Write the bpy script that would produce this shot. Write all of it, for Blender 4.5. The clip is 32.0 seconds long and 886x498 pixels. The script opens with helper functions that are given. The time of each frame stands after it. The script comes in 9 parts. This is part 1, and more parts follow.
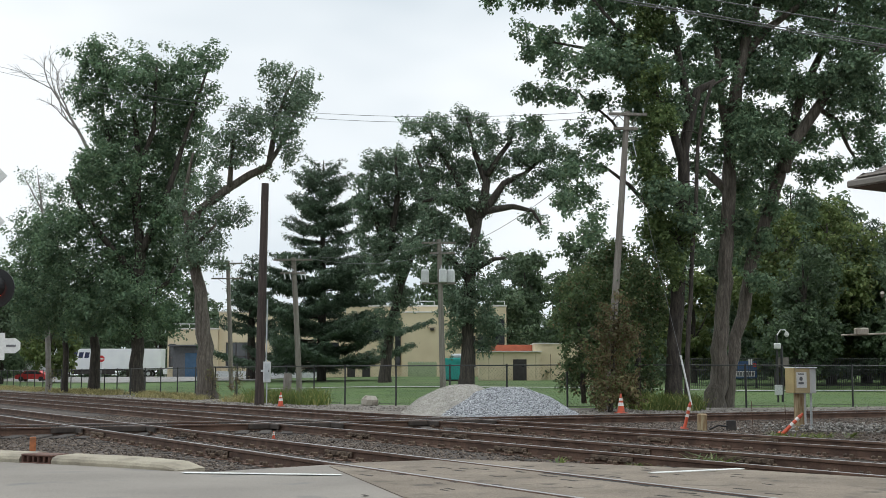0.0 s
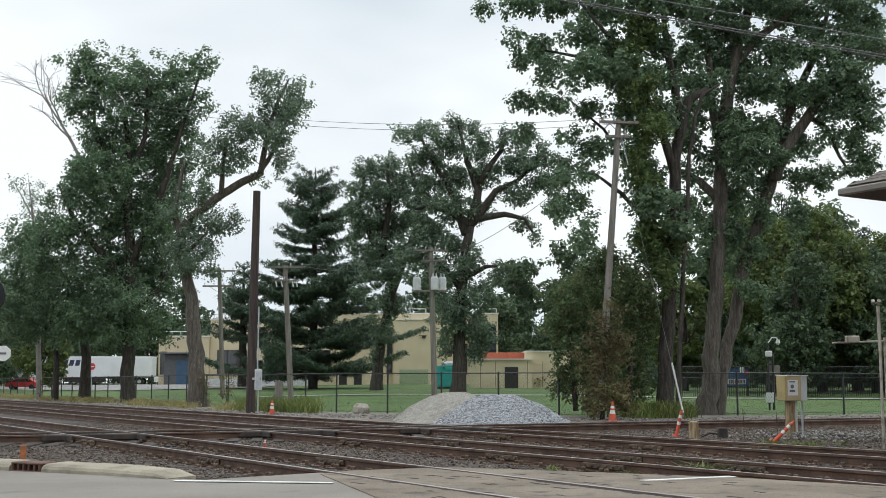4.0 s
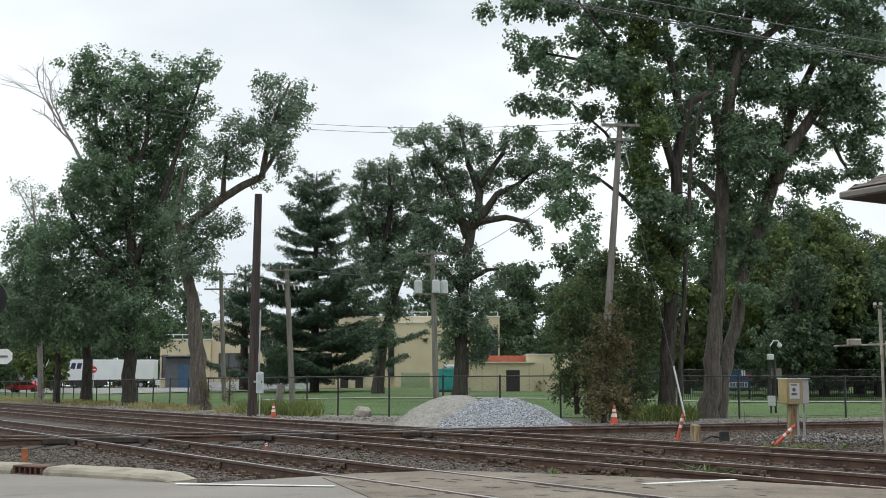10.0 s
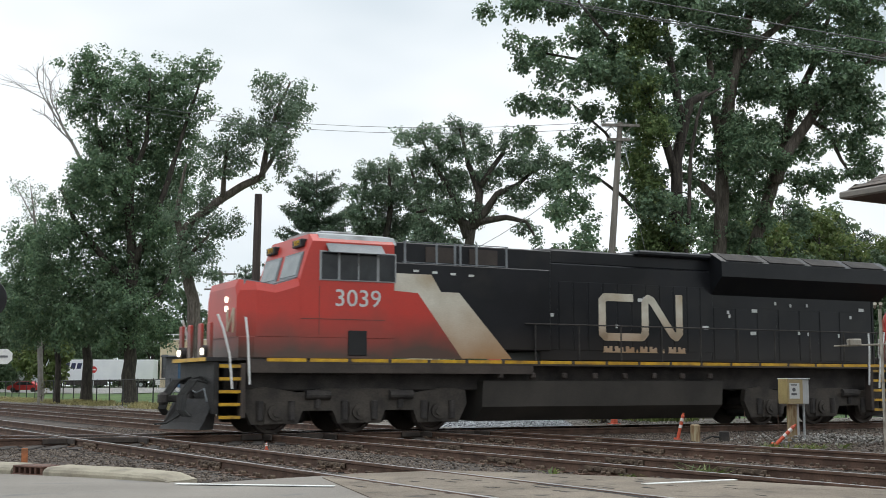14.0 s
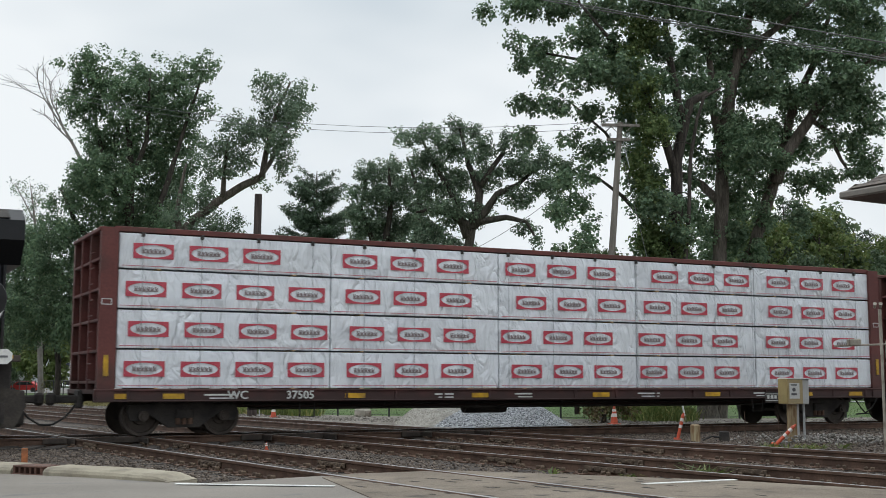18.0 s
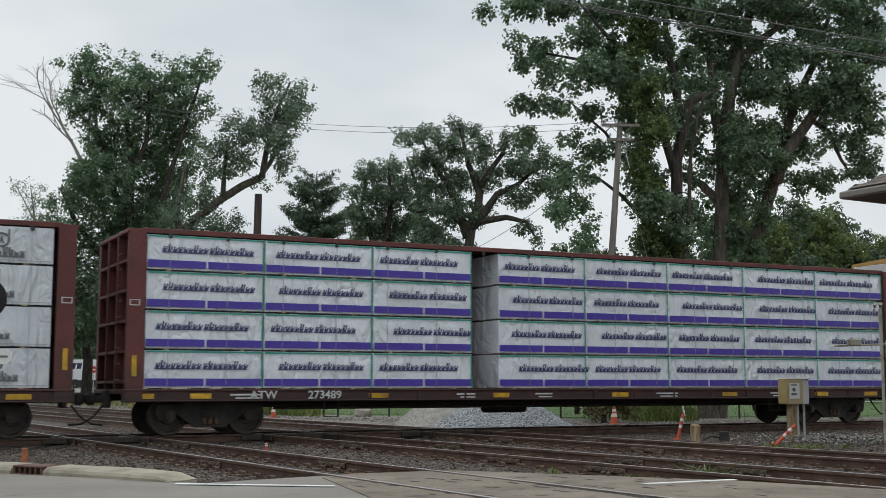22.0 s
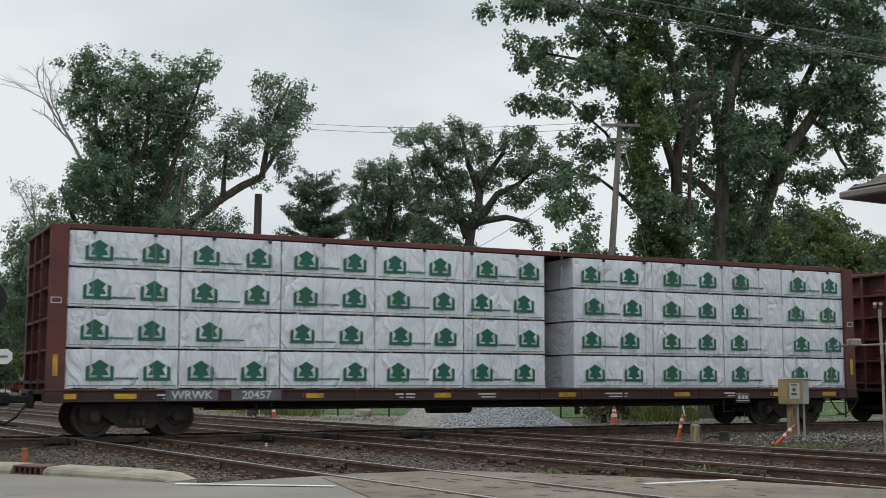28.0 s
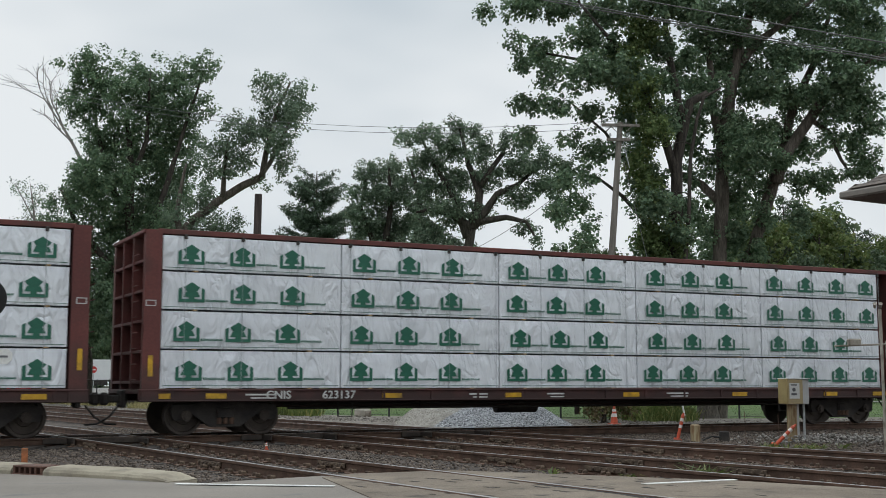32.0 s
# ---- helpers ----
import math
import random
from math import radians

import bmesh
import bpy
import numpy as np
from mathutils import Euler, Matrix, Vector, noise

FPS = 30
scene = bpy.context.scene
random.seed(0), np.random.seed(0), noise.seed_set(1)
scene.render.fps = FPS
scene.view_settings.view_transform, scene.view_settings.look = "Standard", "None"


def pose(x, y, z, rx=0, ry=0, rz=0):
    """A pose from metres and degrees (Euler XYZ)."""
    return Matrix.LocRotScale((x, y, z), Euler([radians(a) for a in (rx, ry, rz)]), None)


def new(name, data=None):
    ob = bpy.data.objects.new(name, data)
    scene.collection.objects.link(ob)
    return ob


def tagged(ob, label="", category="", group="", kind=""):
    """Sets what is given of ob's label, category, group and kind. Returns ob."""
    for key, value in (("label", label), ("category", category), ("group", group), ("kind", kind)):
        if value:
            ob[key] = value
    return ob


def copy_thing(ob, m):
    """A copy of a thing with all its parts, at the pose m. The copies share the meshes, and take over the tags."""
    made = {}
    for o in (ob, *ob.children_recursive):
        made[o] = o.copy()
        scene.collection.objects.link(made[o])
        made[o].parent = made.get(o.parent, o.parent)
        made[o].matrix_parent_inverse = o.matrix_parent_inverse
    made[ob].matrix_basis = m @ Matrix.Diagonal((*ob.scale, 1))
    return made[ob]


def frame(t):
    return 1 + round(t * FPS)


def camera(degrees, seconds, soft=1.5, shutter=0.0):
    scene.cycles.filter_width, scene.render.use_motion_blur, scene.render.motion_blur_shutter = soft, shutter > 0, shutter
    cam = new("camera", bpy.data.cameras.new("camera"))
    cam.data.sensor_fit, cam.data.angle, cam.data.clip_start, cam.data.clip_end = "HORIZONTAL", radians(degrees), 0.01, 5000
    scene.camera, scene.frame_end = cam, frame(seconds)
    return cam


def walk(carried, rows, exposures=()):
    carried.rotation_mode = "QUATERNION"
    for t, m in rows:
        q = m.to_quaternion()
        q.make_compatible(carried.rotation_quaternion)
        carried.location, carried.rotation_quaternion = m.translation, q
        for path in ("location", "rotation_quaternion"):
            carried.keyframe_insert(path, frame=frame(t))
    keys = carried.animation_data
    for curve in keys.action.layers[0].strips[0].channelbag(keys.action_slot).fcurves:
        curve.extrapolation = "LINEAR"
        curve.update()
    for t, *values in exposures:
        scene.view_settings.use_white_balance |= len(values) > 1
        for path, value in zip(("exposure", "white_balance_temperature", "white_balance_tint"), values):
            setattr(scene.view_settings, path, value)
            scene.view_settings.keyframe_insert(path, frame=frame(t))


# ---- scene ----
# ---- camera: a tripod that settles on its frame, then stands still ----
EYE = (0.0, 0.0, 1.106)
cam = camera(40.14, 32.0, soft=0.85, shutter=0.1)


def aim(left, down):
    """Camera pose, turned left and down by so many degrees from its final aim."""
    return pose(*EYE, 96.444 - down, 0, left)


walk(cam, [(0.0, aim(0.321, 0.508)), (0.5, aim(0.120, 0.481)), (1.0, aim(0.000, 0.454)), (1.5, aim(-0.068, 0.401)),
           (2.0, aim(-0.093, 0.348)), (2.5, aim(-0.093, 0.294)), (3.0, aim(-0.093, 0.240)), (3.5, aim(-0.088, 0.200)),
           (4.5, aim(-0.047, 0.088)), (5.5, aim(-0.007, 0.014)), (6.5, aim(0.000, 0.000)), (32.0, aim(0.000, 0.000))],
     exposures=[(0.0, 0.05), (14.0, 0.1), (15.5, 0.2), (17.0, 0.22), (18.0, -0.12), (19.0, -0.28), (22.5, -0.3), (25.0, 0.0), (27.0, -0.2), (28.0, -0.27), (32.0, -0.27)])

# ---- light: an even overcast sky with a weak, wide sun behind it ----
SUN_HIGH, SUN_ROUND = 50.0, 200.0
world = bpy.data.worlds.new("world")
scene.world = world
world.use_nodes = True
wn, wl = world.node_tree.nodes, world.node_tree.links
wn.clear()
w_out = wn.new("ShaderNodeOutputWorld")
w_bg = wn.new("ShaderNodeBackground")
w_sky = wn.new("ShaderNodeTexSky")
w_sky.sky_type, w_sky.sun_disc = "NISHITA", False
w_sky.sun_elevation, w_sky.sun_rotation = radians(SUN_HIGH), radians(SUN_ROUND)
w_co = wn.new("ShaderNodeTexCoord")
w_map = wn.new("ShaderNodeMapping")
w_map.inputs["Scale"].default_value = (1.0, 1.0, 2.6)
w_map.inputs["Location"].default_value = (0.35, 0.2, 0.1)
w_cloud = wn.new("ShaderNodeTexNoise")
w_cloud.inputs["Scale"].default_value, w_cloud.inputs["Detail"].default_value = 1.5, 4.0
w_cloud.inputs["Roughness"].default_value = 0.52
w_ramp = wn.new("ShaderNodeValToRGB")
w_ramp.color_ramp.elements[0].position, w_ramp.color_ramp.elements[1].position = 0.36, 0.60
w_ramp.color_ramp.elements[0].color = (0.64, 0.74, 0.82, 1)
w_ramp.color_ramp.elements[1].color = (1.06, 1.11, 1.14, 1)
w_sep = wn.new("ShaderNodeSeparateXYZ")
w_up = wn.new("ShaderNodeMapRange")
w_up.inputs["From Min"].default_value, w_up.inputs["From Max"].default_value = 0.3, 1.0
w_up.inputs["To Min"].default_value, w_up.inputs["To Max"].default_value = 0.92, 1.85
w_mul = wn.new("ShaderNodeVectorMath")
w_mul.operation = "SCALE"
w_mix = wn.new("ShaderNodeMix")
w_mix.data_type = "RGBA"
w_mix.inputs[0].default_value = 0.97
w_dim = wn.new("ShaderNodeVectorMath")
w_dim.operation = "SCALE"
w_dim.inputs["Scale"].default_value = 0.1
wl.new(w_co.outputs["Generated"], w_map.inputs["Vector"])
wl.new(w_map.outputs[0], w_cloud.inputs["Vector"])
wl.new(w_cloud.outputs["Fac"], w_ramp.inputs[0])
wl.new(w_co.outputs["Generated"], w_sep.inputs[0])
wl.new(w_sep.outputs["Z"], w_up.inputs["Value"])
wl.new(w_ramp.outputs["Color"], w_mul.inputs[0])
wl.new(w_up.outputs[0], w_mul.inputs["Scale"])
wl.new(w_sky.outputs["Color"], w_dim.inputs[0])
wl.new(w_dim.outputs[0], w_mix.inputs[6])
wl.new(w_mul.outputs[0], w_mix.inputs[7])
wl.new(w_mix.outputs[2], w_bg.inputs["Color"])
w_bg.inputs["Strength"].default_value = 1.0
wl.new(w_bg.outputs[0], w_out.inputs["Surface"])
sun_data = bpy.data.lights.new("sun", "SUN")
sun_data.energy, sun_data.angle, sun_data.color = 0.6, radians(25), (1.0, 0.97, 0.92)
sun = new("sun", sun_data)
sun.rotation_euler = (radians(90 - SUN_HIGH), 0, radians(180 - SUN_ROUND + 180))


# ---- materials ----
def mat(name, a, b=None, scale=2.0, rough=0.8, metal=0.0, bump=0.0, fine=30.0, grain=0.15, spot=0.0, stretch=(1, 1, 1), vary=0.0,
        spec=0.5, emit=None, dirt=None, dirt_scale=0.6, dirt_at=(0.5, 0.7)):
    """A surface of two tones a and b mixed by coarse noise, with fine grain, an optional bump and dirt patches, and variation from object to object."""
    m = bpy.data.materials.new(name)
    m.use_nodes = True
    n, l = m.node_tree.nodes, m.node_tree.links
    bs = n["Principled BSDF"]
    bs.inputs["Roughness"].default_value, bs.inputs["Metallic"].default_value = rough, metal
    bs.inputs["Specular IOR Level"].default_value = spec
    b = b or tuple(c * 0.8 for c in a)
    co = n.new("ShaderNodeTexCoord")
    mp = n.new("ShaderNodeMapping")
    mp.inputs["Scale"].default_value = stretch
    l.new(co.outputs["Object"], mp.inputs["Vector"])
    big = n.new("ShaderNodeTexNoise")
    big.inputs["Scale"].default_value, big.inputs["Detail"].default_value = scale, 4
    l.new(mp.outputs[0], big.inputs["Vector"])
    rp = n.new("ShaderNodeValToRGB")
    rp.color_ramp.elements[0].position, rp.color_ramp.elements[1].position = 0.35, 0.65
    rp.color_ramp.elements[0].color, rp.color_ramp.elements[1].color = (*a, 1), (*b, 1)
    l.new(big.outputs["Fac"], rp.inputs[0])
    out = rp.outputs["Color"]
    sm = n.new("ShaderNodeTexNoise")
    sm.inputs["Scale"].default_value, sm.inputs["Detail"].default_value = fine, 2
    l.new(mp.outputs[0], sm.inputs["Vector"])
    if grain:
        mr = n.new("ShaderNodeMapRange")
        mr.inputs["From Min"].default_value, mr.inputs["From Max"].default_value = 0.25, 0.75
        mr.inputs["To Min"].default_value, mr.inputs["To Max"].default_value = 1 - grain, 1 + grain
        l.new(sm.outputs["Fac"], mr.inputs["Value"])
        sc = n.new("ShaderNodeVectorMath")
        sc.operation = "SCALE"
        l.new(out, sc.inputs[0])
        l.new(mr.outputs[0], sc.inputs["Scale"])
        out = sc.outputs[0]
    if dirt:
        dn = n.new("ShaderNodeTexNoise")
        dn.inputs["Scale"].default_value, dn.inputs["Detail"].default_value = dirt_scale, 6
        l.new(co.outputs["Object"], dn.inputs["Vector"])
        dr = n.new("ShaderNodeMapRange")
        dr.inputs["From Min"].default_value, dr.inputs["From Max"].default_value = dirt_at
        l.new(dn.outputs["Fac"], dr.inputs["Value"])
        dm = n.new("ShaderNodeMix")
        dm.data_type = "RGBA"
        dm.inputs[7].default_value = (*dirt, 1)
        l.new(dr.outputs[0], dm.inputs[0])
        l.new(out, dm.inputs[6])
        out = dm.outputs[2]
    if vary:
        oi = n.new("ShaderNodeObjectInfo")
        vr = n.new("ShaderNodeMapRange")
        vr.inputs["To Min"].default_value, vr.inputs["To Max"].default_value = 1 - vary, 1 + vary
        l.new(oi.outputs["Random"], vr.inputs["Value"])
        vs = n.new("ShaderNodeVectorMath")
        vs.operation = "SCALE"
        l.new(out, vs.inputs[0])
        l.new(vr.outputs[0], vs.inputs["Scale"])
        out = vs.outputs[0]
    l.new(out, bs.inputs["Base Color"])
    if bump:
        bp = n.new("ShaderNodeBump")
        bp.inputs["Strength"].default_value, bp.inputs["Distance"].default_value = bump, 0.02
        l.new(sm.outputs["Fac"], bp.inputs["Height"])
        l.new(bp.outputs[0], bs.inputs["Normal"])
    if emit:
        bs.inputs["Emission Color"].default_value = (*emit[:3], 1)
        bs.inputs["Emission Strength"].default_value = emit[3]
    return m


def leaf_mat(name, dark, light, accent=None, share=0.1, thin=0.4):
    """Leaves: colour from leaf to leaf, some light let through."""
    m = bpy.data.materials.new(name)
    m.use_nodes = True
    n, l = m.node_tree.nodes, m.node_tree.links
    bs = n["Principled BSDF"]
    bs.inputs["Roughness"].default_value = 0.6
    bs.inputs["Specular IOR Level"].default_value = 0.3
    ge = n.new("ShaderNodeNewGeometry")
    rp = n.new("ShaderNodeValToRGB")
    rp.color_ramp.elements[0].color, rp.color_ramp.elements[1].color = (*dark, 1), (*light, 1)
    rp.color_ramp.elements[1].position = 1 - share
    if accent:
        e = rp.color_ramp.elements.new(1.0)
        e.color = (*accent, 1)
    l.new(ge.outputs["Random Per Island"], rp.inputs[0])
    co = n.new("ShaderNodeTexCoord")
    nz = n.new("ShaderNodeTexNoise")
    nz.inputs["Scale"].default_value, nz.inputs["Detail"].default_value = 0.45, 3
    l.new(co.outputs["Object"], nz.inputs["Vector"])
    mr = n.new("ShaderNodeMapRange")
    mr.inputs["From Min"].default_value, mr.inputs["From Max"].default_value = 0.3, 0.7
    mr.inputs["To Min"].default_value, mr.inputs["To Max"].default_value = 0.65, 1.4
    l.new(nz.outputs["Fac"], mr.inputs["Value"])
    sc = n.new("ShaderNodeVectorMath")
    sc.operation = "SCALE"
    l.new(rp.outputs["Color"], sc.inputs[0])
    l.new(mr.outputs[0], sc.inputs["Scale"])
    l.new(sc.outputs[0], bs.inputs["Base Color"])
    tr = n.new("ShaderNodeBsdfTranslucent")
    l.new(sc.outputs[0], tr.inputs["Color"])
    mx = n.new("ShaderNodeMixShader")
    mx.inputs[0].default_value = thin
    l.new(bs.outputs[0], mx.inputs[1])
    l.new(tr.outputs[0], mx.inputs[2])
    l.new(mx.outputs[0], n["Material Output"].inputs["Surface"])
    return m



def low_tone(m, tone, low, high, wild=0.5, scale=0.9):
    """A second tone over a paint, thickest low down, with a ragged streaky edge; brown road soot on the locomotives."""
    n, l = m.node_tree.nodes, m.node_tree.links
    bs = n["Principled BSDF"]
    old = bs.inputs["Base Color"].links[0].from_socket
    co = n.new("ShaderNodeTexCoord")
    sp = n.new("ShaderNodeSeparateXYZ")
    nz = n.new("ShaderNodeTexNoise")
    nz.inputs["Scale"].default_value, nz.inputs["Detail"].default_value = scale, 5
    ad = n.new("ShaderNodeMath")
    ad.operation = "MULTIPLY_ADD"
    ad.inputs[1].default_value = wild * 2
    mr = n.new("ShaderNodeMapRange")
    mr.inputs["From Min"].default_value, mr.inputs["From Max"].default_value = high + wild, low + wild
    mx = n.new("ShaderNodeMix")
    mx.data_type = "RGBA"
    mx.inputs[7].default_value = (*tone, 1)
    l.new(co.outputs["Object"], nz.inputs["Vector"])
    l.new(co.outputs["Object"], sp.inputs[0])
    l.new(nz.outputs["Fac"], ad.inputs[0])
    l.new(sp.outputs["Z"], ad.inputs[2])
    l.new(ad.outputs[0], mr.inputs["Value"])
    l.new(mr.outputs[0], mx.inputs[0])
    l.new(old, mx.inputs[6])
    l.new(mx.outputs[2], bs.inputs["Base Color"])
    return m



def creased(m, scale=1.6, deep=0.05):
    """Sharp random folds of a taut plastic wrap."""
    n, l = m.node_tree.nodes, m.node_tree.links
    bs = n["Principled BSDF"]
    co = n.new("ShaderNodeTexCoord")
    oi = n.new("ShaderNodeObjectInfo")
    sh = n.new("ShaderNodeVectorMath")
    sh.operation = "MULTIPLY_ADD"
    sh.inputs[1].default_value = (9.0, 5.0, 7.0)
    l.new(oi.outputs["Random"], sh.inputs[0])
    l.new(co.outputs["Object"], sh.inputs[2])
    mp = n.new("ShaderNodeMapping")
    mp.inputs["Rotation"].default_value = (0, radians(-58), 0)
    mp.inputs["Scale"].default_value = (2.6, 1.0, 1.0)
    l.new(sh.outputs[0], mp.inputs["Vector"])
    nz = n.new("ShaderNodeTexNoise")
    nz.inputs["Scale"].default_value, nz.inputs["Detail"].default_value, nz.inputs["Distortion"].default_value = scale, 3, 0.8
    l.new(mp.outputs[0], nz.inputs["Vector"])
    a = n.new("ShaderNodeMath")
    a.operation = "SUBTRACT"
    a.inputs[1].default_value = 0.5
    l.new(nz.outputs["Fac"], a.inputs[0])
    b = n.new("ShaderNodeMath")
    b.operation = "ABSOLUTE"
    l.new(a.outputs[0], b.inputs[0])
    bp = n.new("ShaderNodeBump")
    bp.inputs["Strength"].default_value, bp.inputs["Distance"].default_value = 0.9, deep
    l.new(b.outputs[0], bp.inputs["Height"])
    if bs.inputs["Normal"].links:
        l.new(bs.inputs["Normal"].links[0].from_socket, bp.inputs["Normal"])
    l.new(bp.outputs[0], bs.inputs["Normal"])
    return m


M_ROAD = mat("worn_road", (0.196, 0.174, 0.150), (0.248, 0.222, 0.190), 0.6, 0.9, bump=0.3, fine=60, grain=0.16, dirt=(0.131, 0.127, 0.123), dirt_scale=1.2, dirt_at=(0.58, 0.75))
M_CROSSING = mat("crossing_asphalt", (0.148, 0.118, 0.088), (0.222, 0.182, 0.138), 0.9, 0.92, bump=0.5, fine=45, grain=0.25, dirt=(0.062, 0.050, 0.041), dirt_scale=2.5, dirt_at=(0.56, 0.72))
M_KERB = mat("kerb_concrete", (0.27, 0.235, 0.175), (0.37, 0.33, 0.25), 1.5, 0.9, bump=0.3, fine=50, grain=0.16, dirt=(0.13, 0.110, 0.085), dirt_scale=2.0, dirt_at=(0.52, 0.75))
M_BALLAST = mat("ballast", (0.046, 0.034, 0.027), (0.094, 0.073, 0.059), 1.3, 0.95, bump=1.0, fine=22, grain=0.5, dirt=(0.026, 0.020, 0.017), dirt_scale=0.5, dirt_at=(0.5, 0.7))
M_TIE = mat("creosoted_tie", (0.020, 0.016, 0.014), (0.07, 0.057, 0.047), 3, 0.9, bump=0.6, fine=25, grain=0.35, stretch=(0.750, 4.500, 4.500), vary=0.3)
M_RAIL = mat("rusty_rail", (0.068, 0.038, 0.026), (0.142, 0.083, 0.057), 3, 0.75, 0.2, bump=0.2, fine=40, grain=0.2)
M_RAILTOP = mat("polished_railhead", (0.42, 0.41, 0.41), (0.30, 0.29, 0.29), 2, 0.42, 0.8, fine=60, grain=0.15, stretch=(0.3, 4, 1))
M_JOINT = mat("clay_caked_joint_bar", (0.072, 0.048, 0.034), (0.135, 0.096, 0.066), 7, 0.9, bump=0.4, fine=30, grain=0.3, vary=0.25)
M_FROG = mat("cast_frog_steel", (0.030, 0.023, 0.019), (0.072, 0.056, 0.046), 3, 0.8, 0.15, bump=0.3, grain=0.2)
M_GRASS = mat("mown_grass", (0.052, 0.102, 0.020), (0.082, 0.138, 0.030), 0.25, 0.95, bump=0.4, fine=20, grain=0.15, dirt=(0.10, 0.13, 0.045), dirt_scale=0.15, dirt_at=(0.5, 0.75))
M_SOIL = mat("gravel_verge", (0.125, 0.108, 0.090), (0.205, 0.182, 0.155), 0.8, 0.95, bump=1.0, fine=18, grain=0.45)
M_DRYGRASS = leaf_mat("tall_dry_grass", (0.15, 0.145, 0.055), (0.31, 0.27, 0.12), (0.40, 0.34, 0.18), 0.3, 0.4)
M_WEED = leaf_mat("green_weeds", (0.07, 0.11, 0.03), (0.17, 0.2, 0.06), (0.3, 0.27, 0.1), 0.15, 0.4)
M_PILE_A = mat("fine_limestone", (0.29, 0.27, 0.235), (0.42, 0.395, 0.35), 5, 0.95, bump=1.0, fine=40, grain=0.4)
M_PILE_B = mat("crushed_stone", (0.24, 0.245, 0.25), (0.50, 0.51, 0.52), 9, 0.9, bump=0.3, fine=60, grain=0.25, vary=0.2)
M_WHITE = mat("white_paint", (0.72, 0.72, 0.70), (0.62, 0.62, 0.6), 3, 0.6, grain=0.1)
M_LINE = mat("worn_road_paint", (0.74, 0.74, 0.71), (0.6, 0.6, 0.57), 5, 0.8, grain=0.2)
M_ORANGE = mat("orange_plastic", (0.56, 0.085, 0.035), (0.48, 0.075, 0.03), 3, 0.55, grain=0.12, dirt=(0.3, 0.07, 0.04), dirt_scale=4.0)
M_FADED = mat("faded_orange_paint", (0.38, 0.13, 0.05), (0.28, 0.10, 0.045), 9, 0.8, grain=0.25, dirt=(0.16, 0.09, 0.05), dirt_scale=9.0)
M_REFLECT = mat("white_reflective_band", (0.72, 0.70, 0.66), None, 6, 0.4, grain=0.15)
M_BARK = mat("dark_bark", (0.030, 0.025, 0.021), (0.078, 0.065, 0.054), 2.5, 0.95, bump=1.0, fine=14, grain=0.45, stretch=(3.750, 3.750, 0.625))
M_BARK_PALE = mat("furrowed_grey_bark", (0.072, 0.060, 0.049), (0.148, 0.126, 0.105), 2.5, 0.95, bump=1.0, fine=11, grain=0.5, stretch=(4, 4, 0.45))
M_DEAD = mat("dead_twigs", (0.20, 0.18, 0.165), (0.27, 0.25, 0.23), 2, 0.95)
L_MAPLE = leaf_mat("maple_leaves", (0.087, 0.143, 0.087), (0.172, 0.255, 0.147), (0.201, 0.259, 0.144), 0.2)
L_OAK = leaf_mat("oak_leaves", (0.099, 0.149, 0.101), (0.190, 0.259, 0.170), (0.230, 0.267, 0.190), 0.2)
L_COTTON = leaf_mat("cottonwood_leaves", (0.098, 0.159, 0.098), (0.193, 0.276, 0.163), (0.226, 0.281, 0.159), 0.15)
L_BROWN = leaf_mat("withered_leaves", (0.09, 0.07, 0.035), (0.20, 0.15, 0.08), (0.12, 0.17, 0.06), 0.5)
L_LAWN = leaf_mat("lawn_blades", (0.045, 0.088, 0.018), (0.085, 0.138, 0.032), None, 0.0, 0.3)
L_IVY = leaf_mat("ivy_leaves", (0.085, 0.130, 0.050), (0.165, 0.225, 0.085), (0.22, 0.25, 0.09), 0.15)
L_BUSH = leaf_mat("thicket_leaves", (0.055, 0.092, 0.040), (0.135, 0.185, 0.080), (0.210, 0.145, 0.080), 0.14)
L_PINE = leaf_mat("pine_needles", (0.050, 0.082, 0.052), (0.110, 0.160, 0.100), None, 0.0, 0.15)
# far leaf tones are lightened, distance haze is mixed into the colour
L_FAR = leaf_mat("far_foliage", (0.085, 0.129, 0.073), (0.161, 0.220, 0.122), (0.207, 0.238, 0.134), 0.08)
M_POLE = mat("weathered_pole_wood", (0.155, 0.138, 0.118), (0.235, 0.212, 0.185), 2, 0.9, bump=0.5, fine=20, grain=0.2, stretch=(4, 4, 0.3))
M_POLE_DARK = mat("creosoted_pole", (0.035, 0.025, 0.022), (0.075, 0.055, 0.048), 2, 0.85, bump=0.5, fine=20, grain=0.25, stretch=(4, 4, 0.3))
M_GALV = mat("galvanised_steel", (0.42, 0.44, 0.45), (0.52, 0.54, 0.55), 4, 0.5, 0.5, grain=0.08)
M_GREYBOX = mat("grey_painted_metal", (0.50, 0.51, 0.51), (0.58, 0.59, 0.59), 3, 0.55, grain=0.08)
M_WIRE = mat("cable", (0.2, 0.2, 0.205), None, 3, 0.7)
M_BLACKPAINT = mat("black_fence_paint", (0.015, 0.016, 0.017), (0.03, 0.03, 0.03), 3, 0.5)
M_STUCCO = mat("cream_stucco", (0.60, 0.50, 0.335), (0.67, 0.57, 0.39), 0.4, 0.9, bump=0.3, fine=25, grain=0.06)
M_ROOFCOPE = mat("pale_coping", (0.62, 0.60, 0.55), (0.7, 0.68, 0.63), 2, 0.7)
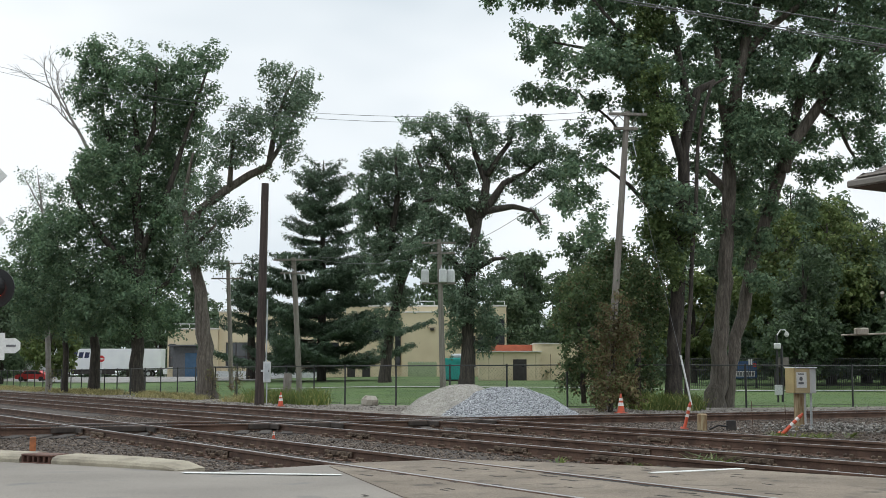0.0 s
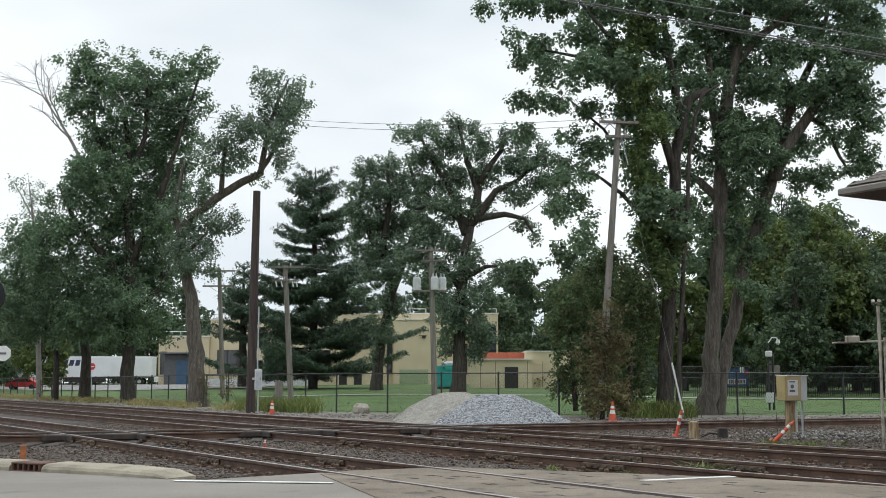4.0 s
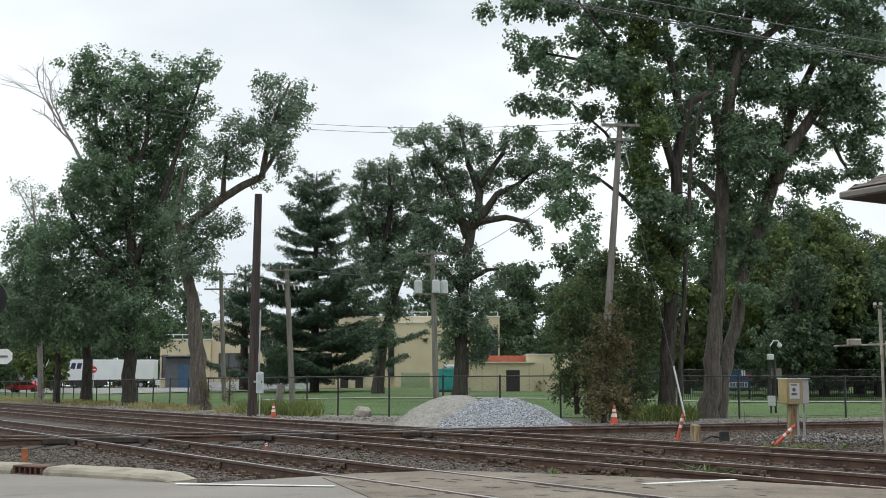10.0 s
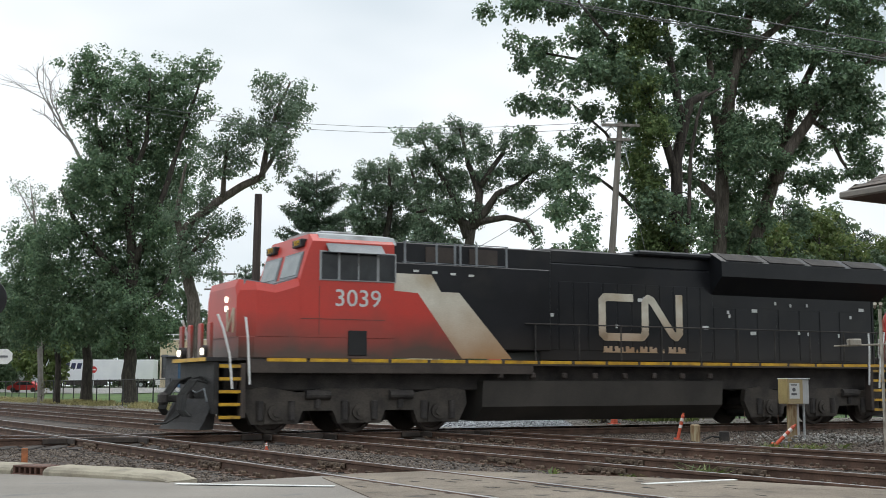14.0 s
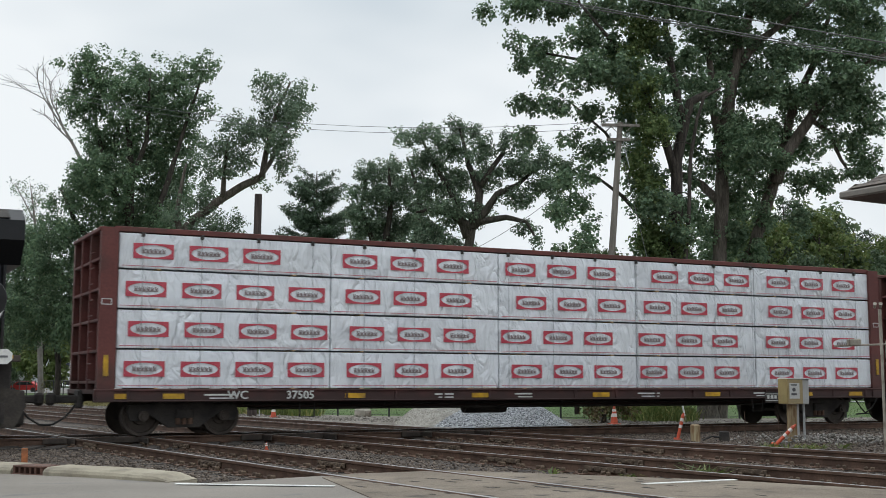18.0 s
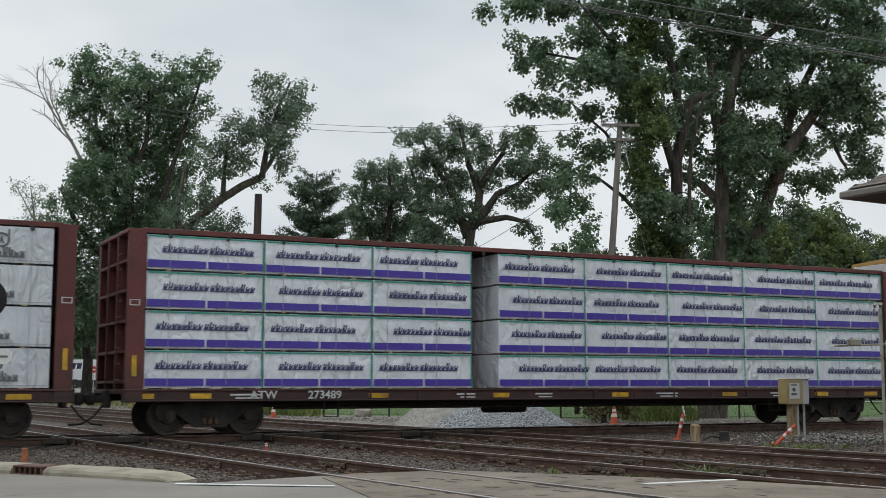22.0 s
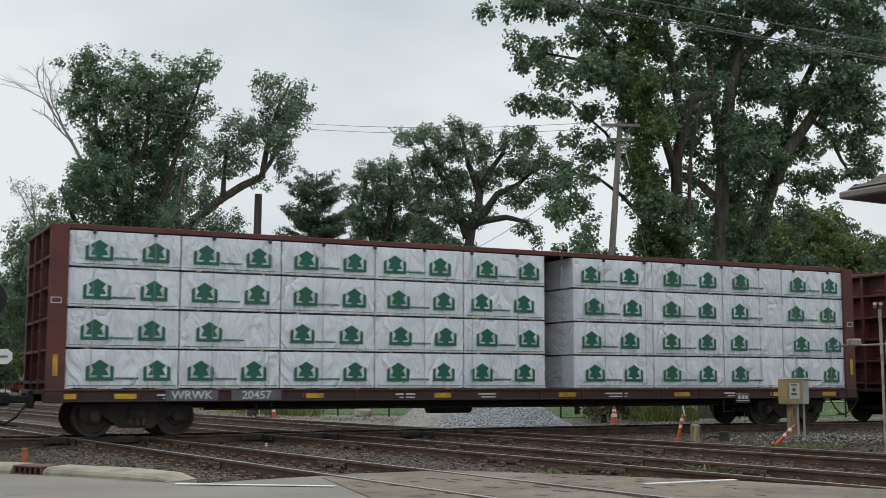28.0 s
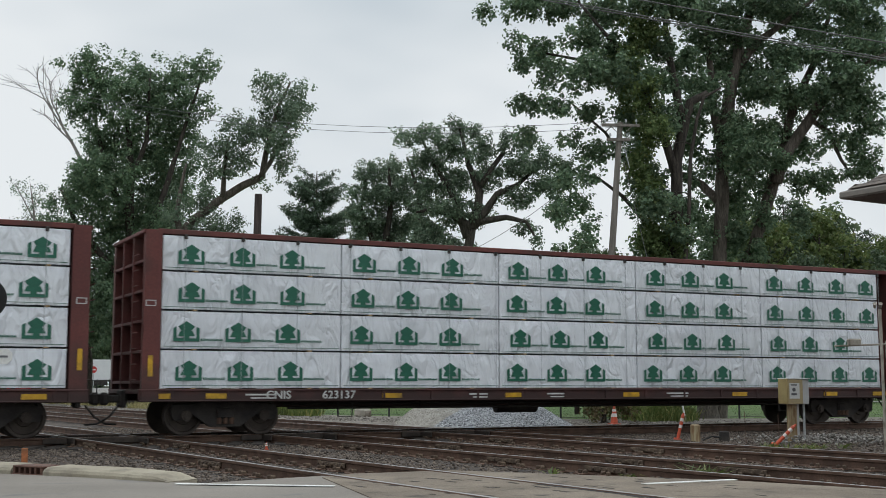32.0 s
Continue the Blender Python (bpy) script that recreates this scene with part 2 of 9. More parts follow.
M_REDROOF = mat("red_roof", (0.48, 0.13, 0.07), (0.40, 0.11, 0.06), 2, 0.8)
M_DARKDOOR = mat("dark_door", (0.02, 0.017, 0.016), (0.035, 0.03, 0.028), 3, 0.5)
M_GLASS = mat("dark_window_glass", (0.02, 0.025, 0.03), (0.035, 0.04, 0.045), 1.5, 0.08, spec=0.8)
M_BLUEDOOR = mat("blue_door", (0.03, 0.085, 0.16), (0.045, 0.11, 0.2), 2, 0.25)
M_TEAL = mat("teal_enclosure", (0.02, 0.30, 0.27), (0.03, 0.36, 0.32), 1.5, 0.5, grain=0.08)
M_GREENHUT = mat("pale_green_screen", (0.30, 0.36, 0.22), (0.36, 0.42, 0.27), 3, 0.8)
M_TRAILER = mat("white_trailer", (0.76, 0.77, 0.78), (0.70, 0.71, 0.73), 0.7, 0.45, grain=0.04)
M_NAVY = mat("navy_marking", (0.03, 0.035, 0.09), None, 2, 0.5)
M_TYRE = mat("rubber", (0.02, 0.02, 0.02), (0.035, 0.033, 0.03), 4, 0.85)
M_REDSIGN = mat("red_sign", (0.55, 0.03, 0.03), None, 2, 0.5)
M_PATH = mat("pale_path", (0.336, 0.328, 0.312), (0.48, 0.47, 0.45), 1, 0.9)
M_DRIVE = mat("grey_worn_drive", (0.21, 0.202, 0.188), (0.27, 0.26, 0.242), 0.4, 0.9, grain=0.12)
M_BRICK = mat("depot_brick", (0.20, 0.075, 0.05), (0.27, 0.11, 0.07), 2, 0.9, bump=0.3, grain=0.2, vary=0.25)
M_MORTAR = mat("mortar", (0.32, 0.28, 0.25), None, 3, 0.95)
M_SHINGLE = mat("grey_shingle", (0.085, 0.072, 0.062), (0.14, 0.118, 0.10), 1.5, 0.9, bump=0.4, grain=0.2, vary=0.25)
M_FASCIA = mat("weathered_gutter", (0.17, 0.15, 0.13), (0.23, 0.205, 0.18), 2, 0.6, grain=0.1)
M_SOFFIT = mat("brown_soffit", (0.10, 0.07, 0.055), (0.13, 0.09, 0.07), 2, 0.8)
# train
# oxide red turns dark red-brown towards the bottom
M_CAR = low_tone(mat("oxide_red_car", (0.110, 0.030, 0.026), (0.155, 0.044, 0.037), 1.0, 0.7, bump=0.15, fine=18, grain=0.15, dirt=(0.06, 0.032, 0.026), dirt_scale=1.1, dirt_at=(0.5, 0.75)), (0.042, 0.020, 0.018), 0.92, 1.4, 0.25, 2.0)
M_UNDER = mat("grimy_underframe", (0.028, 0.025, 0.024), (0.06, 0.052, 0.047), 2.5, 0.85, 0.1, bump=0.3, grain=0.25)
M_WHEEL = mat("wheel_steel", (0.045, 0.035, 0.03), (0.08, 0.065, 0.055), 3, 0.6, 0.5, grain=0.2)
M_WRAP = creased(mat("white_lumber_wrap", (0.705, 0.73, 0.77), (0.775, 0.795, 0.825), 1.0, 0.33, bump=0.25, fine=3.0, grain=0.03, stretch=(1, 1, 1.6), vary=0.05, spec=0.5), 1.0, 0.26)
M_WRAP_GREY = creased(mat("grey_lumber_wrap", (0.54, 0.57, 0.60), (0.62, 0.65, 0.68), 1.0, 0.33, bump=0.25, fine=3.0, grain=0.03, stretch=(1, 1, 1.6), vary=0.05, spec=0.5), 1.0, 0.24)
M_LUMBER = mat("raw_lumber", (0.55, 0.36, 0.17), (0.64, 0.44, 0.23), 3, 0.8, fine=12, grain=0.15, stretch=(0.3, 5, 12))
M_STRAP = mat("pack_strap", (0.36, 0.38, 0.40), None, 3, 0.5)
M_REDMARK = mat("crimson_wrap_print", (0.45, 0.045, 0.075), (0.50, 0.065, 0.09), 4, 0.5)
M_FADERED = mat("faded_red_lettering", (0.34, 0.065, 0.04), (0.40, 0.10, 0.055), 3, 0.7, grain=0.15)
M_GREYMARK = mat("charcoal_wrap_print", (0.09, 0.093, 0.10), (0.13, 0.13, 0.14), 4, 0.5)
M_BROWNMARK = mat("grey_brown_wrap_print", (0.19, 0.15, 0.15), (0.26, 0.21, 0.21), 4, 0.5)
M_VIOLET = mat("violet_wrap_print", (0.060, 0.032, 0.30), (0.075, 0.045, 0.35), 3, 0.5)
M_NAVYMARK = mat("navy_wrap_print", (0.04, 0.04, 0.12), (0.055, 0.055, 0.15), 4, 0.5)
M_SEAGREEN = mat("sea_green_wrap_print", (0.03, 0.30, 0.22), None, 3, 0.5)
M_BLUEMARK = mat("steel_blue_wrap_print", (0.045, 0.17, 0.32), (0.06, 0.20, 0.36), 4, 0.5)
M_GREENMARK = mat("deep_green_wrap_print", (0.008, 0.10, 0.062), (0.014, 0.125, 0.075), 4, 0.5)
M_PALEMARK = mat("pale_print", (0.62, 0.62, 0.60), (0.5, 0.5, 0.49), 4, 0.6)
M_YELLOW = mat("yellow_reflector", (0.62, 0.36, 0.015), (0.46, 0.25, 0.015), 4, 0.5, vary=0.2, dirt=(0.2, 0.12, 0.03), dirt_scale=3.0, dirt_at=(0.5, 0.75))
# boxcar yellow turns brown towards the bottom
M_BOXYEL = low_tone(mat("faded_yellow_boxcar", (0.42, 0.225, 0.058), (0.50, 0.285, 0.085), 0.7, 0.65, bump=0.1, fine=15, grain=0.08, dirt=(0.27, 0.13, 0.045), dirt_scale=1.2, dirt_at=(0.5, 0.78)), (0.15, 0.085, 0.045), 0.5, 1.5, 0.4, 2.0)
M_BOXRAIL = mat("pale_worn_rail", (0.48, 0.44, 0.36), (0.40, 0.33, 0.2), 3, 0.7)
M_G_PINK = mat("pale_pink_spray_paint", (0.62, 0.32, 0.34), (0.55, 0.25, 0.28), 3, 0.6)
M_BOXBLACK = mat("black_boxcar_door", (0.009, 0.009, 0.010), (0.016, 0.016, 0.017), 1.0, 0.5, grain=0.15, spec=0.35)
M_BOXTOP = mat("pale_boxcar_roof_end", (0.58, 0.58, 0.57), (0.64, 0.64, 0.62), 1, 0.6)
M_G_TEAL = mat("teal_spray_paint", (0.11, 0.40, 0.40), (0.16, 0.48, 0.47), 2, 0.5)
M_G_RED = mat("red_spray_paint", (0.55, 0.08, 0.07), (0.62, 0.13, 0.11), 2, 0.5)
M_G_WINE = mat("wine_spray_paint", (0.42, 0.03, 0.06), (0.36, 0.03, 0.06), 2, 0.5)
M_G_WHITE = mat("white_spray_paint", (0.66, 0.66, 0.66), (0.58, 0.58, 0.58), 3, 0.5)
M_G_BLACK = mat("black_spray_paint", (0.012, 0.014, 0.016), None, 2, 0.5)
M_BLUEPAINT = mat("blue_stripe_paint", (0.05, 0.15, 0.38), None, 2, 0.5)
M_BLACKLETTER = mat("black_lettering", (0.03, 0.028, 0.025), None, 3, 0.6)
M_LOCORED = low_tone(mat("locomotive_red", (0.50, 0.038, 0.024), (0.45, 0.038, 0.026), 0.8, 0.4, grain=0.05, dirt=(0.30, 0.05, 0.034), dirt_scale=0.7, dirt_at=(0.55, 0.85)), (0.085, 0.05, 0.037), 1.95, 2.95)
M_LOCODIRT = mat("sooty_red_lower_panel", (0.17, 0.055, 0.04), (0.11, 0.05, 0.04), 1.2, 0.65, grain=0.12)
M_LOCOBLACK = low_tone(mat("locomotive_black", (0.006, 0.0065, 0.008), (0.012, 0.0125, 0.015), 0.8, 0.38, grain=0.15, dirt=(0.022, 0.021, 0.020), dirt_scale=0.9, dirt_at=(0.52, 0.8), spec=0.3), (0.035, 0.029, 0.025), 1.6, 2.7)
M_LOCOWHITE = low_tone(mat("cream_stripe", (0.62, 0.58, 0.49), (0.50, 0.45, 0.36), 1.2, 0.5, grain=0.08, dirt=(0.33, 0.23, 0.12), dirt_scale=0.8, dirt_at=(0.5, 0.75)), (0.34, 0.17, 0.06), 1.7, 3.3)
M_LOCOROOF = mat("grey_cab_roof", (0.27, 0.28, 0.285), (0.35, 0.36, 0.365), 1.5, 0.5, grain=0.1, dirt=(0.16, 0.16, 0.155), dirt_scale=1.5)
M_LOCOGREY = mat("grey_visor", (0.14, 0.155, 0.165), (0.2, 0.215, 0.225), 2, 0.5)
M_SILL = mat("grimy_brown_sill", (0.036, 0.027, 0.022), (0.060, 0.045, 0.037), 1.6, 0.7, grain=0.15)
M_TRUCK = mat("oily_cast_truck", (0.030, 0.025, 0.021), (0.068, 0.056, 0.045), 1.8, 0.75, bump=0.3, fine=20, grain=0.25)
M_PLOW = mat("oily_black_steel", (0.010, 0.009, 0.009), (0.028, 0.024, 0.022), 3, 0.6, 0.1, bump=0.3, grain=0.25)
M_LAMPOFF = mat("unlit_lamp_lens", (0.12, 0.12, 0.115), None, 2, 0.2)
M_TANK = mat("grimy_fuel_tank", (0.030, 0.026, 0.022), (0.052, 0.045, 0.038), 1.0, 0.65, grain=0.12)
M_WINDOW = mat("cab_window", (0.012, 0.014, 0.016), (0.03, 0.034, 0.036), 2, 0.12, spec=0.3)
M_SCREEN = mat("windscreen_glass", (0.10, 0.13, 0.135), (0.16, 0.19, 0.195), 2, 0.08, spec=0.6)
M_HEADLIGHT = mat("lit_headlight", (0.9, 0.88, 0.8), None, 2, 0.3, emit=(1.0, 0.90, 0.72, 2.2))
M_REDLAMP = mat("lit_red_lamp", (0.7, 0.03, 0.02), None, 2, 0.3, emit=(1.0, 0.06, 0.03, 3.0))
M_SIGNBLACK = mat("signal_black", (0.012, 0.012, 0.013), None, 2, 0.6)
M_CREAMBOX = mat("tan_cabinet", (0.40, 0.32, 0.18), (0.46, 0.37, 0.22), 2, 0.55, grain=0.08)
M_YELBOX = mat("yellow_cabinet_edge", (0.42, 0.32, 0.14), None, 2, 0.5)
M_WOODPOST = mat("grey_post", (0.33, 0.30, 0.25), (0.42, 0.38, 0.32), 3, 0.85, bump=0.3, stretch=(4, 4, 0.4), dirt=(0.12, 0.09, 0.06), dirt_scale=3, dirt_at=(0.5, 0.7))
M_RUSTPOST = mat("rusty_cream_post", (0.40, 0.33, 0.20), (0.22, 0.13, 0.06), 4, 0.7, stretch=(4, 4, 0.7))
M_RUSTGRATE = mat("rusty_grate", (0.085, 0.042, 0.030), (0.14, 0.072, 0.05), 5, 0.8, bump=0.3)
# near-black colour for the shade inside the drain and rail grooves
M_HOLLOW_SHADE = mat("hollow_shade", (0.008, 0.008, 0.008), None, 2, 0.9)
M_SIGNBLUE = mat("blue_signboard", (0.02, 0.065, 0.16), (0.028, 0.085, 0.2), 2, 0.5)


# ---- mesh helpers ----
class Geo:
    """Gathers vertices and faces of one mesh."""

    def __init__(self):
        self.v, self.f, self.k = [], [], []

    def add(self, verts, faces, slot=0):
        n = len(self.v)
        self.v += [tuple(p) for p in verts]
        self.f += [tuple(i + n for i in q) for q in faces]
        self.k += [slot] * len(faces)
        return self

    def box(self, c, s, m=None, slot=0, bevel=0.0):
        """A box of size s about c, its edges chamfered by bevel, turned by m."""
        hx, hy, hz = (max(a / 2, 1e-4) for a in s)
        b = min(bevel, hx * 0.9, hy * 0.9, hz * 0.9)
        if b <= 0:
            vs = [Vector((x * hx, y * hy, z * hz)) for x in (-1, 1) for y in (-1, 1) for z in (-1, 1)]
            fs = [(0, 1, 3, 2), (4, 6, 7, 5), (0, 4, 5, 1), (2, 3, 7, 6), (0, 2, 6, 4), (1, 5, 7, 3)]
        else:
            vs, ix = [], {}
            for x in (-1, 1):
                for y in (-1, 1):
                    for z in (-1, 1):
                        for a in range(3):
                            ix[x, y, z, a] = len(vs)
                            vs.append(Vector((x * (hx - (a != 0) * b), y * (hy - (a != 1) * b), z * (hz - (a != 2) * b))))
            fs = []
            for a in range(3):
                p, q = (a + 1) % 3, (a + 2) % 3

                def key(sa, sp, sq, axis):
                    c3 = [0, 0, 0]
                    c3[a], c3[p], c3[q] = sa, sp, sq
                    return ix[(*c3, axis)]
                for sa in (-1, 1):
                    ring = [key(sa, -1, -1, a), key(sa, 1, -1, a), key(sa, 1, 1, a), key(sa, -1, 1, a)]
                    fs.append(tuple(ring if sa > 0 else ring[::-1]))
                for sp in (-1, 1):
                    for sq in (-1, 1):
                        ring = [key(-1, sp, sq, p), key(1, sp, sq, p), key(1, sp, sq, q), key(-1, sp, sq, q)]
                        fs.append(tuple(ring if sp * sq > 0 else ring[::-1]))
            for x in (-1, 1):
                for y in (-1, 1):
                    for z in (-1, 1):
                        ring = [ix[x, y, z, 0], ix[x, y, z, 1], ix[x, y, z, 2]]
                        fs.append(tuple(ring if x * y * z > 0 else ring[::-1]))
        c = Vector(c)
        vs = [(m @ p if m else p) + c for p in vs]
        return self.add(vs, fs, slot)

    def tube(self, pts, radii, n=8, slot=0, cap=True):
        """A round tube along pts with a radius at each."""
        pts = [Vector(p) for p in pts]
        radii = radii if isinstance(radii, (list, tuple)) else [radii] * len(pts)
        vs, fs = [], []
        side = None
        for i, p in enumerate(pts):
            d = (pts[min(i + 1, len(pts) - 1)] - pts[max(i - 1, 0)]).normalized()
            if side is None:
                side = d.cross(Vector((0.31, 0.95, 0.05)) if abs(d.y) < 0.9 else Vector((1, 0, 0.1)))
            side = (side - d * side.dot(d)).normalized()
            up = d.cross(side)
            for k in range(n):
                a = 2 * math.pi * k / n
                vs.append(p + (side * math.cos(a) + up * math.sin(a)) * radii[i])
        for i in range(len(pts) - 1):
            for k in range(n):
                k2 = (k + 1) % n
                fs.append((i * n + k, i * n + k2, (i + 1) * n + k2, (i + 1) * n + k))
        if cap:
            fs.append(tuple(range(n))[::-1])
            fs.append(tuple((len(pts) - 1) * n + k for k in range(n)))
        return self.add(vs, fs, slot)

    def prism(self, outline, y0, y1, slot=0, frame3=None):
        """An outline in x and z, extruded from y0 to y1; frame3 turns (x, y, z) elsewhere."""
        n = len(outline)
        vs = [Vector((x, y0, z)) for x, z in outline] + [Vector((x, y1, z)) for x, z in outline]
        if frame3:
            vs = [frame3 @ p for p in vs]
        fs = [tuple(range(n)), tuple(range(2 * n - 1, n - 1, -1))]
        fs += [(i, n + i, n + (i + 1) % n, (i + 1) % n) for i in range(n)]
        return self.add(vs, fs, slot)

    def disc(self, c, r, depth, axis="y", n=20, slot=0):
        c = Vector(c)
        d = {"x": Vector((1, 0, 0)), "y": Vector((0, 1, 0)), "z": Vector((0, 0, 1))}[axis] * depth / 2
        return self.tube([c - d, c + d], r, n, slot)

    def mesh(self, name, *materials):
        me = bpy.data.meshes.new(name)
        me.from_pydata(self.v, [], self.f)
        for m in materials:
            me.materials.append(m)
        if len(materials) > 1:
            me.polygons.foreach_set("material_index", self.k)
        me.update()
        bm = bmesh.new()
        bm.from_mesh(me)
        bmesh.ops.recalc_face_normals(bm, faces=bm.faces)
        bm.to_mesh(me)
        bm.free()
        return me


def smooth(me, on=True):
    me.polygons.foreach_set("use_smooth", [on] * len(me.polygons))
    return me


def part(name, geo, material, parent, label="", at=None, soft=False):
    """Links a mesh as one object under a thing or a part."""
    me = geo if isinstance(geo, bpy.types.Mesh) else geo.mesh(name, material)
    if soft:
        smooth(me)
    ob = new(name, me)
    ob.parent = parent
    if at is not None:
        ob.matrix_basis = at
    return tagged(ob, label)


# the plan's grid: metres for one unit across, along the view, and up
GRID_X, GRID_Y, GRID_Z, GRID_LOW = 0.946, 1.405, 0.946, -0.039


def site(m):
    """The pose in metres of a thing placed on the plan."""
    x, y, z = m.translation
    return Matrix.LocRotScale((x * GRID_X, y * GRID_Y, z * GRID_Z + GRID_LOW), m.to_quaternion(), (GRID_X, GRID_X, GRID_X))


def thing(name, label, category, m=None, group="", kind="", plan=True):
    """An Empty at a thing's base, which parents its parts; on the plan, or with its pose in metres."""
    ob = new(name)
    ob.empty_display_size = 0.3
    if m is not None:
        ob.matrix_basis = site(m) if plan else m
    return tagged(ob, label, category, group, kind)


def solid(name, geo, material, label, category="", kind="", group="", at=None, soft=False, plan=True):
    """A top-level thing made of one mesh."""
    me = geo if isinstance(geo, bpy.types.Mesh) else geo.mesh(name, material)
    if soft:
        smooth(me)
    ob = new(name, me)
    if at is not None:
        ob.matrix_basis = site(at) if plan else at
    elif plan:
        me.transform(Matrix.Translation((0, 0, GRID_LOW)) @ Matrix.Diagonal((GRID_X, GRID_Y, GRID_Z, 1)))
    return tagged(ob, label, category, group, kind)


def text_mesh(words, size, material, depth=0.004, bold=0.0):
    """Words in the built-in font as a flat mesh in x and z, centred."""
    cu = bpy.data.curves.new("words", "FONT")
    cu.body, cu.size, cu.extrude, cu.align_x, cu.align_y, cu.offset = words, size, depth, "CENTER", "CENTER", bold
    cu.resolution_u = 3
    tmp = bpy.data.objects.new("words", cu)
    me = bpy.data.meshes.new_from_object(tmp)
    bpy.data.objects.remove(tmp)
    bpy.data.curves.remove(cu)
    me.transform(Matrix.Rotation(radians(90), 4, "X"))
    me.materials.clear()
    me.materials.append(material)
    return me


def quads_mesh(name, corners, material):
    """Many separate quads from an array (n, 4, 3)."""
    n = len(corners)
    me = bpy.data.meshes.new(name)
    me.vertices.add(4 * n)
    me.vertices.foreach_set("co", np.ascontiguousarray(corners, dtype=np.float32).ravel())
    me.loops.add(4 * n)
    me.loops.foreach_set("vertex_index", np.arange(4 * n, dtype=np.int32))
    me.polygons.add(n)
    me.polygons.foreach_set("loop_start", np.arange(0, 4 * n, 4, dtype=np.int32))
    me.materials.append(material)
    me.update(calc_edges=True)
    return me


RNG = np.random.default_rng(7)


def leaf_quads(centres, size, squash=0.62, flat=0.0):
    """Rhombic leaves about the centres, turned at random; flat presses them towards level."""
    n = len(centres)
    a = RNG.normal(size=(n, 3))
    a[:, 2] *= 1 - flat
    a /= np.linalg.norm(a, axis=1)[:, None] + 1e-9
    b = RNG.normal(size=(n, 3))
    b[:, 2] *= 1 - flat
    b -= a * np.sum(a * b, axis=1)[:, None]
    b /= np.linalg.norm(b, axis=1)[:, None] + 1e-9
    s = (size * RNG.uniform(0.65, 1.35, n))[:, None]
    c = np.cross(a, b) * s * 0.18
    return np.stack([centres - a * s * 0.5, centres + b * s * squash * 0.5 + c, centres + a * s * 0.5, centres - b * s * squash * 0.5 + c], axis=1)


def crown_points(masses, y, depth, per, clump, leaves, hollow=0.3, gap=0.0, spiky=1.0):
    """Leaf places of a crown: leafy shoots scattered through ellipsoid masses (x, z, rx, rz), pointing outward, with gaps left between."""
    out = []
    for x, z, rx, rz in masses:
        ry = min(depth, 0.9 * (rx + rz) / 2 + 0.4)
        vol = rx * ry * rz
        k = max(4, int(per * vol ** 0.75))
        d = RNG.normal(size=(k, 3))
        d /= np.linalg.norm(d, axis=1)[:, None]
        r = (hollow + (1.24 - hollow) * RNG.random(k) ** 0.85)[:, None]
        cc = np.array([x, y + RNG.uniform(-0.4, 0.4) * depth, z]) + d * r * np.array([rx, ry, rz])
        for c, o in zip(cc, d):
            if gap and noise.noise(Vector(c) * (0.9 / max(0.35, clump * 2.2))) < gap - 0.45:
                continue
            m = int(leaves * RNG.uniform(0.4, 1.5))
            way = o * 0.8 + RNG.normal(size=3) * 0.55 + np.array([0, 0, 0.25])
            way /= np.linalg.norm(way)
            long = clump * RNG.uniform(0.9, 2.3) * spiky
            u = RNG.random(m)
            e = RNG.normal(size=(m, 3)) * (clump * (0.50 - 0.30 * u))[:, None]
            out.append(c + way * (u * long - 0.3 * long)[:, None] + e * np.array([1.0, 1.0, 0.75]))
    return np.concatenate(out)


# ---- plan: tracks, in metres, rail tops at z = 0 ----
T_TURN, S_TURN = 26.92, -58.9
T_DIR = Vector((math.cos(radians(T_TURN)), math.sin(radians(T_TURN)), 0))
T_OFF = Vector((-T_DIR.y, T_DIR.x, 0))
T_MID = Vector((0, 29.53, 0)) + T_OFF * 1.583
S_DIR = Vector((math.cos(radians(S_TURN)), math.sin(radians(S_TURN)), 0))
S_OFF = Vector((-S_DIR.y, S_DIR.x, 0))
GAUGE = 1.435


def lift(x, y):
    """Height of the ground: level by the tracks, rising slowly over the lawn behind the fence."""
    lawn = -0.17 + 0.0205 * min(max(y - 38 - 1.13 * max(0.0, -x - 5.5), 0), 61)
    back = y - 50 - 1.13 * (-x - 15.5)
    bank = -0.17 + (0.045 * min(max(back, 0), 13) + 0.034 * min(max(back - 13, 0), 17))
    return max(lawn, lawn + (bank - lawn) * min(max((-x - 14) / 14, 0), 1))


# ground sheet, to the horizon
ys = [-400, -120, -40, 0, 20, 26, 30] + list(range(34, 112, 4)) + [120, 150, 250, 500, 1200, 3000]
xs = [-3000, -1200, -500, -250, -160, -120] + list(range(-100, 44, 4)) + [60, 80, 120, 250, 500, 1200, 3000]
g = Geo()
g.add([(x, y, lift(x, y) - 0.06 - (0.08 if y < 30 else 0)) for y in ys for x in xs],
      [(j * len(xs) + i, j * len(xs) + i + 1, (j + 1) * len(xs) + i + 1, (j + 1) * len(xs) + i) for j in range(len(ys) - 1) for i in range(len(xs) - 1)])
ground = solid("ground", g, M_GRASS, "mown green lawn that runs back to the trees", "ground", "structure", soft=True)


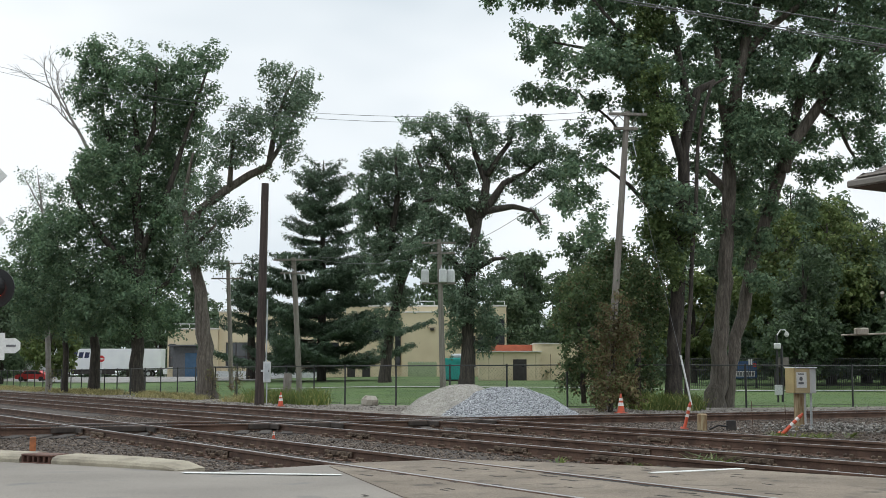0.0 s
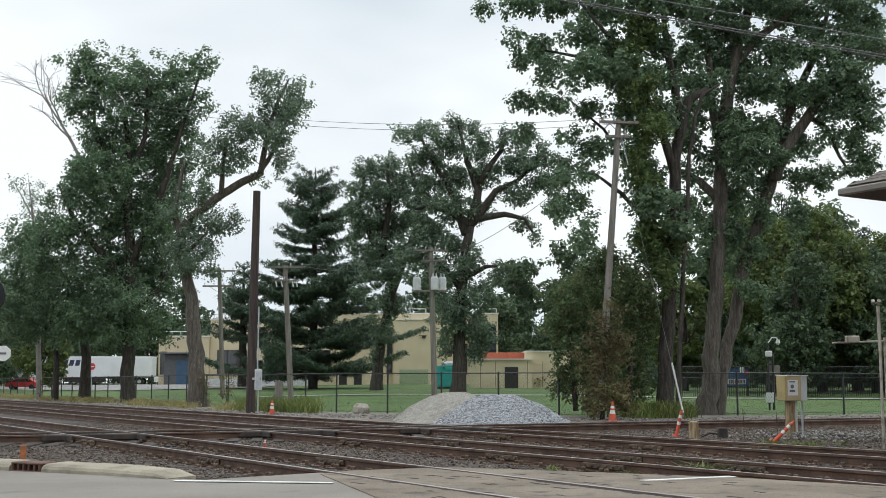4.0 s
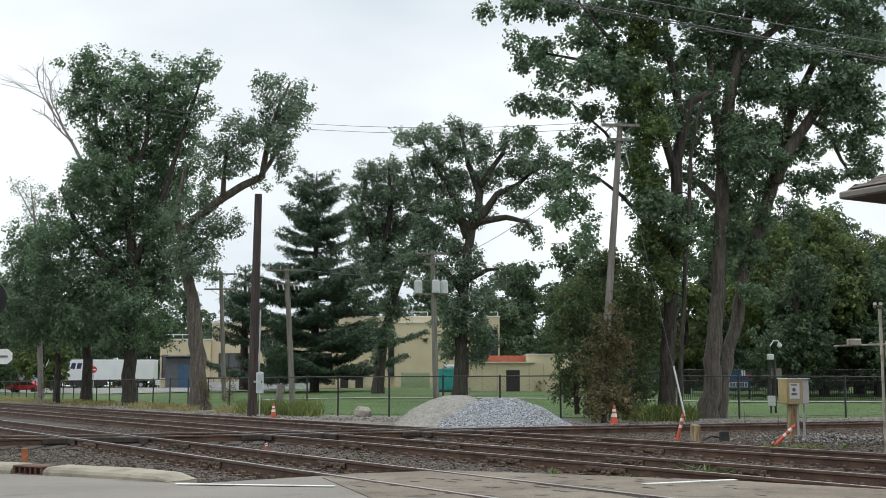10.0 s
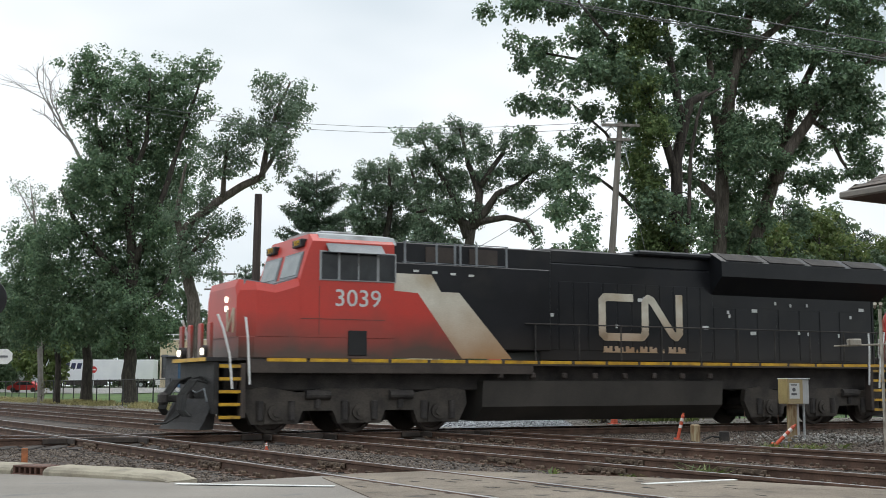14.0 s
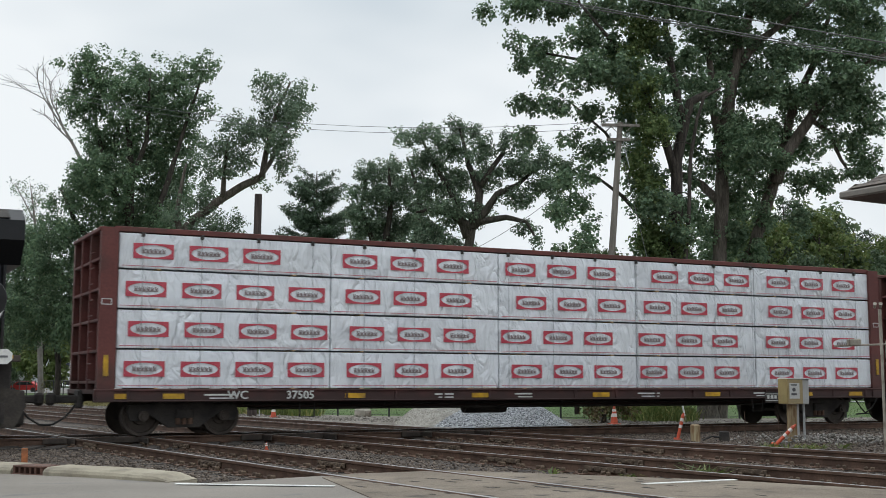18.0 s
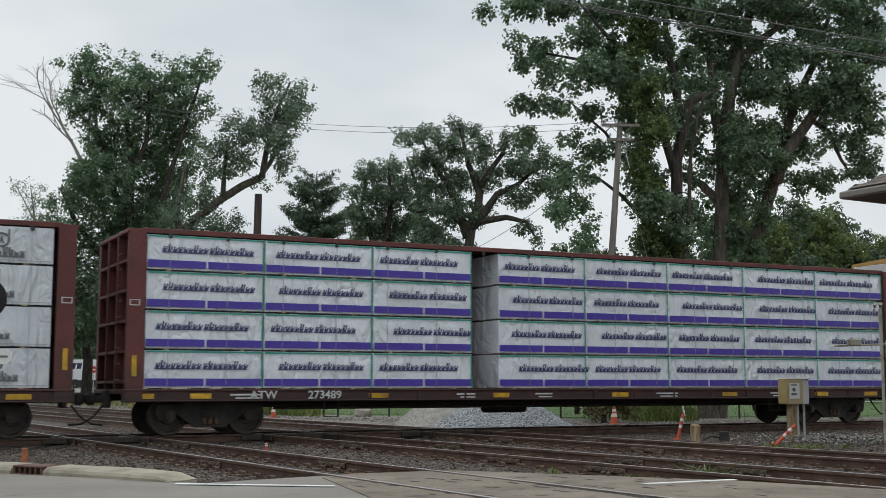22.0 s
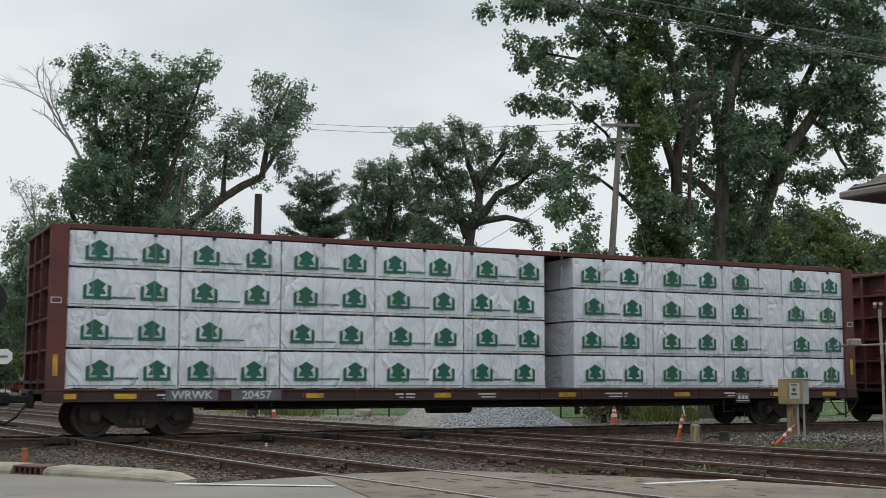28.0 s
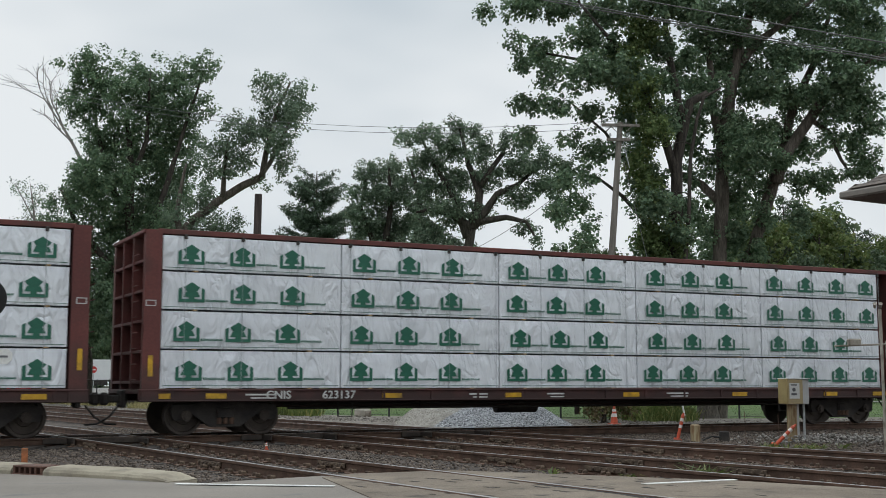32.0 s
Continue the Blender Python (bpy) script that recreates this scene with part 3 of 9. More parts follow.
def sheet(name, outline, z, thick, material, label, category="ground", plan=True):
    """A flat slab of any outline."""
    gg = Geo()
    n = len(outline)
    gg.add([(x, y, z) for x, y in outline] + [(x, y, z - thick) for x, y in outline],
           [tuple(range(n)), tuple(range(2 * n - 1, n - 1, -1))] + [(i, n + i, n + (i + 1) % n, (i + 1) % n) for i in range(n)])
    me = gg.mesh(name, material)
    bm = bmesh.new()
    bm.from_mesh(me)
    bmesh.ops.triangulate(bm, faces=[f for f in bm.faces if len(f.verts) > 4])
    bm.to_mesh(me)
    bm.free()
    return solid(name, me, material, label, category, "structure", plan=plan)


verge = sheet("verge", [(0.5, 20), (60, 41), (60, 54), (35, 42), (24, 38.3), (16, 35.6), (6, 34.8), (-5, 39.2), (-16, 50.8), (-40, 78), (-62, 102), (-66, 98)], -0.175, 0.3, M_SOIL, "grey gravel verge beside the tracks")
ballast = sheet("ballast", [(-75, 108.8), (-30, 59.5), (0.76, 25.9), (70, 50.4), (70, -40), (-2.0, -12), (-30, 20), (-75, 55)], -0.154, 0.4, M_BALLAST, "dark brown stone ballast under the tracks")

# road and crossing
road = sheet("road", [(-40, 32.5), (-5.75, 15.95), (-2.77, 14.39), (-2.63, 14.55), (-1.19, 15.85), (0.12, 16.48), (1.9, 15.56), (3.49, 14.73), (4.84, 13.45), (13, -0.4), (26, -25), (-40, -40)],
             -0.022, 0.35, M_ROAD, "pale worn concrete road surface", "road", plan=False)
crossing = sheet("crossing_surface", [(-1.49, 15.18), (-1.19, 15.78), (0.12, 16.42), (1.89, 15.49), (3.47, 14.66), (4.81, 13.40), (11, 3.0), (3.2, 3.0), (-0.44, 11.42)],
                 -0.012, 0.05, M_CROSSING, "worn brown asphalt level crossing surface", "road", plan=False)
for line_a, line_b, wide in (((-3.07, 14.14), (-1.22, 13.83), 0.11), ((2.31, 14.14), (3.5, 14.77), 0.12)):
    a, b = Vector((*line_a, 0)), Vector((*line_b, 0))
    d = (b - a).normalized()
    s = Vector((-d.y, d.x, 0)) * wide / 2
    o = [(p.x, p.y) for p in (a - s, b - s, b + s, a + s)]
    sheet("stop_line", o, -0.007, 0.006, M_LINE, "worn white painted line on the road", "road marking", plan=False)
g = Geo()
for k in range(46):
    p = Vector((RNG.uniform(-1.0, 3.4), RNG.uniform(11.4, 15.2), -0.0108))
    g.box(p, (RNG.uniform(0.1, 0.28), RNG.uniform(0.03, 0.07), 0.002), Matrix.Rotation(radians(S_TURN + RNG.uniform(-12, 12)), 3, "Z"))
part("patch", g, M_TIE, crossing, "dark worn spots in the asphalt")


def rail_profile():
    """Outline of a rail, foot to head, x across and z up, top at 0."""
    half = [(0.07, -0.172), (0.07, -0.160), (0.012, -0.142), (0.009, -0.05), (0.036, -0.038), (0.036, -0.006), (0.030, 0.0)]
    return half + [(-x, z) for x, z in reversed(half)]


def rail_geo(length):
    gg = Geo()
    gg.prism(rail_profile(), -length / 2, length / 2)
    return gg


tie_geo = Geo().box((0, 0, 0), (0.225, 2.6, 0.16), bevel=0.012)
TIE_MESH = tie_geo.mesh("tie", M_TIE)
PLATE_MESH = Geo().box((0, 0, 0), (0.2, 0.40, 0.022), bevel=0.004).mesh("tie_plate", M_RAIL)
g = Geo()
for sx in (-1, 1):
    for sy in (-1, 1):
        g.box((sx * 0.06, sy * 0.105, 0.022), (0.045, 0.075, 0.06), bevel=0.014)
SPIKE_MESH = g.mesh("spike", M_JOINT)


def on_road(q):
    p = Vector((q.x / GRID_X, q.y / GRID_Y, 0))
    return p.y < 12.0 - 0.28 * abs(p.x) and p.x > -3.2 or p.y < 9.5


def track(label, mid, direction, turn, start, end, ties, top=0.0, detail=()):
    """A track: rails with polished heads, ties, tie plates and spikes; ties and detail are stretches along it."""
    body = thing("railway_track", label, "track", Matrix.Translation(mid) @ Matrix.Rotation(radians(turn), 4, "Z"), kind="structure", plan=False)
    length = end - start
    gg = rail_geo(length)
    gg.v = [(y, x, z) for x, y, z in gg.v]
    rail_me = gg.mesh("rail", M_RAIL)
    shine = Geo().box((0, 0, 0.0008), (length, 0.06, 0.0016)).mesh("running_band", M_RAILTOP)
    for side in (-1, 1):
        r = part("rail", rail_me, None, body, "", Matrix.Translation(((start + end) / 2, side * (GAUGE / 2 + 0.036), top)))
        part("running_band", shine, None, r, "polished rail head")
    rnd = random.Random(int(abs(turn) * 10 + abs(mid.y)))
    s = ties[0]
    base = body.matrix_basis
    while s < ties[1]:
        p = base @ Vector((s, 0, 0))
        if not on_road(p):
            part("tie", TIE_MESH, None, body, "", pose(s + rnd.uniform(-0.03, 0.03), rnd.uniform(-0.06, 0.06), -0.252 + top + rnd.uniform(-0.012, 0.006), 0, 0, rnd.uniform(-1.5, 1.5)))
            if detail and detail[0] < s < detail[1]:
                for side in (-1, 1):
                    part("tie_plate", PLATE_MESH, None, body, "", pose(s, side * (GAUGE / 2 + 0.036), -0.166 + top))
                    part("spike", SPIKE_MESH, None, body, "", pose(s, side * (GAUGE / 2 + 0.036), -0.155 + top))
        s += 0.53
    return body


side_mids = [Vector((0, y0, 0)) + S_OFF * GAUGE / 2 for y0 in (29.42, 21.60, 13.19)]
main_track = track("main railway track of rusty steel rails on dark ties", T_MID, T_DIR, T_TURN, -90, 110, (-40, 40), 0.003)
side_tracks = [track("railway track of rusty rails crossing the main line", m, S_DIR, S_TURN, -150, 40, (-52, 20), 0.0, dd)
               for m, dd in zip(side_mids, ((-4, 17), (-5, 15), (-18, 4)))]

# angle bars over rail joints, with bolt heads
g = Geo().box((0, 0, 0), (0.95, 0.03, 0.075), bevel=0.01)
for k in range(6):
    g.box((-0.4 + k * 0.16, -0.025, 0), (0.035, 0.03, 0.035), bevel=0.008)
BAR_MESH = g.mesh("joint_bar", M_JOINT)
for tr, places in zip(side_tracks, ((-5.2, 3.2, 8.1), (-11, -2.8, 2.6, 5.2, 12.9), (-13.2, -6.3, 0.6))):
    for k, s in enumerate(places):
        for side in (-1, 1):
            part("joint_bar", BAR_MESH, None, tr, "", pose(s + 0.6 * side, side * (GAUGE / 2 + 0.036) - 0.033, -0.085))

# diamonds where the main line crosses each track: check rails, frog castings and long crossing timbers
TIMBER_MESH = Geo().box((0, 0, 0), (0.26, 5.6, 0.16), bevel=0.014).mesh("crossing_timber", M_TIE)
diamond_at = []
for m in side_mids:
    den = S_DIR.x * T_DIR.y - S_DIR.y * T_DIR.x
    w = m - T_MID
    s_main = (S_DIR.x * w.y - S_DIR.y * w.x) / den
    c = T_MID + T_DIR * s_main
    diamond_at.append(c)
    diamond = thing("rail_diamond", "heavy cast steel crossing where two railway tracks meet", "rail crossing", Matrix.Translation(c), kind="structure", plan=False)
    for turn, other in ((T_TURN, S_TURN), (S_TURN, T_TURN)):
        for side in (-1, 1):
            for inner in (-1, 1):
                gg = Geo().box((0, 0, 0), (3.1 if inner * side < 0 else 2.6, 0.045, 0.12), bevel=0.012)
                off = side * (GAUGE / 2 + 0.036) + inner * 0.085
                part("check_rail", gg, M_FROG, diamond, "", Matrix.Rotation(radians(turn), 4, "Z") @ pose(0, off, -0.068))
    for sa in (-1, 1):
        for sb in (-1, 1):
            ta, tb = Matrix.Rotation(radians(T_TURN), 3, "Z"), Matrix.Rotation(radians(S_TURN), 3, "Z")
            na, nb, off = ta @ Vector((0, 1, 0)), tb @ Vector((0, 1, 0)), GAUGE / 2 + 0.036
            det = na.x * nb.y - na.y * nb.x
            px = (sa * off * nb.y - sb * off * na.y) / det
            py = (na.x * sb * off - nb.x * sa * off) / det
            gg = Geo().box((0, 0, 0), (0.46, 0.17, 0.08), bevel=0.03)
            part("frog", gg, M_FROG, diamond, "", pose(px, py, -0.098, 0, 0, (T_TURN + S_TURN) / 2))
    for k in range(9):
        part("crossing_timber", TIMBER_MESH, None, diamond, "", pose((k - 4) * 0.5, 0, -0.226, 0, 0, 6))
# flangeways beside the rails let into the road, groove shade as flat dark strips
g = Geo()
for side in (-1, 1):
    p = side_mids[2] + S_OFF * side * (GAUGE / 2 - 0.04)
    g.box(p + S_DIR * 6.5 + Vector((0, 0, -0.012)), (13.5, 0.065, 0.004), Matrix.Rotation(radians(S_TURN), 3, "Z"))
solid("flangeway", g, M_HOLLOW_SHADE, "flat dark strip for the shade in the groove beside the rail", "groove", "structure", plan=False)

# loose ballast stones between and beside the rails
def stones(name, places, size, material, label, category, squash=0.75):
    """Many eight-sided stones in one mesh."""
    n = len(places)
    base = np.array([(1, 0, 0), (-1, 0, 0), (0, 1, 0), (0, -1, 0), (0, 0, 1), (0, 0, -1)], float)
    tri = np.array([(0, 2, 4), (2, 1, 4), (1, 3, 4), (3, 0, 4), (2, 0, 5), (1, 2, 5), (3, 1, 5), (0, 3, 5)])
    r = RNG.uniform(0.6, 1.3, (n, 6, 1)) * base[None] + RNG.normal(size=(n, 6, 3)) * 0.22
    q = RNG.normal(size=(n, 4))
    q /= np.linalg.norm(q, axis=1)[:, None]
    w, x, y, z = q.T
    rot = np.stack([1 - 2 * (y * y + z * z), 2 * (x * y - w * z), 2 * (x * z + w * y), 2 * (x * y + w * z), 1 - 2 * (x * x + z * z), 2 * (y * z - w * x),
                    2 * (x * z - w * y), 2 * (y * z + w * x), 1 - 2 * (x * x + y * y)], axis=1).reshape(n, 3, 3)
    v = np.einsum("nij,nkj->nki", rot, r) * (size * RNG.uniform(0.55, 1.35, n))[:, None, None]
    v[:, :, 2] *= squash
    v += places[:, None, :]
    me = bpy.data.meshes.new(name)
    me.vertices.add(6 * n)
    me.vertices.foreach_set("co", v.astype(np.float32).ravel())
    me.loops.add(24 * n)
    me.loops.foreach_set("vertex_index", (tri[None] + 6 * np.arange(n)[:, None, None]).astype(np.int32).ravel())
    me.polygons.add(8 * n)
    me.polygons.foreach_set("loop_start", np.arange(0, 24 * n, 3, dtype=np.int32))
    me.materials.append(material)
    me.update(calc_edges=True)
    return solid(name, me, None, label, category, "stuff", plan=False)


def stone_mat(name, dark, light):
    m = bpy.data.materials.new(name)
    m.use_nodes = True
    n, l = m.node_tree.nodes, m.node_tree.links
    ge = n.new("ShaderNodeNewGeometry")
    rp = n.new("ShaderNodeValToRGB")
    rp.color_ramp.elements[0].color, rp.color_ramp.elements[1].color = (*dark, 1), (*light, 1)
    l.new(ge.outputs["Random Per Island"], rp.inputs[0])
    l.new(rp.outputs["Color"], n["Principled BSDF"].inputs["Base Color"])
    n["Principled BSDF"].inputs["Roughness"].default_value = 0.9
    return m


M_STONES = stone_mat("mixed_ballast", (0.037, 0.027, 0.021), (0.190, 0.150, 0.120))
M_WHITESTONES = stone_mat("pale_rubble", (0.10, 0.09, 0.08), (0.42, 0.40, 0.37))
M_CRUSHED = stone_mat("grey_crushed_stone", (0.07, 0.072, 0.078), (0.60, 0.61, 0.63))
pts = np.stack([RNG.uniform(-12, 14, 78000), RNG.uniform(10.5, 27, 78000), RNG.uniform(-0.155, -0.125, 78000)], axis=1)
keep = (pts[:, 1] < 25.4 + np.where(pts[:, 0] > 0.7, 0.354, -1.0) * pts[:, 0]) & (np.abs(pts[:, 0]) < pts[:, 1] * 0.56) & ~((pts[:, 1] < 12.7 - 0.3 * np.abs(pts[:, 0] - 0.2)) & (pts[:, 0] > -3.6))
keep &= pts[:, 1] > 10.0 - 0.35 * (pts[:, 0] + 0.1) + np.where(pts[:, 0] < -2.5, 0.62, 0)
pts = pts[keep] * np.array([GRID_X, GRID_Y, 1]) - np.array([0, 0, 0.045])
for c in diamond_at:
    pts = pts[(np.hypot(pts[:, 0] - c.x, pts[:, 1] - c.y) > 2.6) | (RNG.random(len(pts)) < 0.3)]
stones("ballast_stone", pts, 0.031, M_STONES, "loose brown and grey ballast stones", "ballast")
k = 1100
pts = np.stack([RNG.normal(9.9, 1.0, k), RNG.normal(20.2, 0.7, k), RNG.uniform(-0.12, 0.0, k)], axis=1)
stones("rubble", pts * np.array([GRID_X, GRID_Y, 1]) - np.array([0, 0, 0.05]), 0.034, M_WHITESTONES, "pale broken rubble lying beside the track", "rubble")

# kerb with its drain
kerb_line = [(-26, 26.0), (-6.4, 16.35), (-5.62, 15.98)]
kerb_run = [(-5.10, 15.67), (-4.02, 14.99), (-3.42, 14.58), (-3.22, 14.45)]


def kerb(name, line, heights):
    gg = Geo()
    prof = [(0.0, -0.35), (0.0, 0.035), (0.025, 0.07), (0.09, 0.097), (0.44, 0.108), (0.50, 0.085), (0.50, -0.35)]
    rows = []
    for (x, y), hh in zip(line, heights):
        d = Vector((0.50, 0.866, 0))
        rows.append([(x + d.x * u, y + d.y * u, (w * hh if w > 0 else w) - 0.02) for u, w in prof])
    n = len(prof)
    gg.add([p for r in rows for p in r], [(i * n + j, i * n + j + 1, (i + 1) * n + j + 1, (i + 1) * n + j) for i in range(len(rows) - 1) for j in range(n - 1)]
           + [tuple(range(n)), tuple((len(rows) - 1) * n + j for j in range(n))[::-1]])
    return solid(name, gg, M_KERB, "pale tan concrete kerb along the road", "kerb", "structure", plan=False)


kerb("kerb", kerb_line, [1, 1, 1])
kerb("kerb", kerb_run, [1, 1, 0.8, 0.1])
drain = thing("storm_drain", "rusty cast-iron kerb drain with five slots", "drain", pose(-5.36, 15.83, -0.02, 0, 0, -31), plan=False)
for k in range(6):
    part("grate_bar", Geo().box((-0.25 + k * 0.10, 0.06, 0.036), (0.032, 0.12, 0.10), bevel=0.012), M_RUSTGRATE, drain)
part("frame", Geo().box((0, 0.17, 0.092), (0.56, 0.34, 0.03), bevel=0.012).box((0, 0.05, -0.012), (0.56, 0.13, 0.03), bevel=0.01), M_RUSTGRATE, drain)
# near-black block gives the shade behind the slots, the drain isn't hollow
part("cavity", Geo().box((0, 0.2, 0.03), (0.53, 0.2, 0.09)), M_HOLLOW_SHADE, drain)
solid("marker_stake", Geo().box((0, 0, 0.10), (0.085, 0.035, 0.36), bevel=0.008), M_FADED, "short faded orange marker stake behind the kerb", "stake", at=pose(-5.74, 16.85, -0.02, 3, 0, 12), plan=False)


# ---- trees: limb paths (x, z, radius) and crown lobes (x, z, half width, half height), in metres ----
maple_limbs = [
    [(-21.8, -0.2, 0.63), (-21.9, 2.8, 0.51), (-21.9, 6.0, 0.48), (-21.8, 9.1, 0.44), (-22.1, 12.4, 0.36), (-22.2, 16.4, 0.28), (-22.6, 20.5, 0.16)],
    [(-21.8, 7.6, 0.32), (-23.7, 9.9, 0.24), (-25.7, 12.4, 0.16), (-26.8, 14.8, 0.08)],
    [(-21.9, 9.5, 0.32), (-20.5, 12.4, 0.24), (-19.4, 15.6, 0.20), (-18.3, 19.3, 0.12), (-17.0, 23.4, 0.06)],
    [(-22.1, 12.4, 0.28), (-23.8, 15.6, 0.20), (-25.0, 19.7, 0.12), (-25.3, 23.4, 0.06)],
    [(-22.2, 15.2, 0.20), (-20.9, 18.4, 0.16), (-20.6, 22.6, 0.08)],
    [(-21.9, 4.4, 0.24), (-23.9, 6.0, 0.16), (-26.3, 7.2, 0.08)],
    [(-21.9, 6.0, 0.24), (-20.0, 7.6, 0.16), (-19.3, 9.5, 0.08)]]
maple_top = [(-25.1, 23.2, 1.6, 1.3), (-23.1, 23.5, 1.4, 1.0), (-20.6, 23.3, 1.4, 1.1), (-18.5, 23.3, 1.4, 1.3), (-16.9, 23.3, 0.8, 1.3), (-25.2, 20.8, 1.6, 1.5), (-22.6, 21.1, 2.1, 1.8), (-19.6, 20.9, 2.1, 1.8), (-17.5, 20.9, 1.2, 1.3), (-24.9, 18.4, 1.4, 1.6), (-22.3, 18.2, 2.4, 2.0), (-19.3, 18.0, 1.8, 1.8), (-26.0, 15.6, 1.3, 1.4), (-23.4, 15.4, 2.4, 1.8), (-20.2, 15.2, 2.0, 2.0)]
maple_low = [(-26.1, 12.8, 1.8, 1.8), (-22.9, 12.4, 2.6, 2.0), (-19.9, 12.4, 1.7, 1.9), (-26.8, 9.9, 2.0, 2.0), (-23.2, 9.1, 2.8, 2.2), (-20.2, 9.1, 1.5, 2.1), (-26.3, 7.0, 2.1, 1.8), (-22.8, 6.4, 2.5, 2.0), (-20.1, 6.4, 1.3, 1.8), (-25.5, 4.8, 1.8, 1.0), (-22.1, 4.2, 1.6, 0.6), (-19.7, 4.8, 0.9, 0.9)]
slim_limbs = [
    [(-26.0, 0.2, 0.62), (-26.0, 2.9, 0.50), (-26.3, 6.2, 0.37), (-27.6, 8.7, 0.25), (-29.4, 10.8, 0.12)],
    [(-28.3, 0.3, 0.33), (-28.3, 2.9, 0.29), (-28.8, 5.8, 0.21), (-30.5, 8.3, 0.12)],
    [(-26.3, 6.2, 0.25), (-27.6, 7.4, 0.17), (-30.1, 7.9, 0.08)]]
slim_crown = [(-30.2, 11.6, 1.7, 1.3), (-31.2, 10.4, 1.3, 1.3), (-29.5, 9.1, 1.9, 1.7), (-31.3, 7.4, 1.1, 1.7), (-29.8, 6.6, 2.0, 1.5), (-28.5, 5.2, 1.6, 1.1), (-30.8, 4.9, 1.2, 0.8), (-27.5, 5.8, 1.2, 1.2), (-31.9, 5.4, 0.7, 0.8)]
wispy_limbs = [
    [(-31.3, 0.2, 0.22), (-31.6, 6.5, 0.18), (-31.8, 10.1, 0.13), (-32.1, 12.8, 0.10), (-32.4, 15.0, 0.07), (-32.7, 16.8, 0.04)],
    [(-32.1, 12.8, 0.07), (-31.2, 14.4, 0.04), (-30.8, 15.3, 0.02)],
    [(-32.3, 14.1, 0.07), (-33.3, 15.9, 0.04), (-34.0, 17.1, 0.02)]]
wispy_crown = [(-33.4, 16.8, 1.2, 0.7), (-32.1, 16.2, 1.1, 0.9), (-32.4, 14.7, 1.1, 1.0), (-31.0, 14.9, 0.7, 0.9), (-31.8, 12.8, 1.3, 0.9)]
lean_limbs = [
    [(-13.3, -0.1, 0.56), (-13.4, 1.2, 0.47), (-13.6, 3.4, 0.41), (-13.8, 5.6, 0.34), (-14.1, 6.8, 0.31), (-14.4, 8.1, 0.30), (-14.5, 9.3, 0.28), (-14.1, 10.1, 0.27)],
    [(-14.1, 10.1, 0.27), (-13.3, 10.8, 0.25), (-12.3, 11.6, 0.23), (-11.2, 12.3, 0.22), (-10.2, 12.8, 0.19), (-10.0, 14.1, 0.16), (-9.7, 15.6, 0.12), (-9.3, 17.0, 0.09), (-8.7, 18.3, 0.05)],
    [(-10.2, 12.8, 0.16), (-9.6, 13.8, 0.12), (-8.9, 15.4, 0.09), (-8.4, 17.0, 0.06)],
    [(-14.5, 9.3, 0.22), (-14.9, 10.4, 0.16), (-14.7, 11.9, 0.12), (-14.4, 13.5, 0.06)],
    [(-12.3, 11.6, 0.16), (-12.2, 13.2, 0.12), (-12.0, 14.8, 0.06)],
    [(-14.4, 8.1, 0.16), (-13.6, 8.7, 0.12), (-12.9, 9.3, 0.06)]]
lean_crown = [(-9.9, 18.2, 0.9, 0.6), (-8.4, 18.0, 0.9, 0.6), (-9.0, 16.9, 1.4, 0.9), (-10.1, 15.9, 1.2, 0.8), (-8.4, 15.9, 0.8, 0.7), (-9.3, 14.6, 1.0, 0.7), (-10.9, 14.9, 0.9, 0.6), (-11.7, 15.6, 0.8, 0.6), (-12.2, 14.3, 1.2, 0.7), (-12.6, 13.2, 1.2, 0.6), (-13.4, 12.2, 0.7, 0.6), (-11.2, 13.6, 0.9, 0.6), (-9.0, 13.5, 0.4, 0.9), (-10.4, 12.5, 0.5, 0.4), (-13.7, 11.2, 0.9, 0.5), (-14.5, 11.6, 0.6, 0.7), (-12.9, 10.0, 1.0, 0.7), (-13.8, 9.3, 0.9, 0.7), (-11.8, 10.1, 0.7, 0.6), (-14.4, 8.4, 0.7, 0.6), (-13.2, 8.4, 0.9, 0.7), (-13.8, 7.4, 0.9, 0.6), (-12.6, 7.2, 0.4, 0.5), (-15.1, 10.6, 0.5, 0.6)]
oak_limbs = [
    [(-5.7, 0.4, 0.90), (-5.6, 2.8, 0.70), (-5.2, 5.2, 0.60), (-4.7, 7.5, 0.55), (-4.3, 9.2, 0.50), (-4.7, 11.2, 0.45), (-5.2, 13.2, 0.40)],
    [(-4.7, 11.2, 0.35), (-6.2, 13.7, 0.25), (-7.3, 16.8, 0.20), (-6.8, 19.9, 0.10)],
    [(-4.3, 9.2, 0.35), (-3.2, 12.2, 0.30), (-2.0, 15.3, 0.25), (-2.2, 18.3, 0.20), (-3.2, 21.4, 0.10)],
    [(-5.2, 13.2, 0.35), (-4.7, 16.8, 0.25), (-4.8, 20.4, 0.10)]]
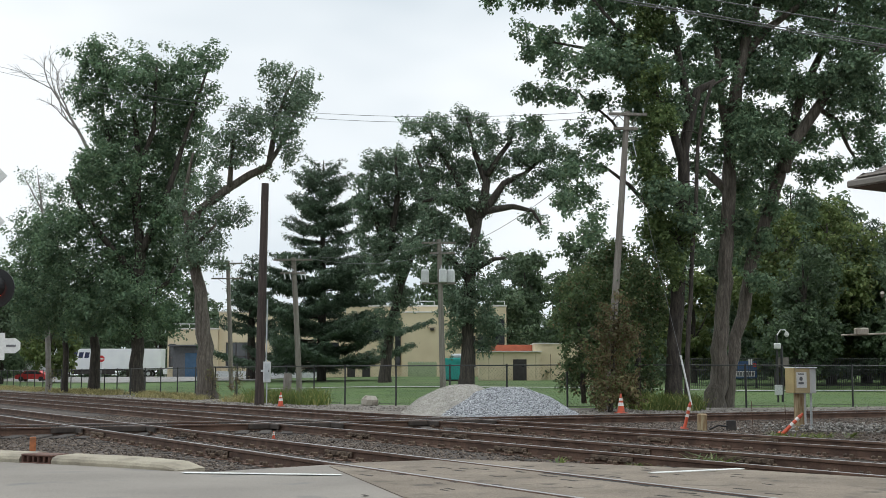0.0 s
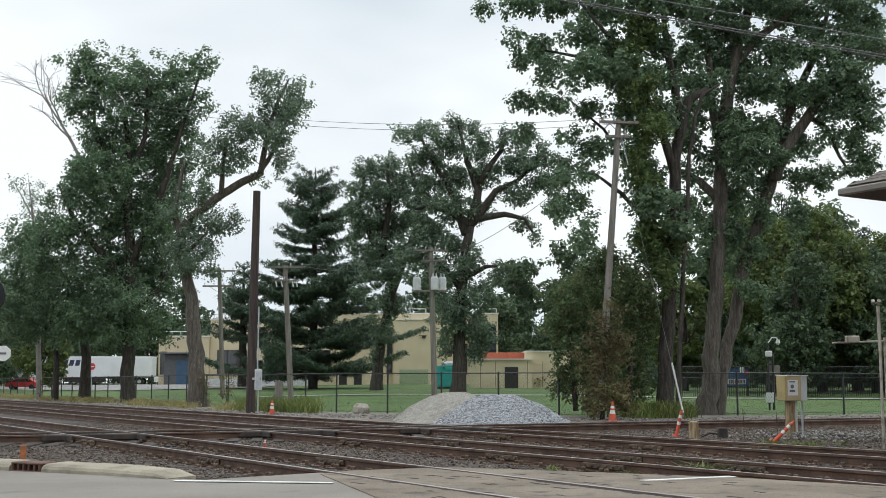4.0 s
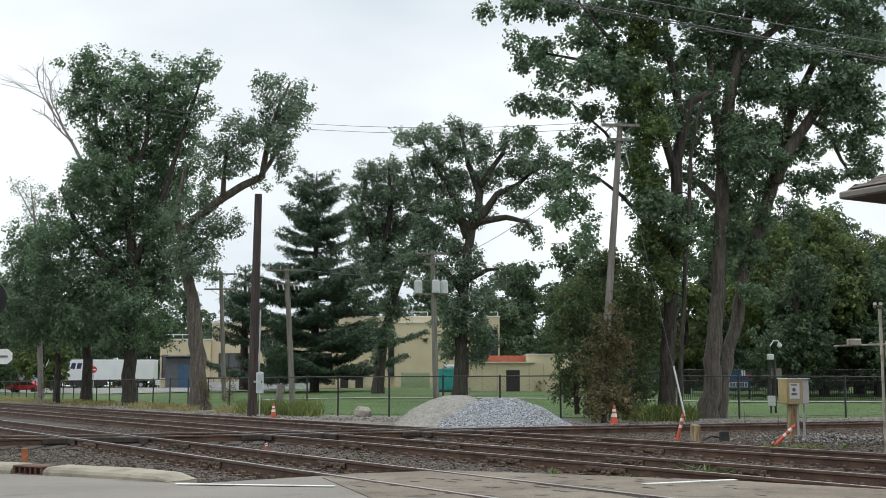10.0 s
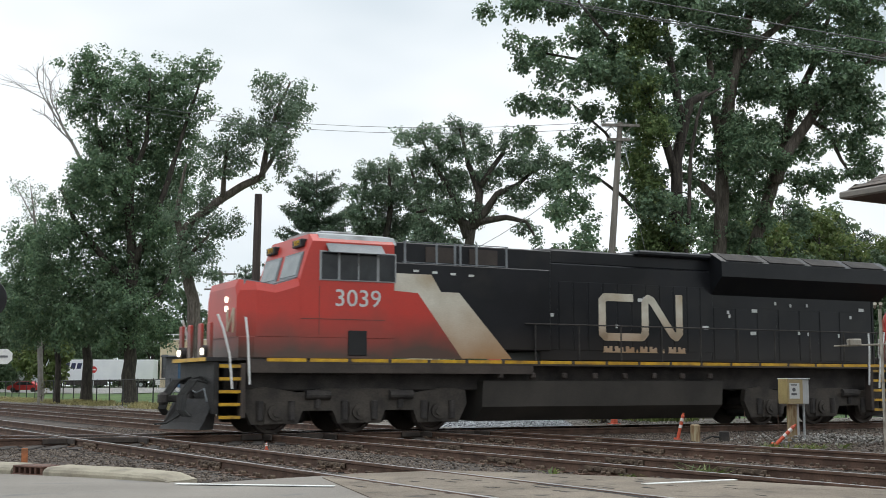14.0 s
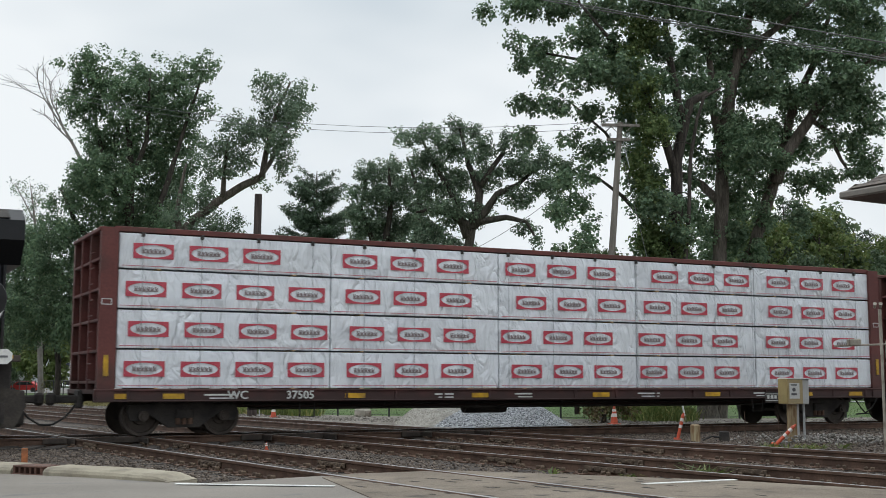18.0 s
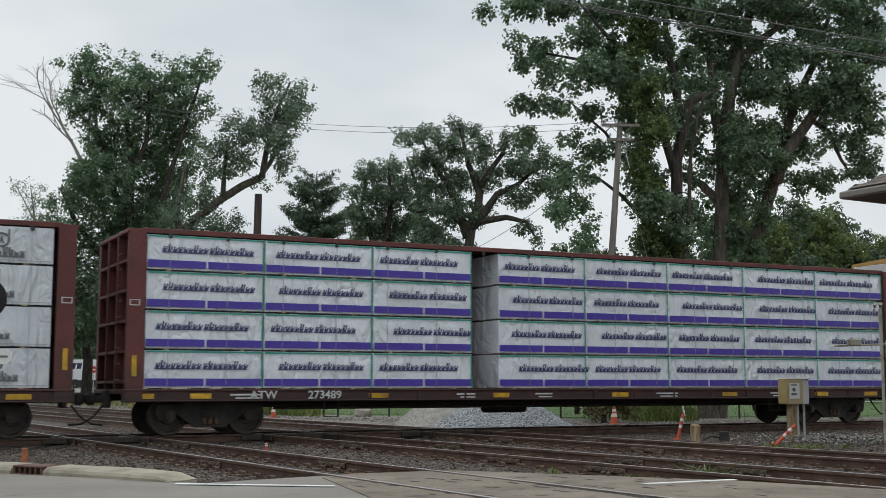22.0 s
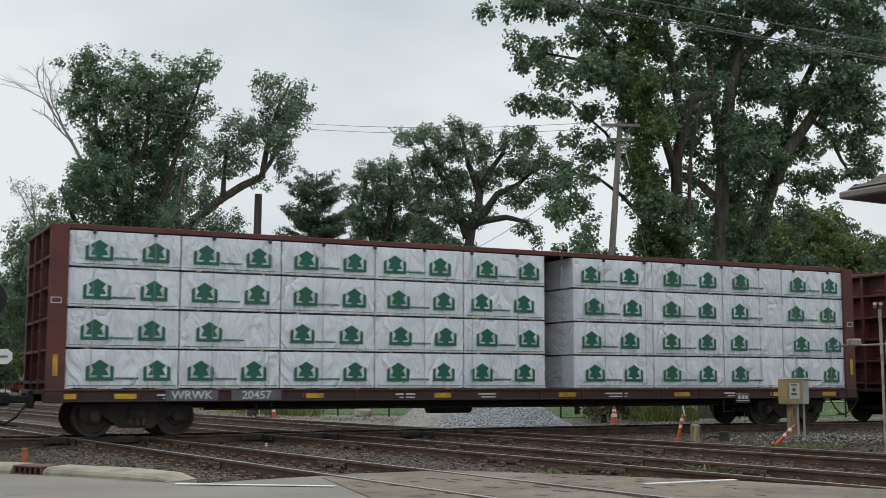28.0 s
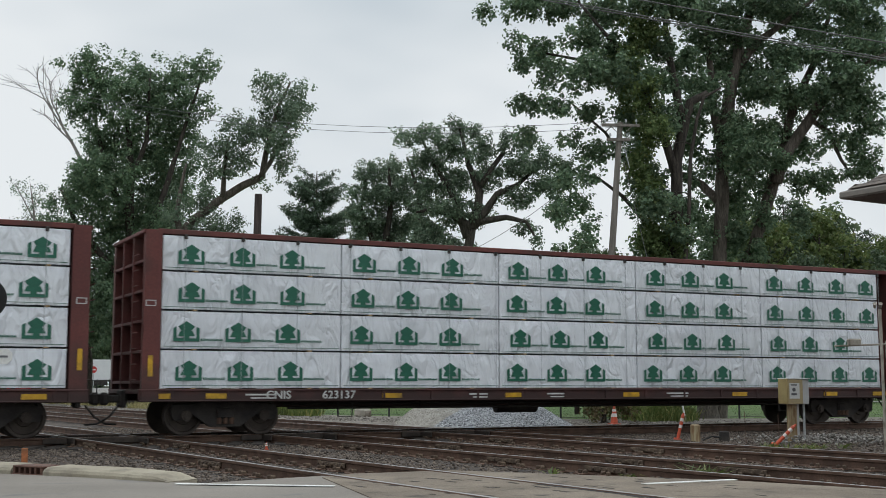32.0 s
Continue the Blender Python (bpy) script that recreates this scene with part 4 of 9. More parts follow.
oak_crown = [(-6.5, 20.1, 1.3, 1.0), (-4.8, 20.3, 1.4, 1.1), (-7.3, 18.1, 1.2, 1.0), (-5.2, 17.8, 1.9, 1.3), (-3.5, 18.8, 1.4, 1.3), (-7.7, 15.9, 0.9, 0.8), (-6.2, 15.3, 1.9, 1.3), (-4.0, 15.3, 1.9, 1.5), (-2.2, 16.5, 1.3, 1.2), (-7.2, 13.3, 1.3, 1.1), (-5.2, 12.5, 2.1, 1.3), (-6.5, 10.7, 1.3, 1.0), (-4.2, 10.7, 1.4, 1.2), (-4.7, 8.2, 1.1, 1.4), (-5.3, 5.7, 0.9, 1.3), (-5.6, 3.8, 0.7, 0.9), (-3.4, 8.0, 0.6, 0.9), (-7.2, 9.2, 0.7, 0.5)]
spread_limbs = [
    [(1.3, 0.3, 0.90), (1.4, 3.0, 0.72), (1.5, 6.6, 0.63), (1.7, 9.4, 0.59), (2.0, 12.1, 0.54), (2.3, 13.7, 0.50)],
    [(2.3, 13.7, 0.41), (0.7, 14.9, 0.27), (-1.1, 15.3, 0.18), (-2.2, 15.1, 0.09)],
    [(2.0, 13.0, 0.41), (0.7, 16.7, 0.27), (-0.6, 19.0, 0.18), (-1.8, 21.4, 0.09)],
    [(2.3, 13.7, 0.41), (3.0, 16.7, 0.32), (2.1, 19.0, 0.23), (1.4, 22.1, 0.09)],
    [(2.5, 13.9, 0.36), (4.4, 16.5, 0.27), (6.0, 17.2, 0.18), (7.6, 18.6, 0.09)],
    [(2.4, 14.2, 0.32), (5.1, 14.6, 0.23), (6.7, 14.2, 0.14), (7.6, 12.6, 0.07)],
    [(3.0, 17.2, 0.27), (4.9, 20.0, 0.18), (5.3, 21.6, 0.09)],
    [(1.7, 9.4, 0.27), (3.5, 10.3, 0.18), (4.4, 10.3, 0.09)],
    [(1.6, 8.5, 0.27), (0.3, 10.3, 0.18), (-1.5, 10.7, 0.09)]]
spread_top = [(-2.7, 21.4, 1.2, 0.7), (-0.9, 21.1, 1.2, 0.8), (1.4, 22.2, 1.0, 0.7), (2.8, 22.0, 0.5, 0.5), (-1.3, 19.3, 1.5, 1.0), (0.7, 20.0, 1.6, 1.0), (2.8, 20.2, 1.3, 0.9), (4.9, 20.8, 1.4, 0.9), (6.7, 20.8, 1.0, 0.8), (8.3, 19.4, 1.0, 0.9), (6.2, 18.7, 1.6, 1.0), (3.9, 18.1, 1.5, 1.0), (1.4, 17.9, 1.7, 1.0), (-0.6, 17.2, 1.7, 1.1), (8.1, 17.1, 1.5, 0.9)]
spread_low = [(5.8, 16.2, 1.4, 0.7), (6.7, 13.9, 0.8, 0.6), (7.4, 12.6, 0.4, 0.7), (9.2, 15.3, 0.8, 0.9), (0.7, 15.3, 1.6, 1.2), (3.0, 15.1, 1.0, 0.7), (-1.1, 13.9, 1.3, 1.3), (-1.8, 11.6, 1.6, 1.4), (0.3, 12.1, 1.6, 1.4), (-0.2, 9.4, 1.4, 1.3), (2.1, 10.7, 1.0, 1.3), (3.0, 8.0, 1.4, 1.2), (4.4, 10.0, 0.9, 0.7), (0.7, 6.6, 1.3, 1.7), (3.0, 5.3, 1.2, 1.5), (0.4, 3.9, 0.8, 1.1), (2.7, 3.4, 1.0, 0.6)]
cotton_limbs = [
    [(11.0, -0.5, 0.67), (11.2, 0.7, 0.50), (11.3, 2.1, 0.44), (11.4, 3.5, 0.40), (11.6, 5.0, 0.39), (11.7, 6.6, 0.38), (11.8, 8.3, 0.37), (11.9, 10.3, 0.37), (12.1, 12.2, 0.38), (12.4, 14.0, 0.33), (12.8, 15.7, 0.29), (13.4, 17.5, 0.24), (13.8, 19.3, 0.17)],
    [(11.6, -0.5, 0.43), (11.8, 1.0, 0.34), (12.1, 2.6, 0.33), (12.5, 4.0, 0.34), (12.8, 5.7, 0.34), (13.3, 7.1, 0.33), (13.8, 8.6, 0.33), (14.2, 9.8, 0.33), (14.6, 11.0, 0.29), (15.0, 12.7, 0.24), (15.6, 14.0, 0.21), (16.4, 15.5, 0.17), (16.8, 17.0, 0.12), (17.1, 18.7, 0.07)],
    [(14.2, 9.7, 0.26), (14.7, 11.0, 0.25), (15.5, 12.2, 0.23), (16.4, 13.4, 0.20), (17.4, 14.2, 0.17), (18.5, 15.0, 0.14), (19.9, 15.6, 0.10)],
    [(11.8, 8.8, 0.21), (11.1, 9.7, 0.17), (10.4, 10.2, 0.12), (10.0, 10.2, 0.07)],
    [(12.0, 11.1, 0.19), (11.6, 12.7, 0.17), (11.5, 14.5, 0.14), (11.4, 15.6, 0.12), (11.3, 17.2, 0.10), (11.2, 18.5, 0.05)],
    [(12.5, 14.5, 0.19), (13.7, 16.0, 0.17), (15.1, 17.0, 0.12), (16.3, 18.0, 0.07)],
    [(15.8, 12.4, 0.12), (16.6, 12.0, 0.10), (17.2, 10.8, 0.07), (17.7, 10.2, 0.04)]]
cotton_top = [(11.4, 17.0, 0.8, 0.8), (12.6, 17.2, 0.6, 0.5), (14.1, 17.4, 1.0, 0.6), (15.6, 17.2, 1.0, 0.7), (17.0, 17.2, 1.0, 0.7), (18.5, 17.0, 0.9, 0.7), (15.0, 15.4, 0.7, 0.5), (16.0, 14.9, 0.8, 0.5), (17.4, 15.4, 0.9, 0.7), (18.7, 15.6, 0.7, 0.7), (13.6, 13.5, 0.8, 0.7), (14.9, 13.4, 0.6, 0.5), (16.6, 12.7, 0.8, 0.6), (18.1, 13.4, 0.8, 0.8), (17.1, 14.0, 0.8, 0.6), (11.1, 14.5, 0.5, 0.7), (10.9, 13.0, 0.5, 0.7), (13.0, 12.2, 0.8, 0.7), (14.2, 12.0, 0.5, 0.5), (13.0, 14.7, 0.6, 0.7), (12.4, 16.2, 0.6, 0.8), (14.3, 15.1, 0.6, 0.6), (14.1, 18.7, 1.4, 0.7), (16.8, 18.7, 1.4, 0.7), (11.7, 18.6, 1.0, 0.7), (19.3, 18.5, 1.0, 1.0)]
cotton_mid = [(12.3, 15.0, 0.8, 0.7), (13.2, 13.8, 0.6, 0.6), (14.4, 14.7, 0.7, 0.6), (12.3, 12.4, 0.7, 0.7), (13.9, 12.0, 0.6, 0.5), (15.2, 13.0, 0.5, 0.6), (11.2, 13.4, 0.7, 0.8), (11.1, 15.8, 0.8, 0.7), (15.6, 11.6, 0.5, 0.6), (13.2, 15.9, 0.8, 0.5),
              (10.6, 11.9, 0.6, 0.8), (16.3, 9.8, 0.5, 0.5), (18.0, 10.6, 0.5, 0.6), (15.9, 16.2, 0.8, 0.5), (11.6, 10.6, 0.5, 0.6), (16.2, 13.8, 0.6, 0.5), (18.3, 12.2, 0.6, 0.6)]
cotton_low = [(16.8, 11.7, 0.6, 0.4), (17.8, 11.5, 0.4, 0.7), (15.8, 11.2, 0.4, 0.4), (13.2, 10.7, 0.8, 0.7), (14.4, 10.5, 0.5, 0.4), (10.8, 11.5, 0.5, 0.5), (12.6, 9.3, 0.6, 0.7), (12.4, 7.4, 0.6, 0.7), (15.1, 10.0, 0.5, 0.3), (15.5, 9.5, 0.4, 0.2), (14.6, 7.9, 0.4, 0.8), (13.2, 6.7, 0.5, 0.4), (10.7, 8.5, 0.4, 0.5), (17.3, 10.1, 0.3, 0.2), (12.6, 6.1, 0.5, 0.4), (10.3, 6.8, 0.4, 0.5), (10.9, 5.9, 0.3, 0.4), (13.6, 8.2, 0.4, 0.5), (12.4, 10.5, 0.7, 1.0), (12.8, 5.0, 0.5, 0.4), (13.9, 9.6, 0.6, 0.6), (12.2, 11.8, 0.6, 0.7), (16.0, 10.0, 0.4, 0.3), (11.3, 7.4, 0.4, 0.6), (18.2, 10.3, 0.4, 0.4), (16.2, 13.6, 0.7, 0.6)]
ivy_limbs = [
    [(8.9, -0.1, 0.50), (8.9, 1.6, 0.38), (9.1, 3.9, 0.36), (9.2, 5.9, 0.34), (9.4, 8.0, 0.32), (9.5, 10.1, 0.29), (9.8, 11.7, 0.27), (10.1, 12.6, 0.23), (10.8, 13.0, 0.16)],
    [(9.4, 7.5, 0.14), (8.7, 8.7, 0.11), (7.8, 9.7, 0.08), (6.7, 11.5, 0.06), (5.2, 12.9, 0.03)],
    [(9.5, 9.4, 0.20), (8.9, 11.5, 0.16), (8.0, 13.3, 0.14), (6.9, 15.0, 0.09), (5.5, 16.7, 0.05)],
    [(9.8, 11.7, 0.18), (9.4, 13.8, 0.16), (9.2, 15.7, 0.11), (9.0, 17.9, 0.07)],
    [(9.2, 6.4, 0.14), (8.5, 7.4, 0.11), (7.3, 8.8, 0.08), (6.3, 9.6, 0.05), (5.2, 9.6, 0.02)],
    [(8.0, 13.3, 0.09), (6.4, 14.3, 0.07), (4.3, 14.8, 0.05)]]
ivy_top = [(1.8, 16.7, 0.4, 0.3), (3.4, 16.6, 0.8, 0.4), (5.0, 16.6, 0.8, 0.5), (6.7, 16.4, 0.9, 0.6), (8.3, 16.4, 0.9, 0.7), (9.7, 16.4, 0.9, 0.7), (3.0, 15.1, 0.4, 0.4), (4.2, 15.0, 0.6, 0.5), (5.7, 15.0, 0.8, 0.5), (7.2, 14.9, 0.8, 0.6), (8.7, 14.9, 0.7, 0.6), (10.0, 14.7, 0.6, 0.7), (3.4, 14.2, 0.5, 0.3), (4.4, 13.7, 0.6, 0.5), (5.8, 13.5, 1.0, 0.6), (7.4, 13.3, 1.0, 0.7), (8.8, 13.3, 0.7, 0.7), (4.1, 17.6, 1.1, 0.5), (6.4, 17.8, 1.4, 0.6), (9.0, 17.8, 1.4, 0.6)]
ivy_mid = [(3.5, 12.5, 0.6, 0.4), (4.6, 12.4, 0.6, 0.4), (6.1, 12.2, 0.5, 0.5), (8.0, 12.1, 0.9, 0.6), (3.4, 11.6, 0.4, 0.3), (9.0, 11.8, 0.6, 0.6), (5.2, 11.1, 0.5, 0.3), (6.3, 10.7, 0.6, 0.4), (7.8, 10.7, 0.7, 0.6), (8.4, 9.6, 0.8, 0.7), (5.0, 10.1, 0.5, 0.4), (5.9, 9.6, 0.5, 0.4), (4.6, 9.1, 0.4, 0.4), (5.4, 8.6, 0.6, 0.4), (4.6, 7.9, 0.4, 0.5), (5.8, 7.6, 0.4, 0.3), (5.6, 6.7, 0.5, 0.5)]
vine_lobes = [(8.1, 15.2, 0.7, 0.8), (7.5, 14.1, 0.6, 0.6), (7.7, 12.8, 0.7, 0.8), (8.3, 11.3, 0.6, 0.8), (7.8, 9.9, 0.5, 0.6), (8.2, 8.6, 0.6, 0.8), (8.4, 7.0, 0.6, 0.9), (8.8, 5.4, 0.4, 0.7), (9.4, 6.8, 0.3, 0.8)]
ivy_low = [(8.4, 8.1, 0.8, 0.6), (8.7, 6.8, 0.8, 0.7), (8.9, 5.7, 0.6, 0.6), (9.4, 7.1, 0.4, 0.6), (9.2, 4.6, 0.4, 0.4), (9.8, 8.2, 0.5, 0.5), (10.2, 9.8, 0.3, 0.6)]
thicket_limbs = [
    [(6.2, -0.0, 0.16), (6.3, 1.8, 0.14), (6.6, 3.9, 0.09), (6.8, 5.7, 0.05)],
    [(7.4, -0.0, 0.16), (7.5, 2.1, 0.11), (7.7, 4.1, 0.07), (7.8, 5.4, 0.03)],
    [(5.3, -0.0, 0.11), (5.2, 2.1, 0.09), (5.0, 3.9, 0.05)]]
thicket_crown = [(6.8, 6.1, 0.9, 0.5), (7.8, 5.4, 0.8, 0.7), (6.0, 5.2, 1.0, 0.7), (5.1, 4.5, 0.8, 0.7), (6.9, 4.2, 1.2, 0.9), (4.9, 3.4, 0.7, 0.7), (5.9, 3.0, 1.1, 0.9), (7.3, 2.7, 1.1, 1.1), (8.1, 3.9, 0.6, 0.9), (5.1, 2.1, 0.7, 0.9), (6.2, 1.3, 1.1, 0.9), (7.5, 1.1, 0.9, 0.9), (4.8, 0.8, 0.5, 0.5)]


def limb_geo(path, y, sway, flare=False):
    """One tapered, slightly crooked limb; flare spreads its foot."""
    fine, fr = [], []
    for j in range(len(path) - 1):
        for q in range(3):
            u = q / 3
            (xa, za, ra), (xb, zb, rb) = path[j], path[j + 1]
            k = (j + u) / (len(path) - 1)
            fine.append(Vector((xa + (xb - xa) * u, y + sway * k, za + (zb - za) * u)) + Vector((RNG.normal(), RNG.normal(), 0)) * 0.10 * ra * (j + q > 0))
            fr.append(ra * (1 - u) + rb * u)
    fine.append(Vector((path[-1][0], y + sway, path[-1][1])))
    fr.append(path[-1][2])
    if flare:
        fr[0] *= 1.1
        fine.insert(0, fine[0] - Vector((0, 0, 0.9)))
        fr.insert(0, fr[0] * 1.05)
    return Geo().tube(fine, fr, 12 if flare else 9), fine, fr


def crown_shoots(lobes, y, depth, spacing, gap, seed, loose=0.3):
    """Places of leafy shoots through the lobes of a crown, apart by about the spacing, with holes between boughs."""
    rng = np.random.default_rng(seed)
    taken, out = {}, []
    for x, z, rx, rz in lobes:
        ry = min(depth, 0.75 * (rx + rz) / 2 + 0.35)
        n = int(16.0 * rx * ry * rz / spacing ** 3) + 4
        yc = y + rng.uniform(-0.55, 0.55) * depth
        d = rng.normal(size=(n, 3))
        d /= np.linalg.norm(d, axis=1)[:, None]
        wild = np.where(rng.random(n) < loose, 1.42, 0.98)
        p = np.array([x, yc, z]) + d * (wild * rng.random(n) ** 0.42)[:, None] * np.array([rx, ry, rz])
        for q in p:
            if noise.noise(Vector(q) / (spacing * 2.0) + Vector((seed, 0, 0))) < gap:
                continue
            key = tuple((q / (spacing * 0.62)).astype(int))
            if key in taken:
                continue
            taken[key] = 1
            out.append(q)
    return np.array(out)


def leaf_fans(centres, ways, per, reach, size, squash, rng, flat=0.85):
    """Leaves of many shoots as folded kites: each shoot is a close ball of leaves that face outward and up to the light."""
    n = len(centres)
    big = rng.uniform(0.65, 1.25, n)
    count = np.maximum(3, per * big ** 2 * rng.uniform(0.8, 1.2, n)).astype(int)
    c = np.repeat(centres, count, axis=0)
    w = np.repeat(ways, count, axis=0)
    k = len(c)
    g = rng.normal(size=(k, 3))
    g /= np.linalg.norm(g, axis=1)[:, None]
    g *= (rng.random(k) ** 0.45 * np.where(rng.random(k) < 0.14, 1.45, 1.0))[:, None]
    c = c + (g * np.array([1, 1, flat]) + w * 0.2) * (reach * np.repeat(big, count))[:, None]
    up = np.array([0, 0, 0.55]) + g * 0.8 + rng.normal(size=(k, 3)) * 0.38
    up /= np.linalg.norm(up, axis=1)[:, None]
    a = g + w * 0.5 + rng.normal(size=(k, 3)) * 0.7 - np.array([0, 0, 0.5])
    a -= up * np.sum(a * up, axis=1)[:, None]
    a /= np.linalg.norm(a, axis=1)[:, None] + 1e-9
    b = np.cross(up, a)
    s = (size * rng.uniform(0.6, 1.35, k))[:, None]
    fold = up * s * 0.10
    return np.stack([c - a * s * 0.5, c + b * s * squash * 0.5 + fold, c + a * s * 0.5 - fold, c - b * s * squash * 0.5 + fold], axis=1)


def grown_tree(name, label, limbs, lobes, y, depth, bark, leaf, spacing, per, size, gap=-0.12, sway=1.2, squash=0.78, seed=1, trunks=1, stout=1.0, category="tree"):
    """A tree whose shoots branch from the nearest wood: trunk, limbs, twigs and a crown of leaves."""
    rng = np.random.default_rng(seed)
    base = Vector((limbs[0][0][0], y, limbs[0][0][1]))
    tree = thing(name, label, category, Matrix.Translation(base), plan=False)
    home = Matrix.Translation(-base)
    wood, thick = [], []
    for i, path in enumerate(limbs):
        if i < trunks:
            path = [(px, pz, pr * stout) for px, pz, pr in path]
        gg, pts, rad = limb_geo(path, y + (0.5 * i if i < trunks else 0), 0 if i < trunks else rng.uniform(-1, 1) * sway, i < trunks)
        me = gg.mesh("trunk" if i < trunks else "limb", bark)
        me.transform(home)
        part("trunk" if i < trunks else "limb", smooth(me), None, tree)
        start = len(pts) // 3 if i < trunks else 1
        wood += [tuple(p) for p in pts[start:]]
        thick += rad[start:]
    shoots = crown_shoots(lobes, y, depth, spacing, gap, seed)
    wood_a = np.array(wood)
    order = np.argsort([np.min(np.linalg.norm(wood_a - s, axis=1)) for s in shoots])
    nodes = np.zeros((len(wood) + 3 * len(shoots), 3))
    nodes[:len(wood)] = wood_a
    rads = np.zeros(len(nodes))
    rads[:len(wood)] = thick
    used_n, twigs, ways = len(wood), Geo(), np.zeros((len(shoots), 3))
    for i in order:
        e = shoots[i]
        dist = np.linalg.norm(nodes[:used_n] - e, axis=1) + 0.5 * np.maximum(0, nodes[:used_n, 2] - e[2])
        k = int(np.argmin(dist))
        s, r0 = nodes[k], min(rads[k] * 0.75, 0.016 + 0.011 * dist[k])
        ln = np.linalg.norm(e - s)
        m = (s + e) / 2 + rng.normal(size=3) * 0.10 * ln + np.array([0, 0, 0.10 * ln])
        q = (m + e) / 2 + rng.normal(size=3) * 0.05 * ln + np.array([0, 0, 0.03 * ln])
        twigs.tube([tuple(s), tuple(m), tuple(q), tuple(e)], [r0, r0 * 0.8, r0 * 0.6, r0 * 0.3], 4, cap=False)
        nodes[used_n:used_n + 3] = m, q, e
        rads[used_n:used_n + 3] = r0 * 0.85, r0 * 0.7, r0 * 0.55
        used_n += 3
        ways[i] = (e - q) / (np.linalg.norm(e - q) + 1e-9)
    me = bpy.data.meshes.new("twig_work")
    me.from_pydata(twigs.v, [], twigs.f)
    me.materials.append(bark)
    me.transform(home)
    tagged(part("twig_work", smooth(me), None, tree), kind="stuff")
    me = quads_mesh("crown", leaf_fans(shoots, ways, per, spacing * 0.66, size, squash, rng), leaf)
    me.transform(home)
    part("crown", me, None, tree)
    return tree


maple = grown_tree("maple_tree", "tall dense dark green maple with low hanging boughs", maple_limbs, maple_top + maple_low, 85.0, 4.2, M_BARK, L_MAPLE, 0.76, 36, 0.20, -0.26, 2.0, seed=2, stout=0.86)
slim = grown_tree("maple_tree", "lower dark green maple with two slim trunks", slim_limbs, slim_crown, 89.0, 3.4, M_BARK, L_MAPLE, 0.78, 36, 0.20, -0.26, 1.5, seed=3, trunks=2, stout=0.68)
wispy = grown_tree("young_tree", "thin grey twiggy tree with sparse leaves", wispy_limbs, wispy_crown, 95.0, 2.0, M_DEAD, L_OAK, 0.62, 12, 0.15, -0.1, 0.8, seed=4)
lean_tree = grown_tree("leaning_tree", "slender leaning tree with a bare pale trunk and open crown", lean_limbs, lean_crown, 67.0, 2.0, M_BARK_PALE, L_OAK, 0.46, 20, 0.14, -0.18, 1.0, seed=5)
oak = grown_tree("oak_tree", "dark oak with open crown and leafy trunk on the lawn", oak_limbs, oak_crown, 107.0, 3.4, M_BARK, L_OAK, 0.64, 28, 0.21, -0.20, 1.6, seed=6, stout=0.66)
oak_b = grown_tree("oak_tree", "spreading dark oak with crooked limbs and leafy trunk", spread_limbs, spread_top + spread_low, 97.0, 3.2, M_BARK, L_OAK, 0.60, 28, 0.20, -0.20, 1.6, seed=7, stout=0.72)
cotton = grown_tree("cottonwood_tree", "very tall cottonwood with two thick forked grey trunks", cotton_limbs, cotton_top + cotton_mid + cotton_low, 51.0, 2.6, M_BARK_PALE, L_COTTON, 0.40, 23, 0.15, -0.35, 1.2, seed=8, trunks=2, stout=0.78)
ivy_tree = grown_tree("cottonwood_tree", "tall cottonwood with ivy climbing its trunk", ivy_limbs, ivy_top + ivy_mid + ivy_low, 48.5, 2.6, M_BARK, L_COTTON, 0.39, 22, 0.15, -0.34, 1.2, seed=9, stout=0.78)
vine_limbs = [[(x + 0.35, z, r * 0.25) for x, z, r in ivy_limbs[0]]]
climber = grown_tree("climbing_vine", "yellow-green vine climbing the cottonwood trunk", vine_limbs, vine_lobes, 47.6, 0.9, M_BARK, L_IVY, 0.36, 24, 0.13, -0.25, 0.4, seed=12, category="vine")
thicket = grown_tree("thicket", "dense green and brown thicket of saplings by the fence", thicket_limbs, thicket_crown, 48.3, 1.6, M_BARK, L_BUSH, 0.42, 26, 0.12, -0.25, 0.6, seed=10, trunks=1, category="bush")

for wx, wy, wz in ((-11.3, 64.0, -0.2), (-13.0, 66.5, -0.2), (-30.6, 93.0, -0.1)):
    grown_tree("dead_weed", "tall reddish-brown dried weed by the fence", [[(wx, wz, 0.03), (wx + 0.06, wz + 0.7, 0.02), (wx, wz + 1.7, 0.008)]], [(wx, wz + 0.5, 0.4, 0.4), (wx + 0.1, wz + 1.1, 0.45, 0.35), (wx, wz + 1.6, 0.25, 0.3)],
               wy, 0.4, M_BARK, L_BROWN, 0.34, 9, 0.085, -0.1, 0.2, seed=int(-wx), category="weed")

brown_lobes = [(5.9, 3.5, 0.5, 0.4), (6.0, 2.5, 0.65, 0.65), (5.6, 1.75, 0.75, 0.55), (5.9, 0.8, 0.75, 0.55), (5.5, 0.25, 0.55, 0.35), (6.25, 0.25, 0.45, 0.35), (5.5, 2.7, 0.4, 0.4)]
vine = grown_tree("withered_bush", "withered brown vine bush round the pole foot", [[(5.7, -0.2, 0.09), (5.8, 1.0, 0.07), (5.8, 2.4, 0.05), (5.9, 3.6, 0.02)]], brown_lobes, 43.4, 0.8, M_BARK, L_BROWN, 0.34, 26, 0.10, -0.15, 0.4, seed=11, category="bush")


